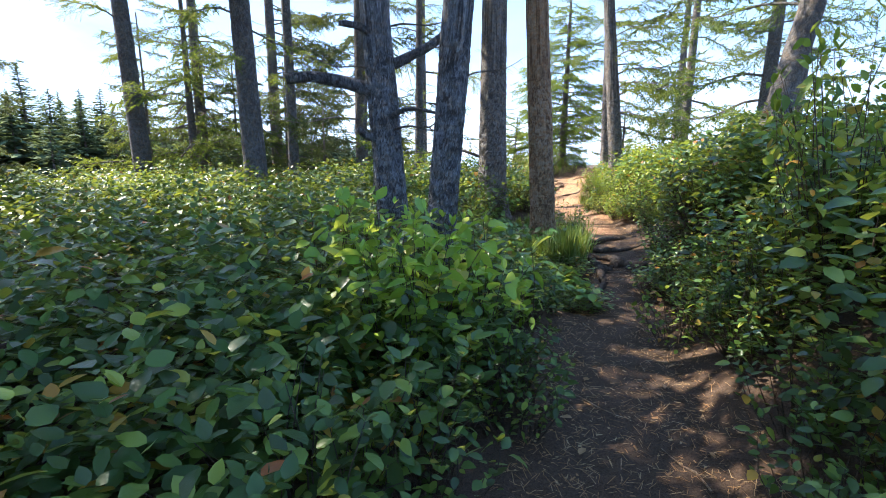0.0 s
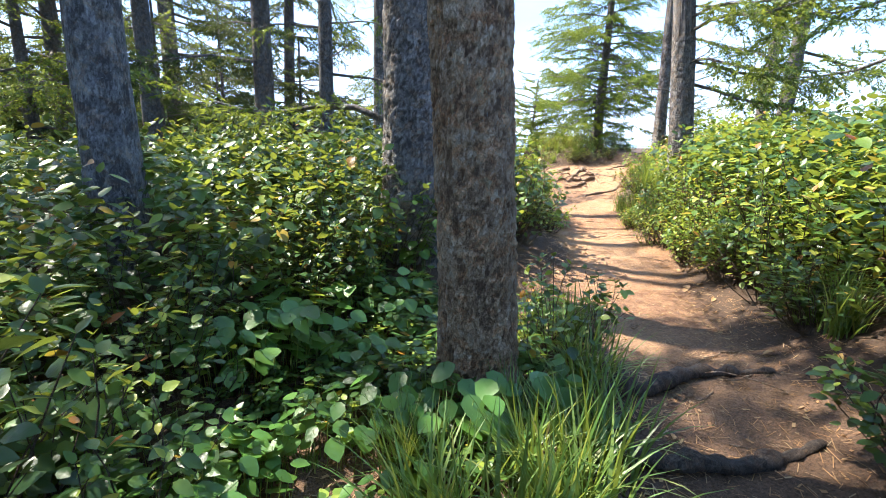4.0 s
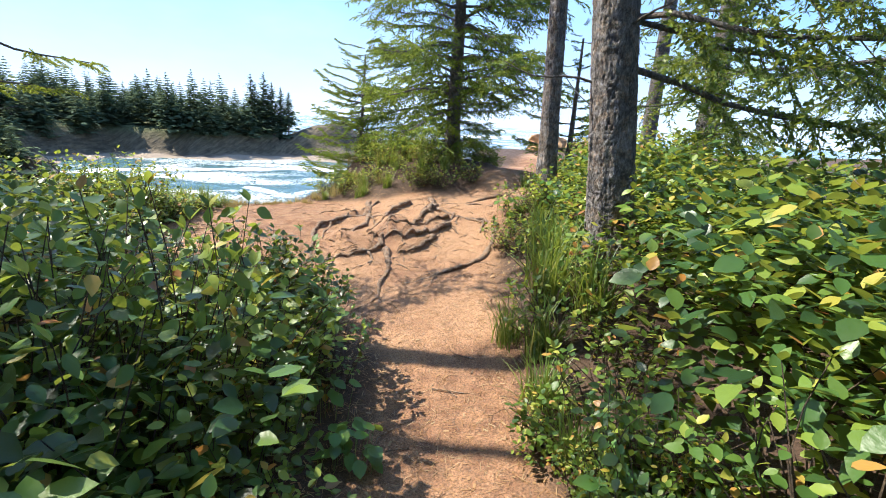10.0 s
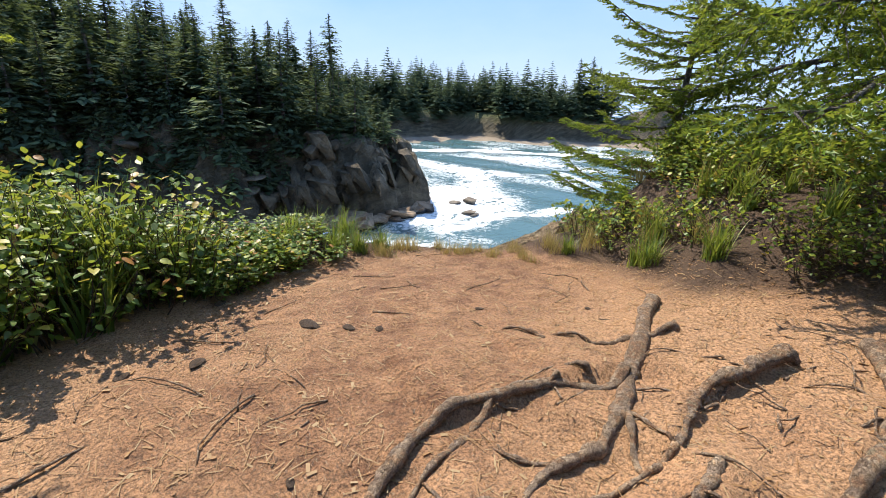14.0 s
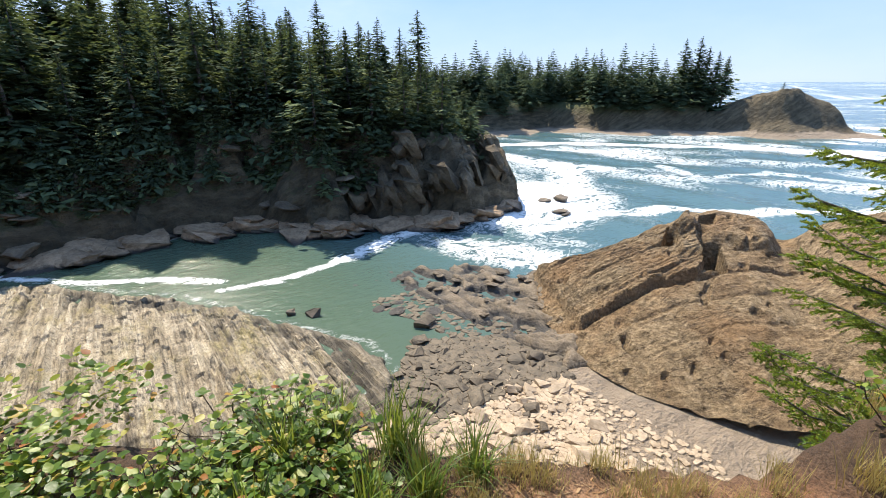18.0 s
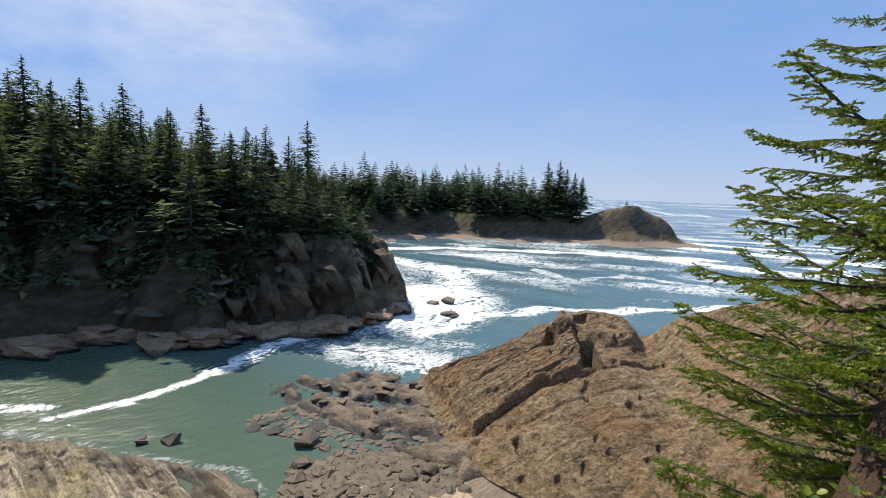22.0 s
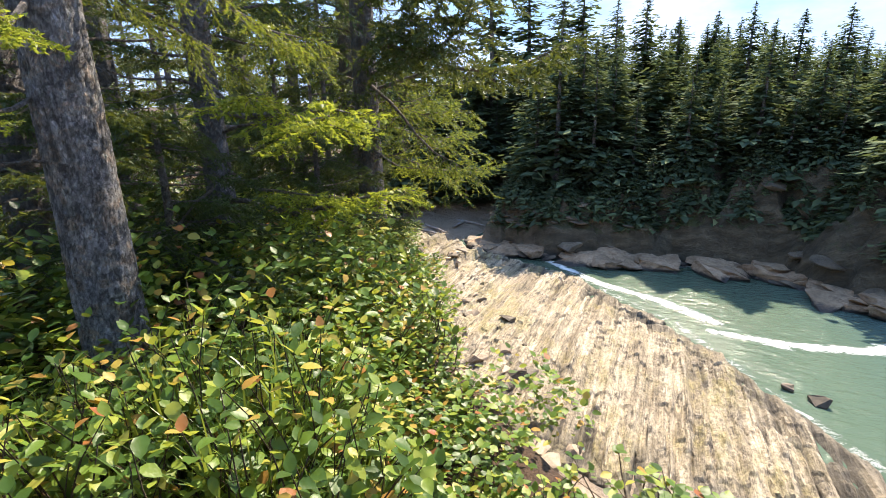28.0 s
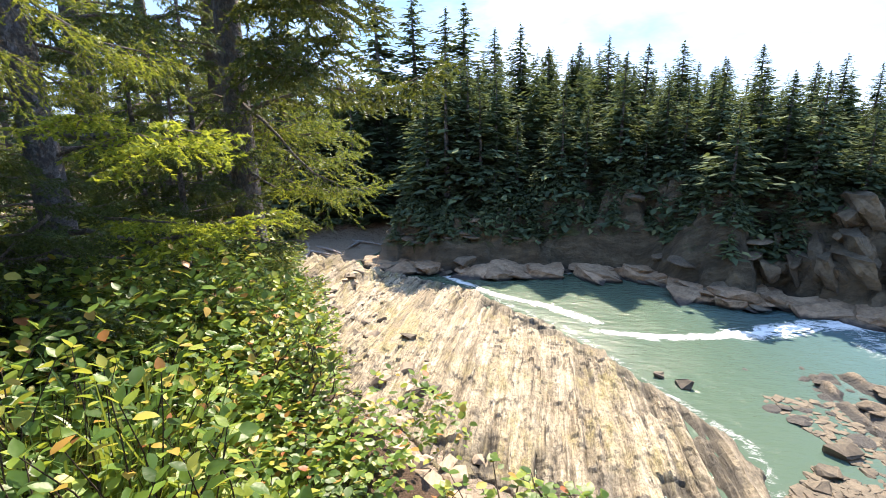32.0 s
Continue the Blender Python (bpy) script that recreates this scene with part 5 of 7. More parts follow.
def branch_set(name, seeds, leaf_mat, wood_mat=None, **kw):
    out = []
    for s in seeds:
        w, l = branch_parts(s, **kw)
        out.append((w.mesh("branch", wood_mat or M_BARK), l.mesh("needles", leaf_mat, False) if l.v else None))
    return out


B_NEAR = branch_set("near", (1, 2, 3, 4), M_NEEDLE_SUN, length=1.5, per=210, needle=(0.03, 0.014), droop=0.13, upturn=0.2, space=0.06, hang=0.08, side_len=0.24, sub=0.16)
B_SPRAY = branch_set("spray", (51, 52, 53), M_NEEDLE_LIT_SHOOTS, length=1.5, per=170, needle=(0.027, 0.012), droop=0.15, upturn=0.18, space=0.05, hang=0.15, side_len=0.3, sub=0.13, gap=0.5)
B_MOUND = branch_set("mound", (41, 42, 43, 44), M_NEEDLE_SUN, length=1.6, per=110, needle=(0.032, 0.014), droop=0.3, upturn=0.14, space=0.055, hang=0.34, sub=0.12)
B_MID = branch_set("mid", (5, 6, 7, 8), M_NEEDLE, length=2.2, per=42, needle=(0.055, 0.024), droop=0.4, space=0.085, hang=0.5, sub=0.15)
B_SPARSE = branch_set("sparse", (9, 10, 11), M_NEEDLE, length=2.2, lush=0.75, per=42, needle=(0.05, 0.02), droop=0.45, space=0.09, hang=0.6, sub=0.15)
B_GOLD = branch_set("gold", (15, 16, 17, 18), M_NEEDLE_GOLD, length=2.0, lush=0.9, per=95, needle=(0.036, 0.014), droop=0.34, space=0.055, hang=0.42, sub=0.11)
# darker needle copy: the inner wood's shade is put into its colour
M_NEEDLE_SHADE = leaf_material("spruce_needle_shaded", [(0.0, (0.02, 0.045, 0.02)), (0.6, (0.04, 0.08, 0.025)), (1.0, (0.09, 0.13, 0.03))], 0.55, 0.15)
# coarse crowns out of view, added only to shade what lies below
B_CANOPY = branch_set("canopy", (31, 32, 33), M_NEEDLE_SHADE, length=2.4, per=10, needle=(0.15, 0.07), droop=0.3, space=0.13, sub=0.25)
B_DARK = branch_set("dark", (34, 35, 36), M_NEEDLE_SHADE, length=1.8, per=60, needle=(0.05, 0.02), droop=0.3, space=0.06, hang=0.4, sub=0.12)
B_DEAD = branch_set("dead", (12, 13, 14), M_NEEDLE, M_DEADWOOD, length=1.3, lush=0.0, droop=0.15, side_len=0.4, space=0.09)
B_DEAD = [(w, None) for w, l in B_DEAD]


def flakes(u, v, seed):
    """Bark plates: for each place the distance into its gap and a number for its plate."""
    ui, vi = np.floor(u), np.floor(v)
    f1, f2, pid = np.full(u.shape, 9.0), np.full(u.shape, 9.0), np.zeros(u.shape)
    for du in (-1, 0, 1):
        for dv in (-1, 0, 1):
            a, b = ui + du, vi + dv
            h1 = np.sin(a * 127.1 + b * 311.7 + seed) * 43758.5453
            h2 = np.sin(a * 269.5 + b * 183.3 + seed) * 24634.6345
            h1, h2 = h1 - np.floor(h1), h2 - np.floor(h2)
            d = np.hypot(u - a - h1, v - b - h2)
            near = d < f1
            f2 = np.where(near, f1, np.minimum(f2, d))
            pid = np.where(near, h1, pid)
            f1 = np.where(near, d, f1)
    return f2 - f1, pid, f1


def rough_trunk(me, r0, seed, cell, depth):
    """Lays bark plates on a finely cut trunk."""
    n = len(me.vertices)
    co = np.empty(n * 3, np.float32)
    me.vertices.foreach_get("co", co)
    co = co.reshape(-1, 3).astype(float)
    nr = np.empty(n * 3, np.float32)
    me.vertices.foreach_get("normal", nr)
    nr = nr.reshape(-1, 3)
    ang = np.arctan2(nr[:, 1], nr[:, 0])
    wu = 0.5 * fbm(ang * 4 * r0 / cell, co[:, 2] / cell, 3, seed)
    u, v = ang * r0 / cell + 3.0 * wu, co[:, 2] / (cell * 1.5) + 2.4 * fbm(ang * 5 + 9, co[:, 2] / cell, 4, seed + 2)
    g1, id1, _ = flakes(u, v, seed)
    g2, id2, _ = flakes(u * 2.3 + 5, v * 2.1, seed + 3)
    gap = smooth(0.08, 0.01, g1) * 0.8
    gap2 = smooth(0.07, 0.01, g2) * 0.4
    out = depth * (1.1 * id1 + 0.6 * id2 - 0.8 - 0.2 * gap + 1.5 * fbm(ang * r0 / 0.022 + seed, co[:, 2] / 0.07, 4, seed + 6))
    co += nr * np.clip(out, -1.3 * depth, 1.3 * depth)[:, None]
    me.vertices.foreach_set("co", co.astype(np.float32).ravel())
    me.update()
    point_attr(me, "gap", np.maximum(gap, gap2))
    point_attr(me, "flake", 0.7 * id1 + 0.5 * id2 - 0.4)


def trunk_mesh(seed, h, r0, material, lean=(0, 0), bend=0.0, flare=0.35, sides=26, rough=0.05, taper=0.72, plates=None):
    rng = np.random.default_rng(seed)
    t = np.concatenate([np.linspace(0, 0.3, 40), np.linspace(0.32, 1, 20)])
    if plates:
        sides = 120
        t = np.concatenate([np.linspace(0, plates[2] / h, int(plates[2] / 0.014)), np.linspace(plates[2] / h + 0.02, 1, 24)])
    n = len(t)
    z = t * h - 0.3
    cx = lean[0] * z + bend * np.sin(t * 5 + seed) * 0.6
    cy = lean[1] * z + bend * np.cos(t * 4 + seed) * 0.4
    a = np.linspace(0, 2 * np.pi, sides, endpoint=False)
    A, Z = np.meshgrid(a, z)
    Tt = np.repeat(t[:, None], sides, 1)
    r = r0 * (1 - taper * Tt) + r0 * flare * np.exp(-np.maximum(Z, 0) / 0.28) * (0.75 + 0.5 * np.cos(3 * A + seed) + 0.3 * np.cos(5 * A + 2 * seed))
    lump = fbm(A * 3 + seed * 7, Z * 1.6, 3, seed) + 0.6 * fbm(np.cos(A) * 9 + seed, np.sin(A) * 9 + Z * 9, 3, seed + 5)
    r = r * (1 + rough * 2.2 * lump)
    v = np.stack([cx[:, None] + r * np.cos(A), cy[:, None] + r * np.sin(A), Z], -1).reshape(-1, 3)
    i = np.arange((n - 1) * sides).reshape(n - 1, sides)
    j = np.stack([np.roll(row.reshape(1, -1), -1, 1)[0] for row in i])
    f = np.stack([i, j, j + sides, i + sides], -1).reshape(-1, 4)
    me = raw_mesh("trunk", v, f, material)
    if plates:
        rough_trunk(me, r0, seed, plates[0], plates[1])
    return me, (lambda hh: Vector((float(np.interp(hh, z, cx)), float(np.interp(hh, z, cy)), hh)))


TREE_SEED = [100]


def spruce(x, y, h, r0, bark, label, live=(), dead=(), crown=(), lean=(0, 0), bend=0.0, branches=None, flare=0.35, rough=0.05, z=None, top_scale=0.5, sector=None, plates=None):
    """A tree: live and dead give (from, to, count, scale) of the branches up the trunk."""
    TREE_SEED[0] += 1
    seed = TREE_SEED[0]
    rng = np.random.default_rng(seed)
    root = tagged(new("spruce_tree"), label, "tree", "spruce trees by the trail")
    root.location = (x, y, zat(x, y) if z is None else z)
    me, at = trunk_mesh(seed, h, r0, bark, lean, bend, flare, rough=rough, plates=plates)
    child("trunk", me, root)
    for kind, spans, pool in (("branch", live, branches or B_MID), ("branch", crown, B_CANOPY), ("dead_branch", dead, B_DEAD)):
        for a, b, count, sc in spans:
            ga = rng.uniform(0, 6.28)
            for k in range(count):
                hh = a + (b - a) * (k + rng.random()) / count
                f = (hh - a) / max(b - a, 0.1)
                s = sc * (1 - (1 - top_scale) * f) * rng.uniform(0.7, 1.15)
                ga += 2.4 + rng.uniform(-0.4, 0.4)
                if sector is not None and kind == "branch":
                    while not (sector[0] < ga % 6.283 < sector[1]):
                        ga += 0.7
                w, l = pool[rng.integers(len(pool))]
                ob = child(kind, w, root)
                rr = r0 * (1 - 0.72 * (hh / h)) * 0.85
                p = at(hh) + Vector((math.cos(ga) * rr, math.sin(ga) * rr, 0))
                ob.matrix_local = Matrix.LocRotScale(p, Euler((rng.uniform(-0.25, 0.25), rng.uniform(-0.25, 0.2), ga)), (s, s, s))
                if l:
                    child("needles", l, ob)
    return root


TALL = ()
# high crowns above view, sized for the shade they cast
TOP = ((5.2, 12.5, 11, 1.1),)
LIGHT = ((6.5, 11.0, 5, 0.8),)
SNAGS = ((1.4, 4.4, 5, 0.5),)
GREY = "tall spruce with rough grey bark and dead lower branches"
# the trunks beside the first part of the trail
spruce(1.16, 5.85, 13, 0.135, M_BARK_FURROW, "leaning spruce with deeply furrowed grey bark", TALL, ((0.9, 2.6, 5, 0.5),), ((5.8, 12.5, 20, 1.4),), lean=(0.05, -0.14), flare=0.25, bend=0.08, rough=0.07, plates=(0.03, 0.008, 2.6))
furrowed = spruce(0.78, 6.5, 12, 0.165, M_BARK_FURROW, "furrowed grey spruce trunk with broken stubs", TALL, ((1.2, 3.6, 6, 0.8),), ((5.8, 11.5, 20, 1.4),), lean=(-0.06, 0.02), bend=0.12, rough=0.07, plates=(0.03, 0.008, 2.6))
spruce(-1.75, 10.7, 14, 0.21, M_BARK_GREY, GREY, ((2.6, 4.5, 5, 0.8),), SNAGS, ((5.0, 12.5, 15, 1.3),), lean=(-0.03, 0.0))
spruce(0.64, 9.3, 12, 0.17, M_BARK_GREY, "smooth bluish-grey trunk with short broken stubs", (), ((1.5, 3.6, 6, 0.18),), ((5.4, 11.0, 10, 1.1),), bend=0.06, rough=0.04, plates=(0.05, 0.004, 2.6))
spruce(-1.75, 13.8, 13, 0.14, M_BARK_GREY, "slim grey spruce among the shrubs", ((2.2, 5, 8, 0.8),), SNAGS, LIGHT, branches=B_SPARSE)
spruce(-5.3, 13.8, 14, 0.22, M_BARK_GREY, GREY, ((3.5, 7, 6, 1.0),), SNAGS, LIGHT, lean=(-0.03, 0), branches=B_GOLD)
spruce(1.3, 12.3, 9, 0.1, M_BARK_GREY, "slim spruce with bare twiggy branches", ((1.4, 4.5, 9, 0.75),), ((0.8, 3, 8, 0.7),), branches=B_SPARSE)
spruce(2.52, 10.0, 14, 0.25, M_BARK, "thick dark spruce with flaky lichen-spotted bark", ((2.6, 4.2, 2, 0.6),), ((1.8, 3.4, 3, 0.3),), LIGHT, flare=0.3, rough=0.05, lean=(-0.015, 0), plates=(0.038, 0.012, 2.8))
spruce(2.93, 8.15, 14, 0.175, M_BARK_RED, "reddish-brown spruce trunk with cracked plates of bark", (), ((3.2, 4.8, 4, 0.4),), TOP, flare=0.16, rough=0.04, lean=(-0.075, 0.01), plates=(0.034, 0.011, 2.6))
spruce(6.3, 8.5, 13, 0.2, M_BARK, "leaning dark spruce behind the salal bank", ((2.6, 5, 8, 0.9),), ((1.2, 3.5, 5, 0.6),), LIGHT, lean=(0.2, 0.0))
spruce(6.72, 14.0, 13, 0.19, M_BARK, "dark spruce trunk with long feathery branches", ((1.5, 4.6, 16, 1.05),), ((1.2, 3.4, 4, 0.8),), ((4.6, 12, 14, 1.0),), flare=0.3, rough=0.05, lean=(-0.1, 0.06), sector=(5.0, 6.28), plates=(0.034, 0.008, 2.6))
spruce(7.36, 16.2, 10, 0.125, M_BARK, "slim crooked spruce with scarred dark bark", ((3.4, 6, 6, 0.6),), ((0.8, 3.8, 5, 0.25),), lean=(-0.06, 0.03), bend=0.1, flare=0.3, rough=0.07, plates=(0.03, 0.007, 2.8))
spruce(7.05, 19.5, 6.2, 0.15, M_BARK, "bushy green spruce on the root-bound mound", ((0.1, 1.2, 30, 0.75), (0.9, 5.8, 84, 1.3)), ((0.9, 3.2, 12, 0.6),), branches=B_MOUND, flare=0.5, top_scale=0.5)
spruce(5.4, 20.7, 4.0, 0.06, M_BARK, "bushy spruce with bright fresh shoots on the brink", ((0.1, 1.4, 40, 0.7), (1.0, 3.0, 56, 0.8), (2.7, 3.9, 24, 0.6)), (), branches=B_NEAR, top_scale=0.8, z=-0.7, lean=(0.04, 0))
spruce(4.53, 20.07, 1.35, 0.04, M_BARK, "dense dark-green spruce bush on the edge of the cliff", ((0.3, 1.3, 56, 0.26),), (), branches=B_DARK, top_scale=0.8)
spruce(9.5, 12.5, 13, 0.18, M_BARK, "dark spruce behind the shrubs", ((1.6, 6, 18, 1.15),), SNAGS, LIGHT)
spruce(10.0, 16.5, 12, 0.16, M_BARK, "dark spruce with low sweeping branches", ((0.9, 6, 22, 1.1),), SNAGS, LIGHT)
spruce(12.5, 15.0, 12, 0.16, M_BARK, "dark spruce with low sweeping branches", ((0.9, 6, 20, 1.1),), SNAGS, LIGHT)
spruce(8.8, 18.2, 2.6, 0.06, M_BARK, "young spruce with drooping fresh branches", ((0.2, 2.5, 26, 0.7),), branches=B_NEAR, top_scale=0.25)
# broken limbs of the furrowed trunk
for pts, r0, r1 in [([(0.0, 0.0, 1.9), (-0.35, -0.05, 2.0), (-0.7, -0.12, 2.05), (-0.95, -0.15, 2.02)], 0.075, 0.045), ([(0.0, 0.0, 2.35), (-0.25, -0.1, 2.5), (-0.45, -0.15, 2.52)], 0.045, 0.025), ([(0.0, 0.0, 1.45), (-0.22, -0.12, 1.52), (-0.3, -0.15, 1.58)], 0.05, 0.03),
                    ([(0.05, 0.0, 2.2), (0.45, -0.1, 2.4), (0.7, 0.05, 2.75), (0.75, 0.05, 3.3)], 0.05, 0.02), ([(0.0, -0.1, 1.7), (0.2, -0.4, 1.75), (0.45, -0.55, 1.7)], 0.03, 0.012)]:
    c = spline(pts, 14)
    child("broken_limb", raw_mesh("broken_limb", *tube(c, np.linspace(r0, r1, 14), 10, 0.25, np.random.default_rng(int(r0 * 1e4))), M_BARK_FURROW), furrowed, "dead broken limb")
# the wood along the brink, seen looking back
spruce(-4.7, 15.9, 12, 0.17, M_BARK, "dark full spruce at the edge of the cliff", ((1.0, 4.6, 26, 1.3),), SNAGS, LIGHT, branches=B_MID)
knotted = spruce(1.55, 15.8, 12, 0.14, M_BARK_GREY, "grey spruce trunk with knots standing over the shrubs", ((3.2, 5.5, 6, 1.0),), ((1.2, 4, 6, 0.5),), LIGHT, lean=(-0.01, -0.01), flare=0.2, branches=B_GOLD, plates=(0.03, 0.004, 3.0))
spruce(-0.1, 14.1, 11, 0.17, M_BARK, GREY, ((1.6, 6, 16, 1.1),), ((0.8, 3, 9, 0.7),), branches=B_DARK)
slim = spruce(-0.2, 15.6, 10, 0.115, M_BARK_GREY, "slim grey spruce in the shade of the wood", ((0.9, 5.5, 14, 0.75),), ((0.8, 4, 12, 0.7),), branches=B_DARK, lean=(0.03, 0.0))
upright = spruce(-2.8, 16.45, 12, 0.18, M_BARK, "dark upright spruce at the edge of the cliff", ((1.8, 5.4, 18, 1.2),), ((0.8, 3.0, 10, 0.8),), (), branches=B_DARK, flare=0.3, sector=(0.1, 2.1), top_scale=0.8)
for x, y, h in [(-4.6, 15.0, 6), (-12, 12.8, 7), (-13, 8.5, 9), (-16, 11, 9)]:
    spruce(x, y, h, 0.13, M_BARK, "dark spruce added to thicken and shade the wood", ((0.8, h - 1, 17, 1.1),), SNAGS, branches=B_SPARSE if x > -3 else B_MID)
# mostly unseen trees, added so their crowns shade the shrubs and trail
for x, y, h in [(-5.5, 9.0, 13), (-7.0, 4.5, 13), (-4.2, 5.8, 13), (-9.5, 8.0, 14), (-5.0, 1.0, 13), (-9, 1, 13), (9.5, 5.0, 12), (8.5, 1.0, 13), (-3.5, -3, 13), (3.8, -4, 13), (12.5, 9, 13), (11.5, 19.5, 11)]:
    spruce(x, y, h, 0.17, M_BARK, "dark spruce added to thicken and shade the wood", (), SNAGS, ((5.6, h - 0.5, 32 if x < -3 and 0 < y < 7 else 16, 1.6 if x < 0 else 1.35),))


for x, y in [(-12, 4.5), (-16, 6.5), (-20, 3), (-24, 7), (-30, 6), (-18, -1), (-26, 1)]:
    spruce(x, y, 9, 0.14, M_BARK, "dark spruce added to thicken and shade the wood", ((0.4, 8, 22, 1.4),), (), branches=B_MID)



def spray(tree, root, tip, pool):
    """A branch of a tree that reaches from its trunk to a place in the open."""
    a, b = Vector(root), Vector(tip)
    w, l = pool[RNG.integers(len(pool))]
    ob = child("branch", w, tree)
    k = (b - a).length / (1.5 if pool is B_SPRAY else 2.0)
    ob.matrix_local = Matrix.Translation(-tree.location) @ Matrix.LocRotScale(a, (b - a).to_track_quat("X", "Z"), (k, k, k))
    child("needles", l, ob)


for tree, root, tip, pool in [(slim, (-0.15, 15.65, 2.0), (1.25, 16.85, 1.62), B_SPRAY), (slim, (-0.15, 15.6, 2.2), (1.0, 16.3, 1.75), B_SPRAY), (slim, (-0.15, 15.65, 1.25), (0.85, 17.05, 1.15), B_SPRAY), (slim, (-0.2, 15.65, 1.5), (0.6, 16.6, 1.2), B_SPRAY),
                              (knotted, (1.5, 15.75, 2.35), (2.45, 16.1, 1.95), B_SPRAY), (knotted, (1.5, 15.7, 2.0), (2.3, 15.9, 1.75), B_SPRAY), (knotted, (1.5, 15.85, 2.7), (0.95, 16.8, 2.35), B_GOLD), (knotted, (1.5, 15.85, 2.5), (1.1, 16.5, 2.15), B_GOLD),
                              (upright, (-2.7, 16.5, 2.4), (-1.2, 17.5, 1.5), B_GOLD), (upright, (-2.7, 16.5, 1.5), (-1.7, 17.2, 1.1), B_SPRAY)]:
    spray(tree, root, tip, pool)
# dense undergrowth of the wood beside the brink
# built with the dark needles, so its shade is partly colour
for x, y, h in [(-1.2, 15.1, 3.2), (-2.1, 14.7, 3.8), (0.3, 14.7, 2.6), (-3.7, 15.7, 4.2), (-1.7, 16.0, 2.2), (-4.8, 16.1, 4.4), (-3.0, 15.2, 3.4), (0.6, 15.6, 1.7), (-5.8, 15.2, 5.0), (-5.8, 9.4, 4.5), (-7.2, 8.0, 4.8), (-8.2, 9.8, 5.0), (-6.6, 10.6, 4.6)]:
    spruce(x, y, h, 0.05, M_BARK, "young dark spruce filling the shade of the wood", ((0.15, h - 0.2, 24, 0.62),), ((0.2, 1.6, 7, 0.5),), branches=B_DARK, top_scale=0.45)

# a leafy bough low on the thick dark trunk
w, l = B_MID[1]
bough = tagged(new("branch", w), "dark-green spruce branch reaching over the shrubs", "branch")
bough.matrix_world = Matrix.LocRotScale((2.32, 10.05, 1.5), Euler((0.1, -0.22, 2.85)), (1.0, 1.0, 1.0))
child("needles", l, bough)


def far_tree_soup(seed, h, rad, tufts, bare=0.12, whorls=20, tuft=0.5):
    """Crown of a distant spruce made of many small hanging sprays."""
    rng = np.random.default_rng(seed)
    leaf = Soup()
    vs = []
    for w in range(whorls):
        f = w / (whorls - 1)
        z = h * (bare + (0.985 - bare) * f)
        reach = rad * (1 - f) ** 0.8 * rng.uniform(0.65, 1.2) + 0.06
        for k in range(int(rng.integers(5, 9))):
            a = rng.uniform(0, 6.283)
            r = reach * rng.uniform(0.5, 1.15)
            if rng.random() < 0.12:
                continue
            d = np.array([np.cos(a), np.sin(a), 0])
            s = np.array([-np.sin(a), np.cos(a), 0])
            for q in range(tufts):
                t = (q + rng.random()) / tufts
                p = d * r * t + s * rng.normal(0, 0.16 * r) * t + np.array([0, 0, z - 0.18 * r * t + 0.22 * r * t * t + rng.normal(0, 0.08)])
                L = tuft * 1.2 * rng.uniform(0.7, 1.6) * (0.16 + 0.84 * (1 - f) ** 0.8)
                ww = L * rng.uniform(0.28, 0.45)
                b = d * rng.uniform(0.5, 1) + s * rng.normal(0, 0.6) + np.array([0, 0, rng.uniform(-0.5, 0.05)])
                b /= np.linalg.norm(b)
                c = np.cross(b, [0, 0, 1]) + rng.normal(0, 0.3, 3)
                c /= np.linalg.norm(c)
                vs.append([p - b * L * 0.4, p + c * ww, p + b * L, p - c * ww])
    v = np.array(vs).reshape(-1, 3)
    leaf.add(v, np.arange(len(v)).reshape(-1, 4))
    t = np.linspace(0, 1, 8)
    tr = tube(np.stack([0 * t, 0 * t, h * t * 0.99 - 0.5], -1), 0.017 * h * (1 - 0.93 * t), 7)
    return leaf, tr


FARS = []
for k, (h, rad, nt_, bare_, wh) in enumerate([(15, 3.6, 8, 0.06, 40), (13, 3.1, 8, 0.1, 34), (16.5, 3.9, 8, 0.14, 42), (11, 3.2, 8, 0.04, 30), (14, 2.7, 7, 0.28, 30), (8, 2.6, 8, 0.02, 22)]):
    lf, tr = far_tree_soup(200 + k, h, rad, nt_, bare_, wh)
    FARS.append((raw_mesh("trunk", *tr, M_BARK), lf.mesh("crown", M_NEEDLE_FAR, False)))


def far_spruce(x, y, kind, s, label="dark spruce of the wooded promontory", z=None):
    t, c = FARS[kind]
    root = tagged(new("spruce_tree", t), label, "tree", "spruces of the promontory")
    child("crown", c, root)
    root.matrix_world = Matrix.LocRotScale((x, y, (zat(x, y) if z is None else z) - 0.2), Euler((RNG.uniform(-0.03, 0.03), RNG.uniform(-0.03, 0.03), RNG.uniform(0, 6.28))), (s * 1.5, s * 1.5, s * RNG.uniform(0.92, 1.08)))


def polar(az, d):
    return 3.75 - d * math.sin(radians(az)), 17.15 + d * math.cos(radians(az))


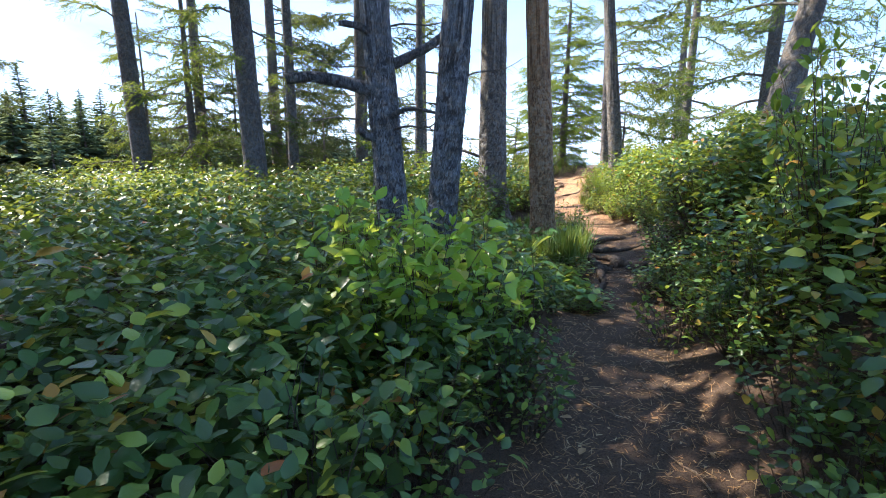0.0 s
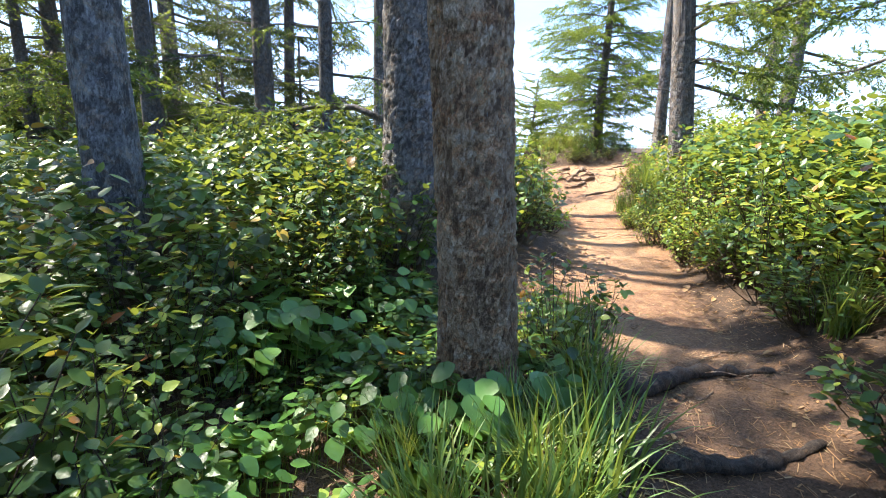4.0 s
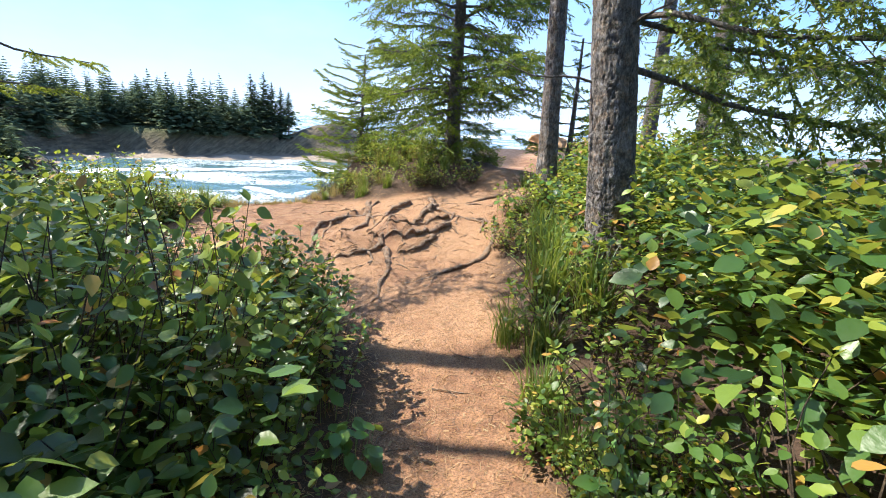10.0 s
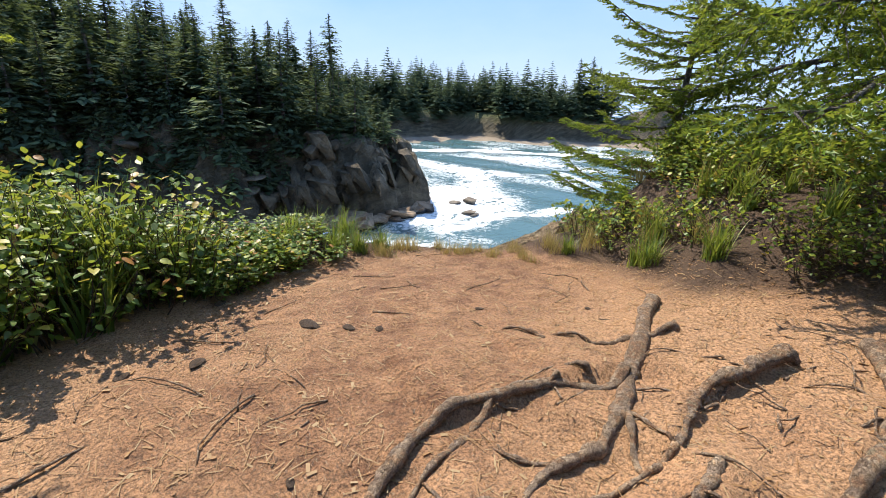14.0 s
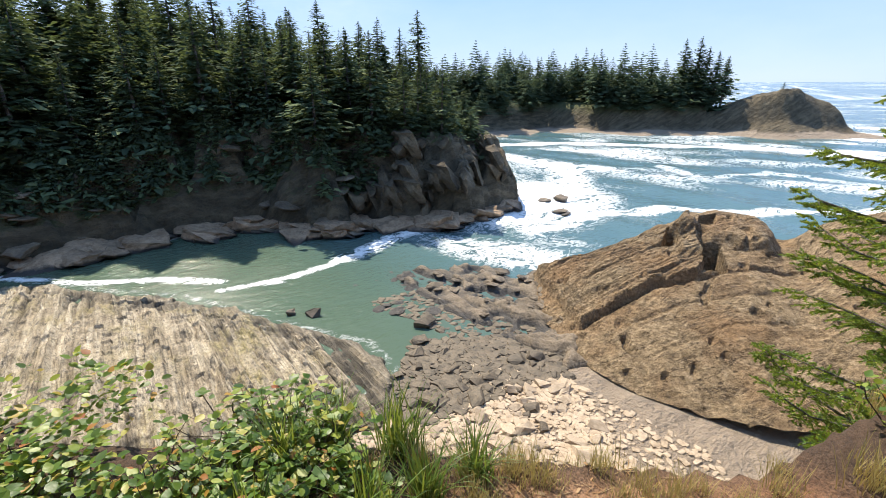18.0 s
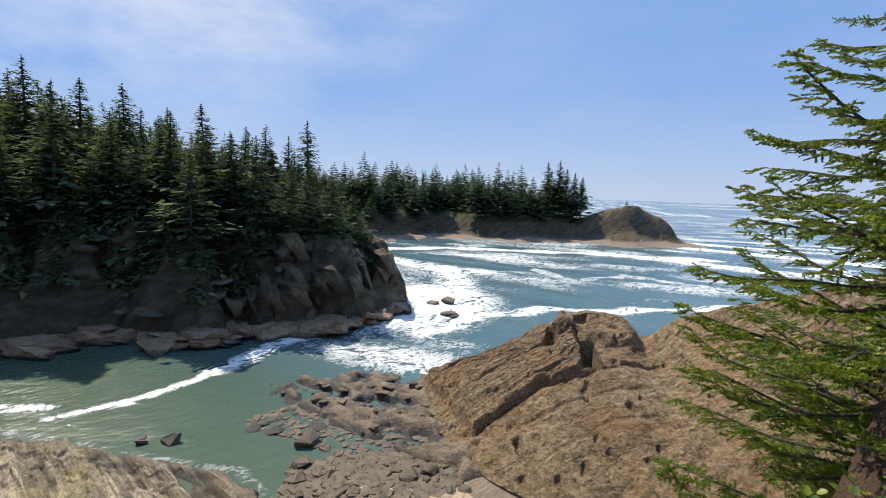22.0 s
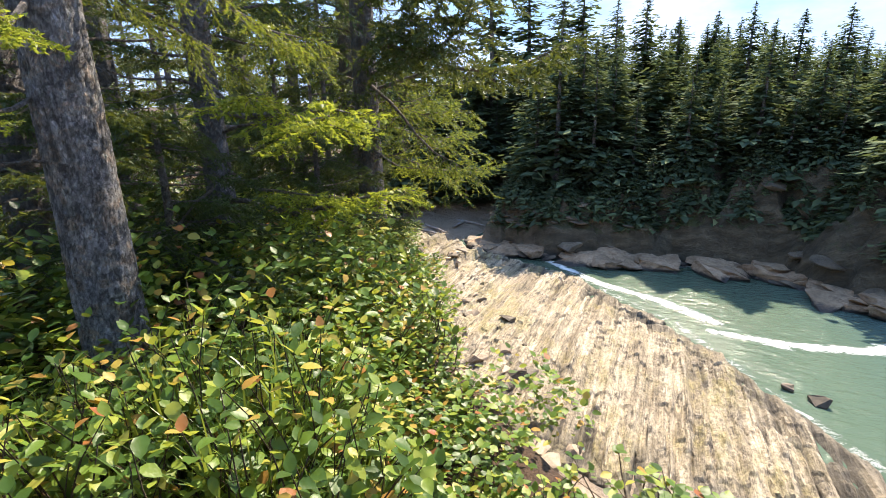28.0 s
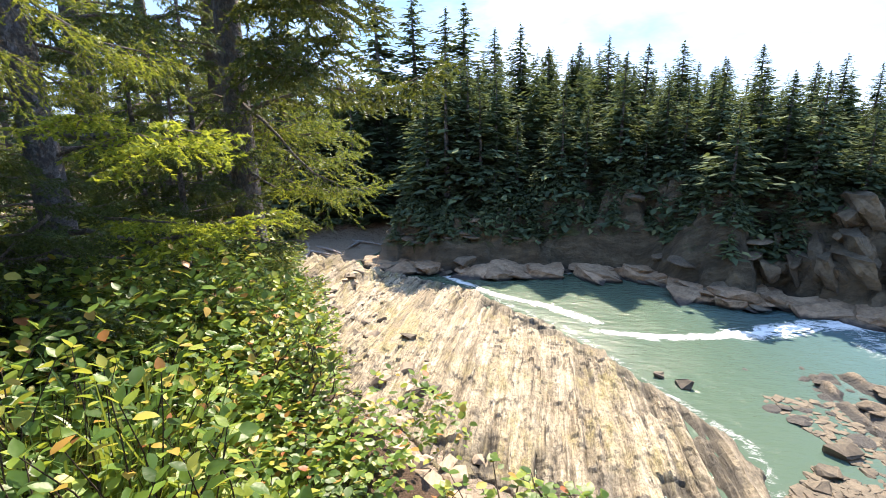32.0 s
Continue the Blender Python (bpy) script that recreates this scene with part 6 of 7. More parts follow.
# trees that stand out on the skyline of the promontory
for az, d, top in [(32.6, 84, 8.0), (35.0, 80, 5.8), (37.5, 80, 6.8), (39.5, 78, 6.2), (43.4, 82, 8.8), (46.5, 80, 8.0), (50.5, 82, 9.0), (54, 82, 9.6), (57.8, 86, 10.2), (61, 88, 10.0), (64, 90, 10.8), (67, 92, 11.8), (70, 94, 13), (73.5, 96, 14.4), (76, 98, 15), (79, 98, 15.8), (83, 98, 16.5)]:
    x, y = polar(az, d)
    zb, zt = zat(x, y), 1.8 + d * math.tan(radians(top))
    k = int(RNG.integers(0, 3))
    far_spruce(x, y, k, max(0.55, (zt - zb) / (15, 13, 16.5)[k]), "tall spruce against the sky on the promontory")
px, py = RNG.uniform(-130, -23, 6000), RNG.uniform(22, 112, 6000)
sd = depth_in(px, py, PROMONTORY)
pz = height(px, py)
spots, inland = [], []
order = np.argsort(np.where(sd < 12, 0, 1), kind="stable")
for i in order:
    x, y, s_, z = px[i], py[i], sd[i], pz[i]
    if s_ < (4.6 if x > -33 else 3.4) or s_ > 42 or any((x - a) ** 2 + (y - b) ** 2 < (3.1 if s_ < 12 else 3.8) ** 2 for a, b in spots):
        continue
    spots.append((x, y))
    az = math.degrees(math.atan2(3.75 - x, y - 17.15))
    d = math.hypot(x - 3.75, y - 17.15)
    lim = 1.8 + d * math.tan(radians(np.interp(az, [25, 30, 34, 45, 58, 70, 80, 100], [-2, 2.2, 5.0, 7.2, 9.2, 12, 15, 16])))
    k = int(RNG.integers(0, 6)) if s_ > 5 else int(RNG.choice([3, 5, 5, 1]))
    hk = (15, 13, 16.5, 11, 14, 8)[k]
    sc = float(np.clip((lim - z) / hk * RNG.uniform(0.55, 1.0), 0.25, 1.3)) if s_ > 5 else RNG.uniform(0.45, 0.9)
    if len(spots) < 200:
        far_spruce(x, y, k, sc, z=z)
    else:
        inland.append((x, y, z, k, sc))
    if len(spots) > 480:
        break
wood_p = Soup()
cr = [(np.array([v.co[:] for v in c.vertices]), np.array([list(p.vertices) for p in c.polygons])) for t, c in FARS]
for x, y, z, k, sc in inland:
    v, f = cr[k]
    a = RNG.uniform(0, 6.28)
    R = np.array([[np.cos(a), -np.sin(a), 0], [np.sin(a), np.cos(a), 0], [0, 0, 1]])
    pick = f[RNG.random(len(f)) < 0.6]
    idx, inv = np.unique(pick, return_inverse=True)
    wood_p.add(v[idx] * sc * [1.5, 1.5, 1] @ R.T + [x, y, z - 0.2], inv.reshape(-1, 4))
tagged(new("promontory_wood", wood_p.mesh("promontory_wood", M_NEEDLE_FAR, False)), "dense dark spruce wood behind the cliff trees", "wood", kind="stuff")
# scrub that covers the slopes below the trees
scrub = Soup()
bushes = [far_tree_soup(260 + k, 2.4, 1.9, 3, 0.0, 7, 0.6)[0] for k in range(3)]
bushes = [(np.concatenate(q.v), np.concatenate(q.f)) for q in bushes]
bx, by = RNG.uniform(-75, -24, 9000), RNG.uniform(22, 92, 9000)
bd = depth_in(bx, by, PROMONTORY)
ok = (bd > np.where(bx > -33, 4.8, 1.2)) & (bd < 14) & (RNG.random(9000) < np.where(bx > -33, 0.3, 0.6))
bz = height(bx[ok], by[ok])
for x, y, z in list(zip(bx[ok], by[ok], bz))[:1500]:
    v, f = bushes[RNG.integers(3)]
    a, sc = RNG.uniform(0, 6.28), RNG.uniform(0.5, 1.15)
    R = np.array([[np.cos(a), -np.sin(a), 0], [np.sin(a), np.cos(a), 0], [0, 0, 1]])
    scrub.add(v * sc @ R.T + [x, y, z - 0.3], f)
tagged(new("promontory_scrub", scrub.mesh("promontory_scrub", M_NEEDLE_FAR, False)), "dark shrubs covering the slope under the trees", "scrub", kind="stuff")
for k in range(200):
    x, y = RNG.uniform(-125, -78), RNG.uniform(-30, 32)
    vd = float(depth_in(np.array([x]), np.array([y]), VALLEY)[0])
    if vd > 2:
        kk = int(RNG.integers(0, 6))
        far_spruce(x, y, kk, RNG.uniform(1.0, 1.7), "dark spruce at the head of the cove")

# woods of the far headland
wood_h = Soup()
protos = [far_tree_soup(300 + k, h, r, 4, b, 20, 0.75)[0] for k, (h, r, b) in enumerate([(12, 3.3, 0.08), (10, 3.2, 0.05), (13.5, 2.9, 0.2), (8, 3.2, 0.03)])]
protos = [(np.concatenate(s.v), np.concatenate(s.f)) for s in protos]
hx, hy = RNG.uniform(-190, 2, 6000), RNG.uniform(140, 270, 6000)
sd = depth_in(hx, hy, HEADLAND)
hz = height(hx, hy)
n = 0
for x, y, s_, z in zip(hx, hy, sd, hz):
    if s_ < 3 or s_ > 38 or RNG.random() < 0.35:
        continue
    v, f = protos[RNG.integers(4)]
    a, s = RNG.uniform(0, 6.28), RNG.uniform(0.7, 1.5)
    R = np.array([[np.cos(a), -np.sin(a), 0], [np.sin(a), np.cos(a), 0], [0, 0, 1]])
    wood_h.add(v * s * [1.35, 1.35, 1] @ R.T + [x, y, z - 0.3], f)
    n += 1
    if n > 520:
        break
# haze over this wood comes from the lightened needle colour
tagged(new("headland_wood", wood_h.mesh("headland_wood", M_NEEDLE_HAZE, False)), "spruce wood along the far headland, needles lightened for haze", "wood", kind="stuff")
for az, d, top in [(3.2, 196, 3.9), (2.4, 197, 3.6), (1.4, 198, 3.0), (4.4, 196, 3.6), (0.6, 199, 2.2), (-4.4, 208, 0.3)]:
    x, y = polar(az, d)
    z0 = zat(x, y)
    far_spruce(x, y, 4 if az > 0 else 3, max(0.25, (1.8 + d * math.tan(radians(top)) - z0) / 14), "thin windswept spruce on the headland point", z0)

# ---- shrubs, grasses and ground plants ----
def leaf_shape(L, W, fold, curl, rng):
    """A folded oval leaf along +x, as twelve triangles."""
    v = np.array([[0, 0, 0], [0.14, -0.32, fold], [0.16, 0, 0], [0.14, 0.32, fold], [0.42, -0.5, fold], [0.44, 0, 0.0], [0.42, 0.5, fold], [0.76, -0.31, fold * 0.7], [0.76, 0, 0], [0.76, 0.31, fold * 0.7], [1, 0, 0]], float)
    v = v * [L, W, W]
    v[:, 2] += -curl * L * (v[:, 0] / L) ** 2
    return v


LEAF_F = np.array([[0, 1, 2], [0, 2, 3], [1, 4, 2], [2, 4, 5], [2, 5, 3], [3, 5, 6], [4, 7, 5], [5, 7, 8], [5, 8, 6], [6, 8, 9], [7, 10, 8], [8, 10, 9]])


def place_leaf(soup, v, p, yaw, pitch, roll):
    cy, sy, cp, sp, cr, sr = math.cos(yaw), math.sin(yaw), math.cos(pitch), math.sin(pitch), math.cos(roll), math.sin(roll)
    Rz = np.array([[cy, -sy, 0], [sy, cy, 0], [0, 0, 1]])
    Ry = np.array([[cp, 0, sp], [0, 1, 0], [-sp, 0, cp]])
    Rx = np.array([[1, 0, 0], [0, cr, -sr], [0, sr, cr]])
    soup.add(v @ (Rz @ Ry @ Rx).T + p, LEAF_F)


def shrub_meshes(seed, height_, radius, stems, leaf_mat, leaf_len=(0.05, 0.095), dens=1.0, bare_low=0.3):
    """Stems and leaves of a salal shrub: arching stems, each with leaves alternating along it."""
    rng = np.random.default_rng(seed)
    wood, leaf = Soup(), Soup()
    for k in range(stems):
        a = rng.uniform(0, 6.283)
        out = radius * math.sqrt(rng.random()) * 1.05
        h = height_ * rng.uniform(0.62, 1.08) * (1 - 0.3 * (out / radius) ** 2)
        p0 = np.array([math.cos(a), math.sin(a), 0]) * out * 0.35 + [0, 0, -0.12]
        p3 = np.array([math.cos(a) * out, math.sin(a) * out, h])
        mid = (p0 + p3) / 2 + np.array([rng.normal(0, 0.08), rng.normal(0, 0.08), 0.1 * h])
        c = spline([p0, mid, p3], 9)
        wood.add(*tube(c[::2], np.linspace(0.006, 0.002, 5), 3, cap=False))
        n = int(13 * dens * rng.uniform(0.7, 1.25))
        for j in range(n):
            t = bare_low + (1 - bare_low) * (j + rng.random() * 0.6) / n
            i = min(int(t * 8), 7)
            w = t * 8 - i
            p = c[i] * (1 - w) + c[i + 1] * w
            yaw = a + rng.uniform(-1.9, 1.9) + (math.pi if rng.random() < 0.22 else 0)
            L = rng.uniform(*leaf_len) * (0.75 + 0.35 * t)
            off = np.array([math.cos(yaw), math.sin(yaw), rng.uniform(-0.2, 0.5)]) * rng.uniform(0.01, 0.06)
            place_leaf(leaf, leaf_shape(L, L * rng.uniform(0.55, 0.75), rng.uniform(0.02, 0.16), rng.uniform(0.0, 0.35), rng), p + off, yaw, rng.uniform(-0.75, 0.65), rng.normal(0, 0.4))
        for j in range(2):
            place_leaf(leaf, leaf_shape(0.06, 0.038, 0.12, 0.05, rng), c[-1], rng.uniform(0, 6.28), rng.uniform(-1.2, -0.5), 0)
    # bare crossing twigs low in the shrub
    for k in range(9):
        a, r = rng.uniform(0, 6.283), rng.uniform(0.2, 0.95) * radius
        p0 = np.array([math.cos(a) * r * 0.4, math.sin(a) * r * 0.4, -0.05])
        p1 = np.array([math.cos(a + rng.normal(0, 0.9)) * r * 1.1, math.sin(a + rng.normal(0, 0.9)) * r * 1.1, height_ * rng.uniform(0.25, 0.75)])
        wood.add(*tube(spline([p0, (p0 + p1) / 2 + rng.normal(0, 0.09, 3), p1], 5), np.linspace(0.005, 0.0018, 5), 3, cap=False))
    return wood.mesh("stems", M_STEM), leaf.mesh("leaves", leaf_mat)


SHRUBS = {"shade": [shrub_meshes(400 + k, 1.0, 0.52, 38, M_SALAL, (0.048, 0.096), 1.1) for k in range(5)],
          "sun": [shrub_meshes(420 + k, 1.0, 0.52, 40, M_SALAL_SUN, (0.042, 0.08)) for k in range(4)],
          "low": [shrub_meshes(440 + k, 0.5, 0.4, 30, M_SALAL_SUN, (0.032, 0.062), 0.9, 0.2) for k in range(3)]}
SHRUBS["fresh"] = [shrub_meshes(450 + k, 0.95, 0.42, 13, M_FRESH, (0.09, 0.15), 0.75, 0.35) for k in range(2)]
SHRUB_LABEL = {"fresh": "salal shrub with large fresh light-green leaves beside the trail", "shade": "dense dark-green salal shrub with glossy oval leaves", "sun": "sunlit salal shrub with yellow-green and reddish leaves", "low": "low salal shrub with glossy light-green leaves"}


tuft_spots = []


# the line that feet have kept clear
TREAD = [(0.9, 1.6), (1.2, 2.2), (1.4, 2.7), (1.7, 3.2), (2.0, 3.7), (2.2, 4.3), (2.8, 6.7), (2.5, 7.2), (2.4, 7.9), (2.5, 8.4), (2.7, 8.9), (2.9, 9.1), (3.1, 9.3), (3.3, 9.4), (3.6, 9.6), (3.8, 10.0), (4.0, 10.3), (4.2, 10.8), (4.4, 11.3), (4.6, 11.8), (4.8, 12.4), (4.9, 12.9), (5.1, 13.5), (5.1, 14.0), (5.1, 14.5), (4.9, 15.0), (4.7, 15.4), (4.4, 15.6), (4.2, 15.9), (4.0, 16.8), (3.8, 17.1), (3.6, 17.4)]


def shrub(kind, x, y, s, sz=None, z=None):
    if float(line_dist(np.array([x]), np.array([y]), TREAD)[0]) < 0.36 + 0.2 * s:
        return
    w, l = SHRUBS[kind][RNG.integers(len(SHRUBS[kind]))]
    root = tagged(new("salal_shrub", w), SHRUB_LABEL[kind], "shrub", "salal shrubs")
    child("leaves", l, root)
    root.matrix_world = Matrix.LocRotScale((x, y, (zat(x, y) if z is None else z)), Euler((RNG.uniform(-0.1, 0.1), RNG.uniform(-0.1, 0.1), RNG.uniform(0, 6.28))), (s, s, sz or s))


TRUNKS = [(1.22, 5.85), (0.8, 6.5), (0.64, 9.3), (2.52, 10.0), (2.99, 8.15), (6.85, 14.05), (7.35, 16.3), (1.55, 15.8)]
gx, gy = np.meshgrid(np.arange(-11, 10.5, 0.5), np.arange(-1.5, 21, 0.5))
gx = (gx + RNG.uniform(-0.2, 0.2, gx.shape)).ravel()
gy = (gy + RNG.uniform(-0.2, 0.2, gy.shape)).ravel()
BRINK = [(3.6, 17.3), (-0.5, 17.1), (-2, 21), (4.6, 21), (4.2, 18)]
open_brink = inside(gx, gy, BRINK)
gx, gy = gx[~open_brink], gy[~open_brink]
gb, ge, gz = bare(gx, gy), depth_in(gx, gy, EDGE_AREA), height(gx, gy)
thicket, made = [], 0
for x, y, b, e, z in sorted(zip(gx, gy, gb, ge, gz), key=lambda q: q[2]):
    if b < 0.17 or e < 0.2 or (b > 2.6 and RNG.random() < 0.35) or b > 9:
        continue
    if any((x - a) ** 2 + (y - c) ** 2 < 0.32**2 for a, c in TRUNKS) or (0.0 < x < 3.6 and y > 17.05):
        continue
    if math.hypot(x - 2.8, y - 7.4) < 0.75 or math.hypot(x - 3.2, y - 7.0) < 0.7 or (x < 1.4 and 11 < y < 17 and b > 1.6 and RNG.random() < 0.45):
        continue
    if float(line_dist(np.array(x), np.array(y), BYPASS)) < 0.62:
        continue
    right = x > 2.0 + 0.45 * y - 0.012 * y * y
    tall = 0.46 + 0.46 * float(smooth(0.17, 0.9, b)) + 0.3 * float(fbm(np.array(x * 0.8), np.array(y * 0.8), 2, 91))
    if right and y < 12.5:
        tall *= 1.22
    if x > 5.2 and 12.4 < y < 16.6 and b < 1.2:
        tall = 0.42
    elif math.hypot(x - 6.7, y - 19.0) < 1.9 or (y > 17.0 and x > 2.2):
        tall = 0.3
    elif y > 15.4 and x < 3.2:
        tall = 0.42 if x > 0.2 else 0.6
    # sunny spots take the brighter leaf copy, shaded spots the darker one
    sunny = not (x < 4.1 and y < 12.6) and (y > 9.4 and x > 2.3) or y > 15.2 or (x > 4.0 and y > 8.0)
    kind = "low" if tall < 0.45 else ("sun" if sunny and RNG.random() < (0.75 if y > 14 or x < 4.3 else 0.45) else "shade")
    s = tall * (2.0 if kind == "low" else 1.0) * RNG.uniform(0.9, 1.1)
    if made < 120 and (b < 1.2 or (y > 15 and b < 2.6)):
        made += 1
        shrub(kind, x, y, float(max(s, 0.6) * 1.08), float(s * RNG.uniform(0.88, 1.1)), z - 0.03)
    else:
        thicket.append((x, y, z - 0.03, float(s)))
for x, y, sz in [(3.75, 4.3, 1.75), (4.1, 4.9, 1.6), (3.35, 3.4, 1.5), (3.55, 12.9, 1.35), (3.3, 12.4, 1.25)]:
    shrub("sun", x, y, 0.95, sz)
for k in range(60):
    x, y = RNG.uniform(-0.6, 2.7), RNG.uniform(15.2, 17.9)
    xy = (np.array([x]), np.array([y]))
    if float(bare(*xy)[0]) > 0.15 and not bool(inside(*xy, BRINK)[0]) and float(depth_in(*xy, EDGE_AREA)[0]) > 0.1:
        shrub("low", x, y, RNG.uniform(0.75, 1.05), RNG.uniform(0.6, 0.95))
for k in range(22):
    az, d = radians(RNG.uniform(74, 108)), RNG.uniform(0.85, 1.3)
    x, y = 3.65 - d * math.sin(az), 17.4 + d * math.cos(az)
    if float(bare(np.array([x]), np.array([y]))[0]) > -0.2:
        shrub("low", x, y, RNG.uniform(0.5, 0.8), RNG.uniform(0.3, 0.45))
for x, y, s in [(0.60, 5.47, 0.92), (0.45, 4.72, 0.92), (1.14, 4.67, 0.92), (0.81, 4.18, 0.92), (1.05, 4.24, 0.92), (1.48, 4.65, 0.92), (0.59, 4.7, 0.95), (0.87, 4.41, 0.8)]:
    shrub("fresh", x, y, s, s * 1.32)
for x, y, s in [(2.51, 16.34, 0.72), (2.57, 16.88, 0.75), (2.39, 16.01, 0.60), (2.29, 16.74, 0.78), (2.02, 16.32, 0.75)]:
    shrub("sun", x, y, 0.8, s)
    tuft_spots.append((x + 0.1, y + 0.1, 1.1))
for x, y, s in [(6.02, 19.93, 0.75), (6.22, 19.83, 0.75), (5.87, 20.20, 0.75), (6.47, 19.77, 0.75)]:
    shrub("low", x, y, 0.8, s)
for x, y, s in [(4.1, 14.2, 0.8), (3.85, 14.4, 0.8), (4.2, 13.85, 0.75), (4.25, 14.35, 0.55), (3.65, 14.05, 0.9)]:
    shrub("shade", x, y, 0.7, s)
for k in range(26):
    t = RNG.random()
    x, y = 5.2 + 0.25 * t + RNG.normal(0, 0.12), 10.4 + 2.4 * t + RNG.normal(0, 0.1)
    shrub("low", x, y, RNG.uniform(0.45, 0.8), RNG.uniform(0.4, 0.75))
# low growth along the brink
low = 0
while low < 45:
    x, y = RNG.uniform(-2.2, 2.9), RNG.uniform(16.3, 18.3)
    xy = (np.array([x]), np.array([y]))
    if float(bare(*xy)[0]) > 0.05 and -0.25 < float(depth_in(*xy, EDGE_AREA)[0]) < 0.9 and (y < 17.35 or math.hypot(x - 3.65, y - 17.4) < 1.3):
        shrub("low", x, y, RNG.uniform(0.6, 0.95), RNG.uniform(0.26, 0.38))
        low += 1
mass, mass_sun = Soup(), Soup()
sv_ = [(np.array([v.co[:] for v in l.vertices]), np.array([list(p.vertices) for p in l.polygons])) for w, l in SHRUBS["sun"]]
lv = [(np.array([v.co[:] for v in l.vertices]), np.array([list(p.vertices) for p in l.polygons])) for w, l in SHRUBS["shade"]]
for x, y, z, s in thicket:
    # open ground gets the leaf copy with sunlight in its colour
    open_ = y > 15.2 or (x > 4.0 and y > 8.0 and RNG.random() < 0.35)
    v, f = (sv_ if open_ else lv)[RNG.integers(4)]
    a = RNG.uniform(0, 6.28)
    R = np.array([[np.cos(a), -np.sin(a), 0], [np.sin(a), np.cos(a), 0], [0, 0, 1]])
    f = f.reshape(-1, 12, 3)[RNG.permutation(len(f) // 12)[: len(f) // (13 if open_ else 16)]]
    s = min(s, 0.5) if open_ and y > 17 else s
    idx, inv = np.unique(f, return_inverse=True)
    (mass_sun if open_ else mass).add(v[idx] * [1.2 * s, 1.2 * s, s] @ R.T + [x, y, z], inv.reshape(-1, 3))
brim = Soup()
lw = [(np.array([v.co[:] for v in l.vertices]), np.array([list(p.vertices) for p in l.polygons])) for w, l in SHRUBS["low"]]
bx, by = RNG.uniform(-3.2, 3.0, 900), RNG.uniform(15.9, 18.3, 900)
be, bb = depth_in(bx, by, EDGE_AREA), bare(bx, by)
baz = np.degrees(np.arctan2(3.65 - bx, by - 17.4))
ok = (be > -0.5) & (be < 1.1) & (bb > 0.03) & (baz > 82)
for x, y, z in list(zip(bx[ok], by[ok], height(bx[ok], by[ok])))[:170]:
    v, f = lw[RNG.integers(len(lw))]
    a, s = RNG.uniform(0, 6.28), RNG.uniform(0.6, 0.9)
    R = np.array([[np.cos(a), -np.sin(a), 0], [np.sin(a), np.cos(a), 0], [0, 0, 1]])
    brim.add(v * [s, s, s * RNG.uniform(0.4, 0.6)] @ R.T + [x, y, z], f)
tagged(new("brink_growth", brim.mesh("brink_growth", M_SALAL_SUN)), "low yellow-green salal matting the edge of the cliff", "ground cover", kind="stuff")
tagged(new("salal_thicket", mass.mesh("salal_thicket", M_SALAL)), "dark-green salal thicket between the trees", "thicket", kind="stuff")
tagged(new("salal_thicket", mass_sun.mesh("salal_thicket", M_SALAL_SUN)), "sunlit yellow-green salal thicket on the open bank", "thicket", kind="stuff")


def blade_tuft(seed, n, length, spread, mat_, width=0.007, stiff=0.5):
    rng = np.random.default_rng(seed)
    sp = Soup()
    m = 6
    t = np.linspace(0, 1, m)
    for k in range(n):
        a = rng.uniform(0, 6.283)
        L = length * rng.uniform(0.55, 1.1)
        lean = rng.uniform(0.15, 1.0) * spread
        base = np.array([rng.normal(0, 0.05), rng.normal(0, 0.05), -0.02]) * [spread + 0.5, spread + 0.5, 1]
        r = L * lean * t**1.5
        z = L * (t * (1 - 0.25 * lean) - (1 - stiff) * lean * 0.75 * t**2.6)
        c = base + np.stack([np.cos(a) * r, np.sin(a) * r, z], -1)
        s = np.array([-math.sin(a), math.cos(a), 0]) * width * rng.uniform(0.6, 1.2)
        w = (1 - t**2)[:, None] * s
        v = np.concatenate([c - w, c + w])
        i = np.arange(m - 1)
        sp.add(v, np.stack([i, i + 1, i + 1 + m, i + m], -1))
    return sp.mesh("grass_tuft", mat_)


TUFTS = [blade_tuft(500 + k, 110, 0.6, 0.75, M_GRASS) for k in range(3)] + [blade_tuft(510 + k, 70, 0.5, 0.55, M_GRASS, 0.009, 0.7) for k in range(2)]
DRY = [blade_tuft(520 + k, 90, 0.3, 0.6, M_DRYGRASS, 0.003, 0.7) for k in range(2)]


def tuft(x, y, s, dry=False, label=""):
    pool = DRY if dry else TUFTS
    ob = new("grass_tuft", pool[RNG.integers(len(pool))])
    ob.matrix_world = Matrix.LocRotScale((x, y, zat(x, y) - 0.01), Euler((0, 0, RNG.uniform(0, 6.28))), (s, s, s * RNG.uniform(0.9, 1.15)))
    return tagged(ob, label or ("dry golden grass tuft on the brink" if dry else "arching green grass tuft beside the trail"), "grass", "grass tufts")


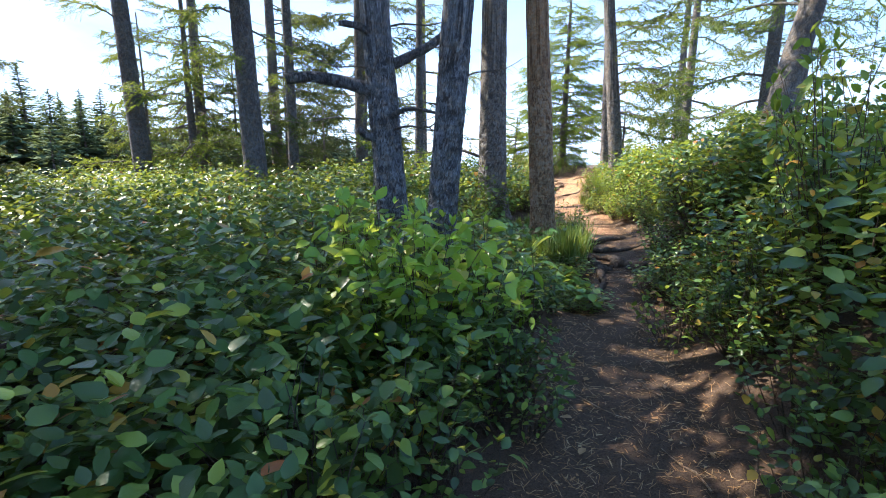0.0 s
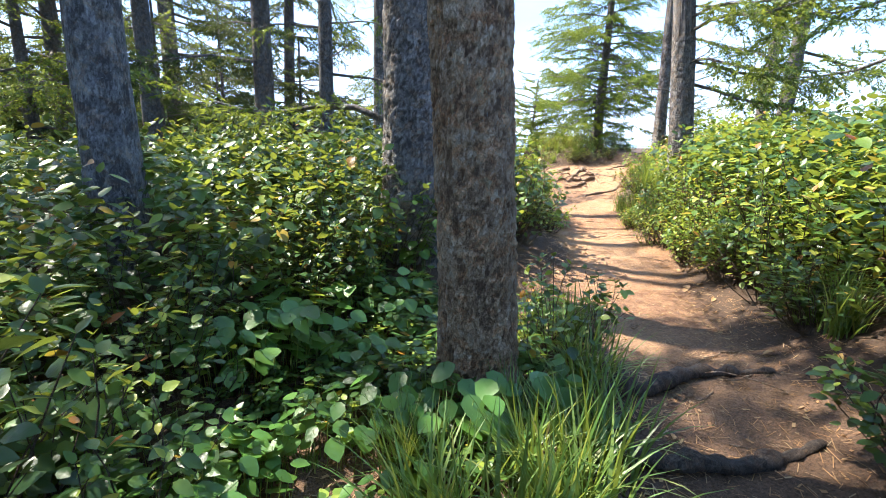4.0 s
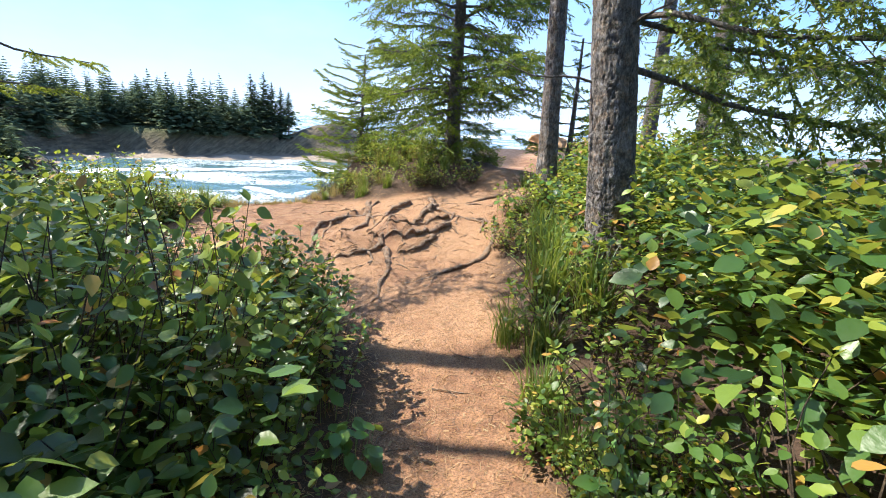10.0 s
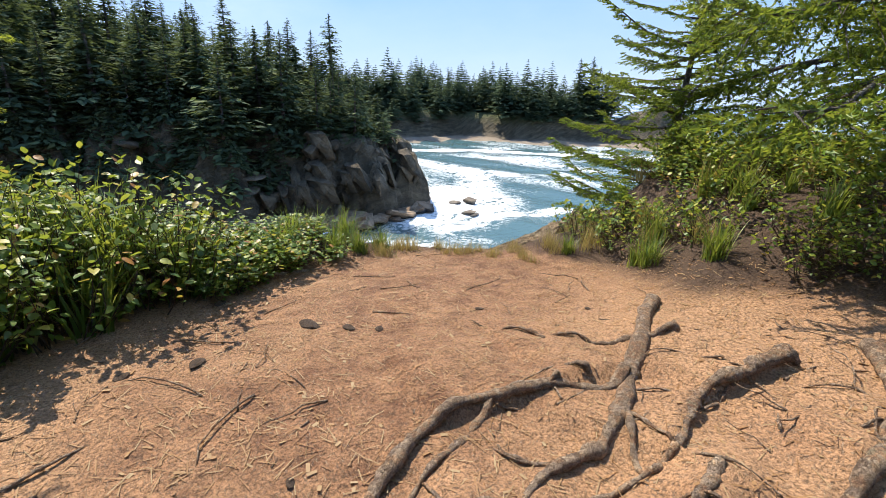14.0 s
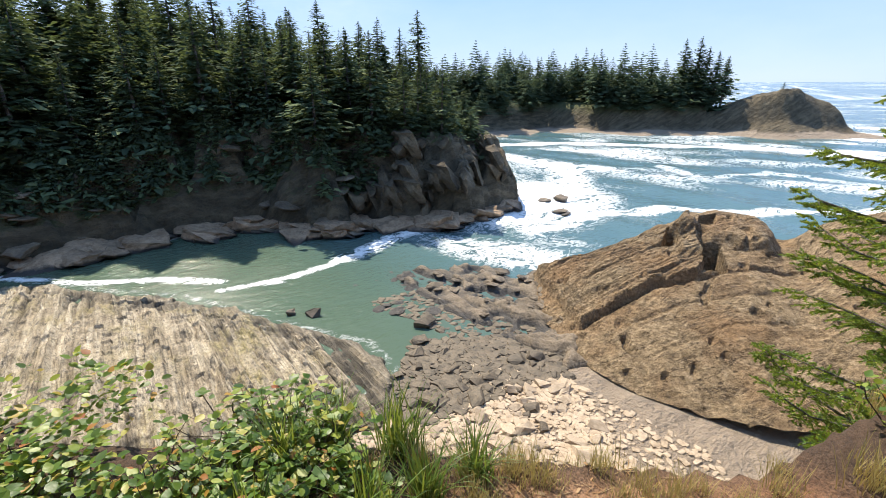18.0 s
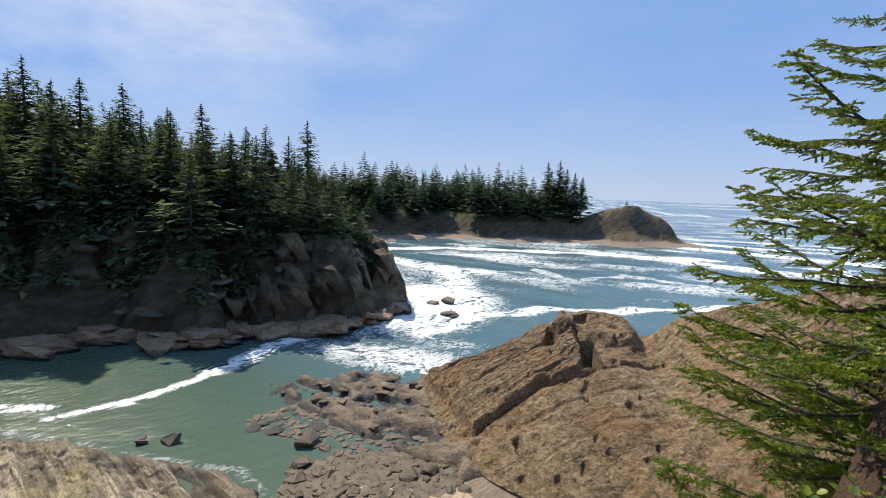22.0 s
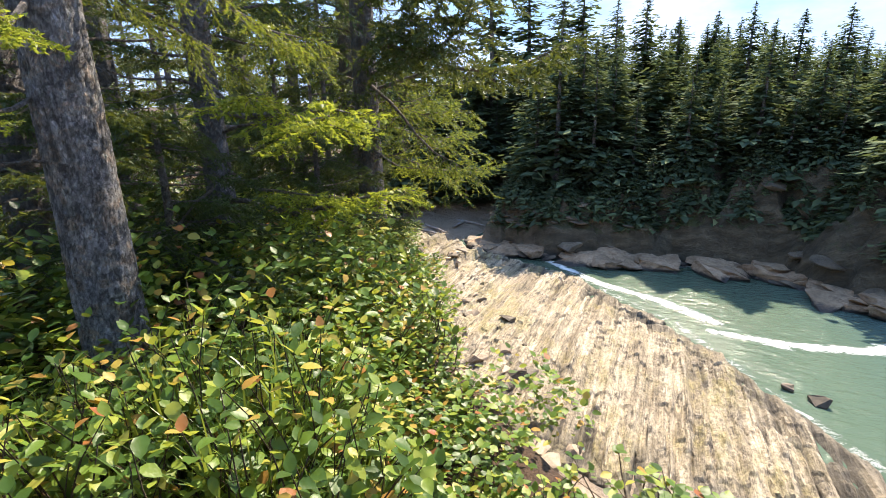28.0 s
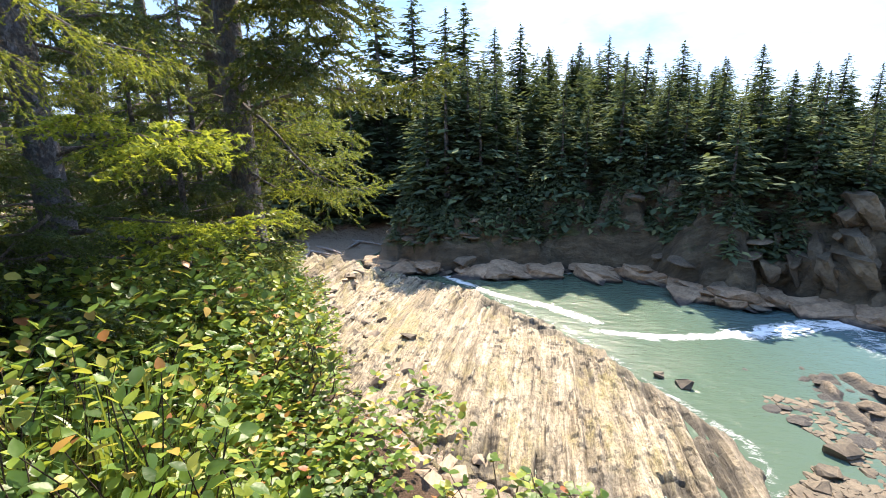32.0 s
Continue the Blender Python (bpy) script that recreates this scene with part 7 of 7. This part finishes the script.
for x, y, s in [(2.75, 7.35, 1.0), (2.95, 7.2, 1.05), (3.15, 7.4, 1.0), (3.3, 7.65, 0.95), (2.62, 7.65, 0.7), (3.4, 8.1, 0.9), (3.45, 8.5, 0.8), (3.3, 8.75, 0.8), (3.05, 7.55, 0.8), (2.9, 9.55, 0.6), (3.15, 9.85, 0.55),
                (4.75, 8.35, 0.7), (4.85, 8.7, 0.6), (5.55, 12.9, 0.8), (5.75, 13.3, 0.9), (6.0, 13.7, 1.05), (6.15, 14.0, 1.1), (6.35, 14.25, 1.15), (6.5, 14.6, 1.0), (6.2, 13.4, 1.1), (6.6, 14.9, 0.9), (5.45, 12.4, 0.6), (5.65, 13.6, 0.7), (6.75, 15.2, 0.8),
                (6.9, 15.6, 0.7), (2.3, 16.0, 1.1), (2.2, 16.4, 1.25), (2.4, 16.7, 1.2), (2.1, 16.8, 1.3), (2.5, 17.1, 0.9), (2.75, 17.75, 0.55), (3.0, 18.0, 0.55), (2.9, 18.3, 0.6), (2.6, 18.0, 0.6), (2.7, 18.15, 0.6), (3.1, 18.2, 0.5), (3.2, 18.4, 0.5),
                (5.6, 18.3, 0.6), (6.2, 18.5, 0.65), (6.6, 18.4, 0.6), (5.3, 18.8, 0.6), (8.3, 17.4, 0.7), (8.7, 18.9, 0.6), (7.7, 17.6, 0.6)]:
    tuft(x, y, s)
for x, y, s in tuft_spots:
    tuft(x, y, s)
for k in range(34):
    t = RNG.random()
    tuft(2.9 + 1.6 * t + RNG.normal(0, 0.1), 18.3 + 0.7 * t + RNG.normal(0, 0.1), RNG.uniform(0.35, 0.65), True)
for k in range(70):
    x, y = RNG.uniform(4.5, 6.8), RNG.uniform(18.5, 20.9)
    xy = (np.array([x]), np.array([y]))
    if -0.4 < float(depth_in(*xy, EDGE_AREA)[0]) < 1.5 and float(bare(*xy)[0]) > 0.05:
        if k % 4 == 0:
            shrub("low", x, y, 0.8, 0.65)
        else:
            tuft(x, y, RNG.uniform(0.4, 0.65) if k % 2 else RNG.uniform(0.7, 1.1), k % 2 == 0, "short grass on the edge of the mound")
for k in range(60):
    x = RNG.uniform(3.6, 9.5)
    y = RNG.uniform(18.8, 23)
    e = float(depth_in(np.array([x]), np.array([y]), EDGE_AREA)[0])
    if -2.5 < e < 0.3:
        tuft(x, y, RNG.uniform(0.7, 1.3), True, "dry golden grass on the upper cliff")


def plant_mesh(seed, n, size, mat_, spread=0.22):
    """Heart-shaped ground leaves, each on its own stalk."""
    rng = np.random.default_rng(seed)
    leaf, stalk = Soup(), Soup()
    for k in range(n):
        a, r = rng.uniform(0, 6.283), spread * math.sqrt(rng.random())
        h = rng.uniform(0.08, 0.28)
        p = np.array([math.cos(a) * r, math.sin(a) * r, h])
        stalk.add(*tube(np.array([[p[0] * 0.8, p[1] * 0.8, -0.02], [p[0] * 0.9, p[1] * 0.9, h * 0.6], p]), [0.002, 0.0018, 0.0015], 3))
        L = size * rng.uniform(0.7, 1.15)
        place_leaf(leaf, leaf_shape(L, L * 0.85, 0.07, 0.12, rng), p - np.array([math.cos(a), math.sin(a), 0]) * L * 0.4, a + rng.normal(0, 0.5), rng.uniform(-0.1, 0.6), rng.normal(0, 0.25))
    return stalk.mesh("stalks", M_GRASS), leaf.mesh("leaves", mat_)


PLANTS = [plant_mesh(600 + k, 34, 0.1, M_BROAD) for k in range(3)]
for cx_, cy_, n, r in [(2.2, 9.45, 7, 0.4), (2.75, 9.5, 6, 0.3), (1.9, 8.7, 8, 0.5), (3.4, 8.0, 6, 0.35), (2.5, 8.75, 3, 0.2), (2.55, 6.6, 4, 0.3), (1.95, 7.6, 6, 0.35), (4.9, 11.3, 5, 0.35), (5.2, 11.9, 4, 0.3), (6.7, 15.0, 4, 0.25), (6.75, 15.7, 4, 0.25), (3.9, 12.6, 5, 0.4)]:
    for k in range(n):
        x, y = cx_ + RNG.normal(0, r), cy_ + RNG.normal(0, r)
        if r != 0.16 and float(bare(np.array([x]), np.array([y]))[0]) < 0.02:
            continue
        st, lf = PLANTS[RNG.integers(3)]
        root = tagged(new("leafy_plant", st), "low plant with broad heart-shaped green leaves", "plant", "leafy ground plants")
        child("leaves", lf, root)
        s = RNG.uniform(0.8, 1.25)
        root.matrix_world = Matrix.LocRotScale((x, y, zat(x, y)), Euler((0, 0, RNG.uniform(0, 6.28))), (s, s, s))

# the side path round the reddish trunk is overgrown with low plants and grass
for k in range(95):
    t = RNG.uniform(0, 1)
    i = min(int(t * 3), 2)
    (ax, ay), (bx, by) = BYPASS[i], BYPASS[i + 1]
    x, y = ax + (bx - ax) * (t * 3 - i) + RNG.normal(0, 0.45), ay + (by - ay) * (t * 3 - i) + RNG.normal(0, 0.3)
    if y < 5.9 or float(line_dist(np.array([x]), np.array([y]), TRAIL)[0]) < 0.35 or math.hypot(x - 2.93, y - 8.15) < 0.24:
        continue
    under = 0.55 if float(line_dist(np.array([x]), np.array([y]), TREAD)[0]) < 0.5 else 1.0
    if k % 4 == 0:
        tuft(x, y, RNG.uniform(0.5, 0.85) * under)
    elif k % 4 == 1:
        w, l = SHRUBS["shade"][RNG.integers(5)]
        root = tagged(new("salal_shrub", w), "low dark-green salal shrub overgrowing the side path", "shrub", "salal shrubs")
        child("leaves", l, root)
        root.matrix_world = Matrix.LocRotScale((x, y, zat(x, y) - 0.04), Euler((0, 0, RNG.uniform(0, 6.28))), (0.7, 0.7, RNG.uniform(0.36, 0.5) * under))
    else:
        st, lf = PLANTS[RNG.integers(3)]
        root = tagged(new("leafy_plant", st), "low plant with broad heart-shaped green leaves", "plant", "leafy ground plants")
        child("leaves", lf, root)
        k2 = RNG.uniform(0.9, 1.35) * (0.4 + 0.6 * under)
        root.matrix_world = Matrix.LocRotScale((x, y, zat(x, y)), Euler((0, 0, RNG.uniform(0, 6.28))), (k2, k2, k2))

# ---- roots, litter and small things ----
def root_mesh(pts, r0, r1, seed, lift=0.35, mat_=None, sides=9):
    rng = np.random.default_rng(seed)
    n = max(14, int(16 * len(pts)))
    p = spline([(x, y, 0) for x, y in pts], n)
    p[:, 0] += 0.05 * fbm(p[:, 1] * 5 + seed, p[:, 0] * 5, 3, seed)
    p[:, 1] += 0.05 * fbm(p[:, 0] * 5, p[:, 1] * 5 + seed, 3, seed + 1)
    f = np.linspace(0, 1, n)
    r = (r0 + (r1 - r0) * f) * (1 + 1.3 * fbm(f * 14 + seed, f * 0, 3, seed)) + 0.2 * r0 * np.exp(-f * 9)
    p[:, 2] = height(p[:, 0], p[:, 1]) + r * lift + 0.012 * np.sin(np.linspace(0, 9, n) + seed)
    p[0, 2] -= r[0] * 1.2
    p[-1, 2] -= r[-1] * 2
    v, q = tube(p, r, sides)
    nv = n * sides
    c = np.repeat(p, sides, 0)
    off = v[:nv] - c
    swell_ = 1 + 0.9 * fbm(v[:nv, 0] * 32 + seed, v[:nv, 1] * 32 + 3 * v[:nv, 2] * 32, 3, seed + 4)
    v[:nv] = c + off * swell_[:, None] * [1, 1, 0.85]
    return raw_mesh("root", v, q, mat_ or M_ROOT)


ROOTS = [[(5.25, 17.9), (5.08, 16.9), (4.77, 16.72), (4.42, 16.4), (4.36, 15.9), (4.32, 15.6), (4.27, 15.2)],
         [(5.12, 16.95), (5.02, 16.5), (4.84, 16.3), (4.78, 16.05)], [(5.08, 16.8), (5.12, 16.45), (5.2, 16.2)],
         [(5.75, 17.2), (5.55, 17.0), (5.36, 16.85), (5.22, 16.45), (5.0, 16.25)],
         [(6.1, 17.4), (6.03, 16.95), (6.17, 16.63), (6.3, 16.38), (6.42, 16.15), (6.31, 15.9)], [(6.04, 16.95), (5.82, 16.62), (5.56, 16.22), (5.37, 16.1), (5.1, 16.05)],
         [(6.2, 16.6), (6.06, 16.3), (6.08, 15.9)], [(6.05, 16.3), (5.72, 16.07), (5.46, 15.9), (5.22, 15.9), (4.97, 16.0)],
         [(5.75, 16.0), (5.58, 15.78), (5.4, 15.65), (5.26, 15.6)], [(5.12, 15.98), (5.04, 15.76), (4.78, 15.63), (4.6, 15.6), (4.42, 15.48)],
         [(4.92, 15.7), (4.95, 15.5), (4.9, 15.38)], [(6.1, 16.5), (5.78, 16.36), (5.55, 16.2)], [(5.14, 15.75), (5.1, 15.45), (5.06, 15.2), (4.93, 14.93), (4.86, 14.5)],
         [(6.55, 16.0), (6.35, 15.63), (6.09, 15.26), (5.79, 15.09), (5.54, 15.01), (5.35, 14.93), (5.16, 14.9)], [(7.3, 16.55), (7.15, 17.0), (6.82, 17.05), (6.5, 17.05), (6.2, 17.1)],
         [(6.5, 16.95), (6.66, 16.8), (6.75, 16.6)], [(7.25, 16.2), (7.0, 15.9), (6.7, 15.6)], [(7.4, 16.5), (7.6, 17.0), (7.7, 17.5)], [(5.3, 17.3), (4.95, 17.2), (4.7, 17.15)], [(4.6, 16.6), (4.5, 16.2), (4.45, 15.95)],
         [(5.35, 16.4), (5.22, 16.1), (5.18, 15.92)], [(6.35, 16.35), (6.5, 16.2), (6.55, 15.95)]]
for k, pts in enumerate(ROOTS):
    big = len(pts) > 3
    rt = tagged(new("root", root_mesh(pts, 0.035 if big else 0.02, 0.008 if big else 0.005, 700 + k, 0.3)), "weathered tan spruce root lying bare on the trodden soil", "root", "bare roots of the mound")
    # rootlets that fork off
    for j in range(3 if big else 1):
        i = int(RNG.integers(0, len(pts) - 1))
        w = RNG.random()
        (ax, ay), (bx, by) = pts[i], pts[i + 1]
        x, y, a = ax + (bx - ax) * w, ay + (by - ay) * w, math.atan2(by - ay, bx - ax) + RNG.choice([-1, 1]) * RNG.uniform(0.35, 1.0)
        L = RNG.uniform(0.18, 0.5)
        fork = [(x, y), (x + 0.5 * L * math.cos(a), y + 0.5 * L * math.sin(a)), (x + L * math.cos(a + RNG.normal(0, 0.3)), y + L * math.sin(a + RNG.normal(0, 0.3)))]
        child("rootlet", root_mesh(fork, RNG.uniform(0.006, 0.013), 0.003, 7000 + k * 9 + j, 0.35, sides=6), rt)
for k in range(18):
    a = RNG.uniform(0, 6.28)
    x, y = RNG.uniform(4.5, 6.5), RNG.uniform(15.4, 17.3)
    pts = [(x, y), (x + 0.2 * math.cos(a), y + 0.2 * math.sin(a)), (x + 0.42 * math.cos(a + 0.4), y + 0.42 * math.sin(a + 0.4))]
    tagged(new("root", root_mesh(pts, 0.006, 0.003, 740 + k, 0.5, sides=5)), "thin bare rootlet on the trodden soil", "root", "bare roots of the mound")
TROOTS = [[(3.05, 7.9), (3.5, 7.75), (3.85, 7.7), (4.2, 7.75)], [(3.05, 7.85), (3.3, 7.3), (3.25, 7.05), (2.96, 6.78)], [(3.1, 7.7), (3.6, 7.3), (3.64, 7.0), (3.75, 6.8)], [(3.3, 7.15), (3.2, 6.7), (3.0, 6.32)],
          [(3.4, 7.05), (3.3, 6.98), (3.05, 6.95), (2.85, 6.65)], [(3.55, 7.15), (3.85, 6.95), (4.05, 6.9)], [(3.2, 8.0), (3.7, 8.2), (4.1, 8.35), (4.4, 8.3)]]
for k, pts in enumerate(TROOTS):
    tagged(new("root", root_mesh(pts, 0.06, 0.025, 770 + k, 0.55, M_ROOT_DARK)), "dark knotted spruce root crossing the shaded trail", "root", "roots across the trail")

for pts, r in [([(2.2, 17.0), (2.75, 17.2), (3.0, 17.65), (3.2, 17.9)], 0.025), ([(3.0, 14.95), (3.35, 15.15), (3.6, 15.3)], 0.015), ([(3.1, 15.2), (3.3, 15.6), (3.35, 15.9)], 0.012)]:
    tagged(new("root", root_mesh(pts, r, 0.006, int(r * 9000), 0.6)), "bare root along the edge of the clearing", "root", "roots of the clearing")


def twig_mesh(seed):
    rng = np.random.default_rng(seed)
    pts = np.cumsum(np.concatenate([[[0, 0, 0]], rng.normal([0.045, 0, 0], [0.012, 0.015, 0.003], (5, 3))]), 0)
    return raw_mesh("twig", *tube(pts, np.linspace(0.004, 0.002, 6), 5, 0.2, rng), M_ROOT)


TW = [twig_mesh(800 + k) for k in range(4)]
n = 0
while n < 290:
    x, y = (RNG.uniform(2.6, 6.6), RNG.uniform(13.5, 18.4)) if n < 150 else (RNG.uniform(1.0, 5.4), RNG.uniform(2.5, 13.5))
    if float(bare(np.array([x]), np.array([y]))[0]) > 0.05:
        continue
    ob = tagged(new("twig", TW[RNG.integers(4)]), "small dry twig lying on the soil", "twig", "fallen twigs")
    s = RNG.uniform(0.4, 1.5)
    ob.matrix_world = Matrix.LocRotScale((x, y, zat(x, y) + 0.004), Euler((0, 0, RNG.uniform(0, 6.28))), (s, s, s))
    n += 1

litter = Soup()
lx, ly = RNG.uniform(0.2, 7.2, 110000), RNG.uniform(1.5, 18.8, 110000)
lb = bare(lx, ly)
ok = (lb < 0.3) & (RNG.random(len(lx)) < np.where(lb > -0.12, 0.9, 0.55))
lx, ly = lx[ok], ly[ok]
n = len(lx)
a = RNG.uniform(0, 6.28, n)
slim = RNG.random(n) < 0.85
L, w = np.where(slim, RNG.uniform(0.012, 0.045, n), RNG.uniform(0.006, 0.02, n)), np.where(slim, 0.0016, RNG.uniform(0.003, 0.007, n))
d = np.stack([np.cos(a), np.sin(a), RNG.normal(0, 0.12, n)], -1) * L[:, None]
sd = np.stack([-np.sin(a), np.cos(a), RNG.normal(0, 0.2, n)], -1) * w[:, None]
p = np.stack([lx, ly, height(lx, ly) + 0.004], -1)
litter.add(np.stack([p - d - sd, p - d + sd, p + d + sd, p + d - sd], 1).reshape(-1, 3), np.arange(4 * n).reshape(-1, 4))
tagged(new("leaf_litter", litter.mesh("leaf_litter", M_DEAD, False)), "brown needles and bark flakes strewn over the soil", "litter", kind="stuff")
DL = Soup()
place_leaf(DL, leaf_shape(0.07, 0.045, 0.2, 0.2, RNG), np.zeros(3), 0, 0, 0)
dead_leaf = DL.mesh("fallen_leaf", M_DEAD)
n = 0
while n < 90:
    x, y = RNG.uniform(1.2, 6.8), RNG.uniform(3, 17)
    b = float(bare(np.array([x]), np.array([y]))[0])
    if not -0.15 < b < 0.25:
        continue
    ob = tagged(new("fallen_leaf", dead_leaf), "curled brown fallen leaf beside the trail", "leaf", "fallen leaves")
    s = RNG.uniform(0.6, 1.3)
    ob.matrix_world = Matrix.LocRotScale((x, y, zat(x, y) + 0.012), Euler((RNG.uniform(-0.4, 0.4), RNG.uniform(-0.3, 0.3), RNG.uniform(0, 6.28))), (s, s, s))
    n += 1
# dark lumps laid where the clearing soil has dark pits
M_PIT_LUMP = rock_material("dark_pit_lump", [(0.04, 0.025, 0.018), (0.08, 0.05, 0.035), (0.13, 0.08, 0.05), (0.07, 0.045, 0.03)], (1, 1, 1), (0, 0, 0), 6.0, 0.7, 0.01, 0.6, 0.95, 0.6, 0.02)
PIT_LUMPS = [rock_mesh("soil_clod", 900 + k, M_PIT_LUMP, 0.5, 2) for k in range(3)]
for x, y, s in [(3.54, 16.9, 0.16), (3.75, 16.95, 0.1), (2.9, 16.95, 0.1), (3.3, 16.4, 0.12), (3.1, 16.2, 0.09), (4.3, 17.5, 0.07), (3.9, 17.0, 0.08), (4.1, 16.0, 0.06), (3.6, 15.7, 0.07), (4.9, 17.7, 0.06)]:
    ob = tagged(new("soil_clod", PIT_LUMPS[RNG.integers(3)]), "dark lump where the clearing soil has a pit", "clod", "soil clods")
    ob.matrix_world = Matrix.LocRotScale((x, y, zat(x, y) + 0.005), Euler((0, 0, RNG.uniform(0, 6.28))), (s * 0.9, s * 0.6, s * 0.4))

# a slack black cable strung between the trunks
M_CABLE, cnt, cp = mat("black_cable")
cp.inputs["Base Color"].default_value, cp.inputs["Roughness"].default_value = (0.02, 0.02, 0.02, 1), 0.5
for a, b in (((7.05, 19.45, 2.15), (7.45, 16.42, 2.45)), ((7.45, 16.3, 2.45), (6.9, 14.2, 1.95))):
    t = np.linspace(0, 1, 14)[:, None]
    pts = np.array(a) * (1 - t) + np.array(b) * t - np.array([0, 0, 0.12]) * (4 * t * (1 - t))
    tagged(new("cable", raw_mesh("cable", *tube(pts, np.full(14, 0.006), 6), M_CABLE)), "thin black cable strung between two trees", "cable", "cables")
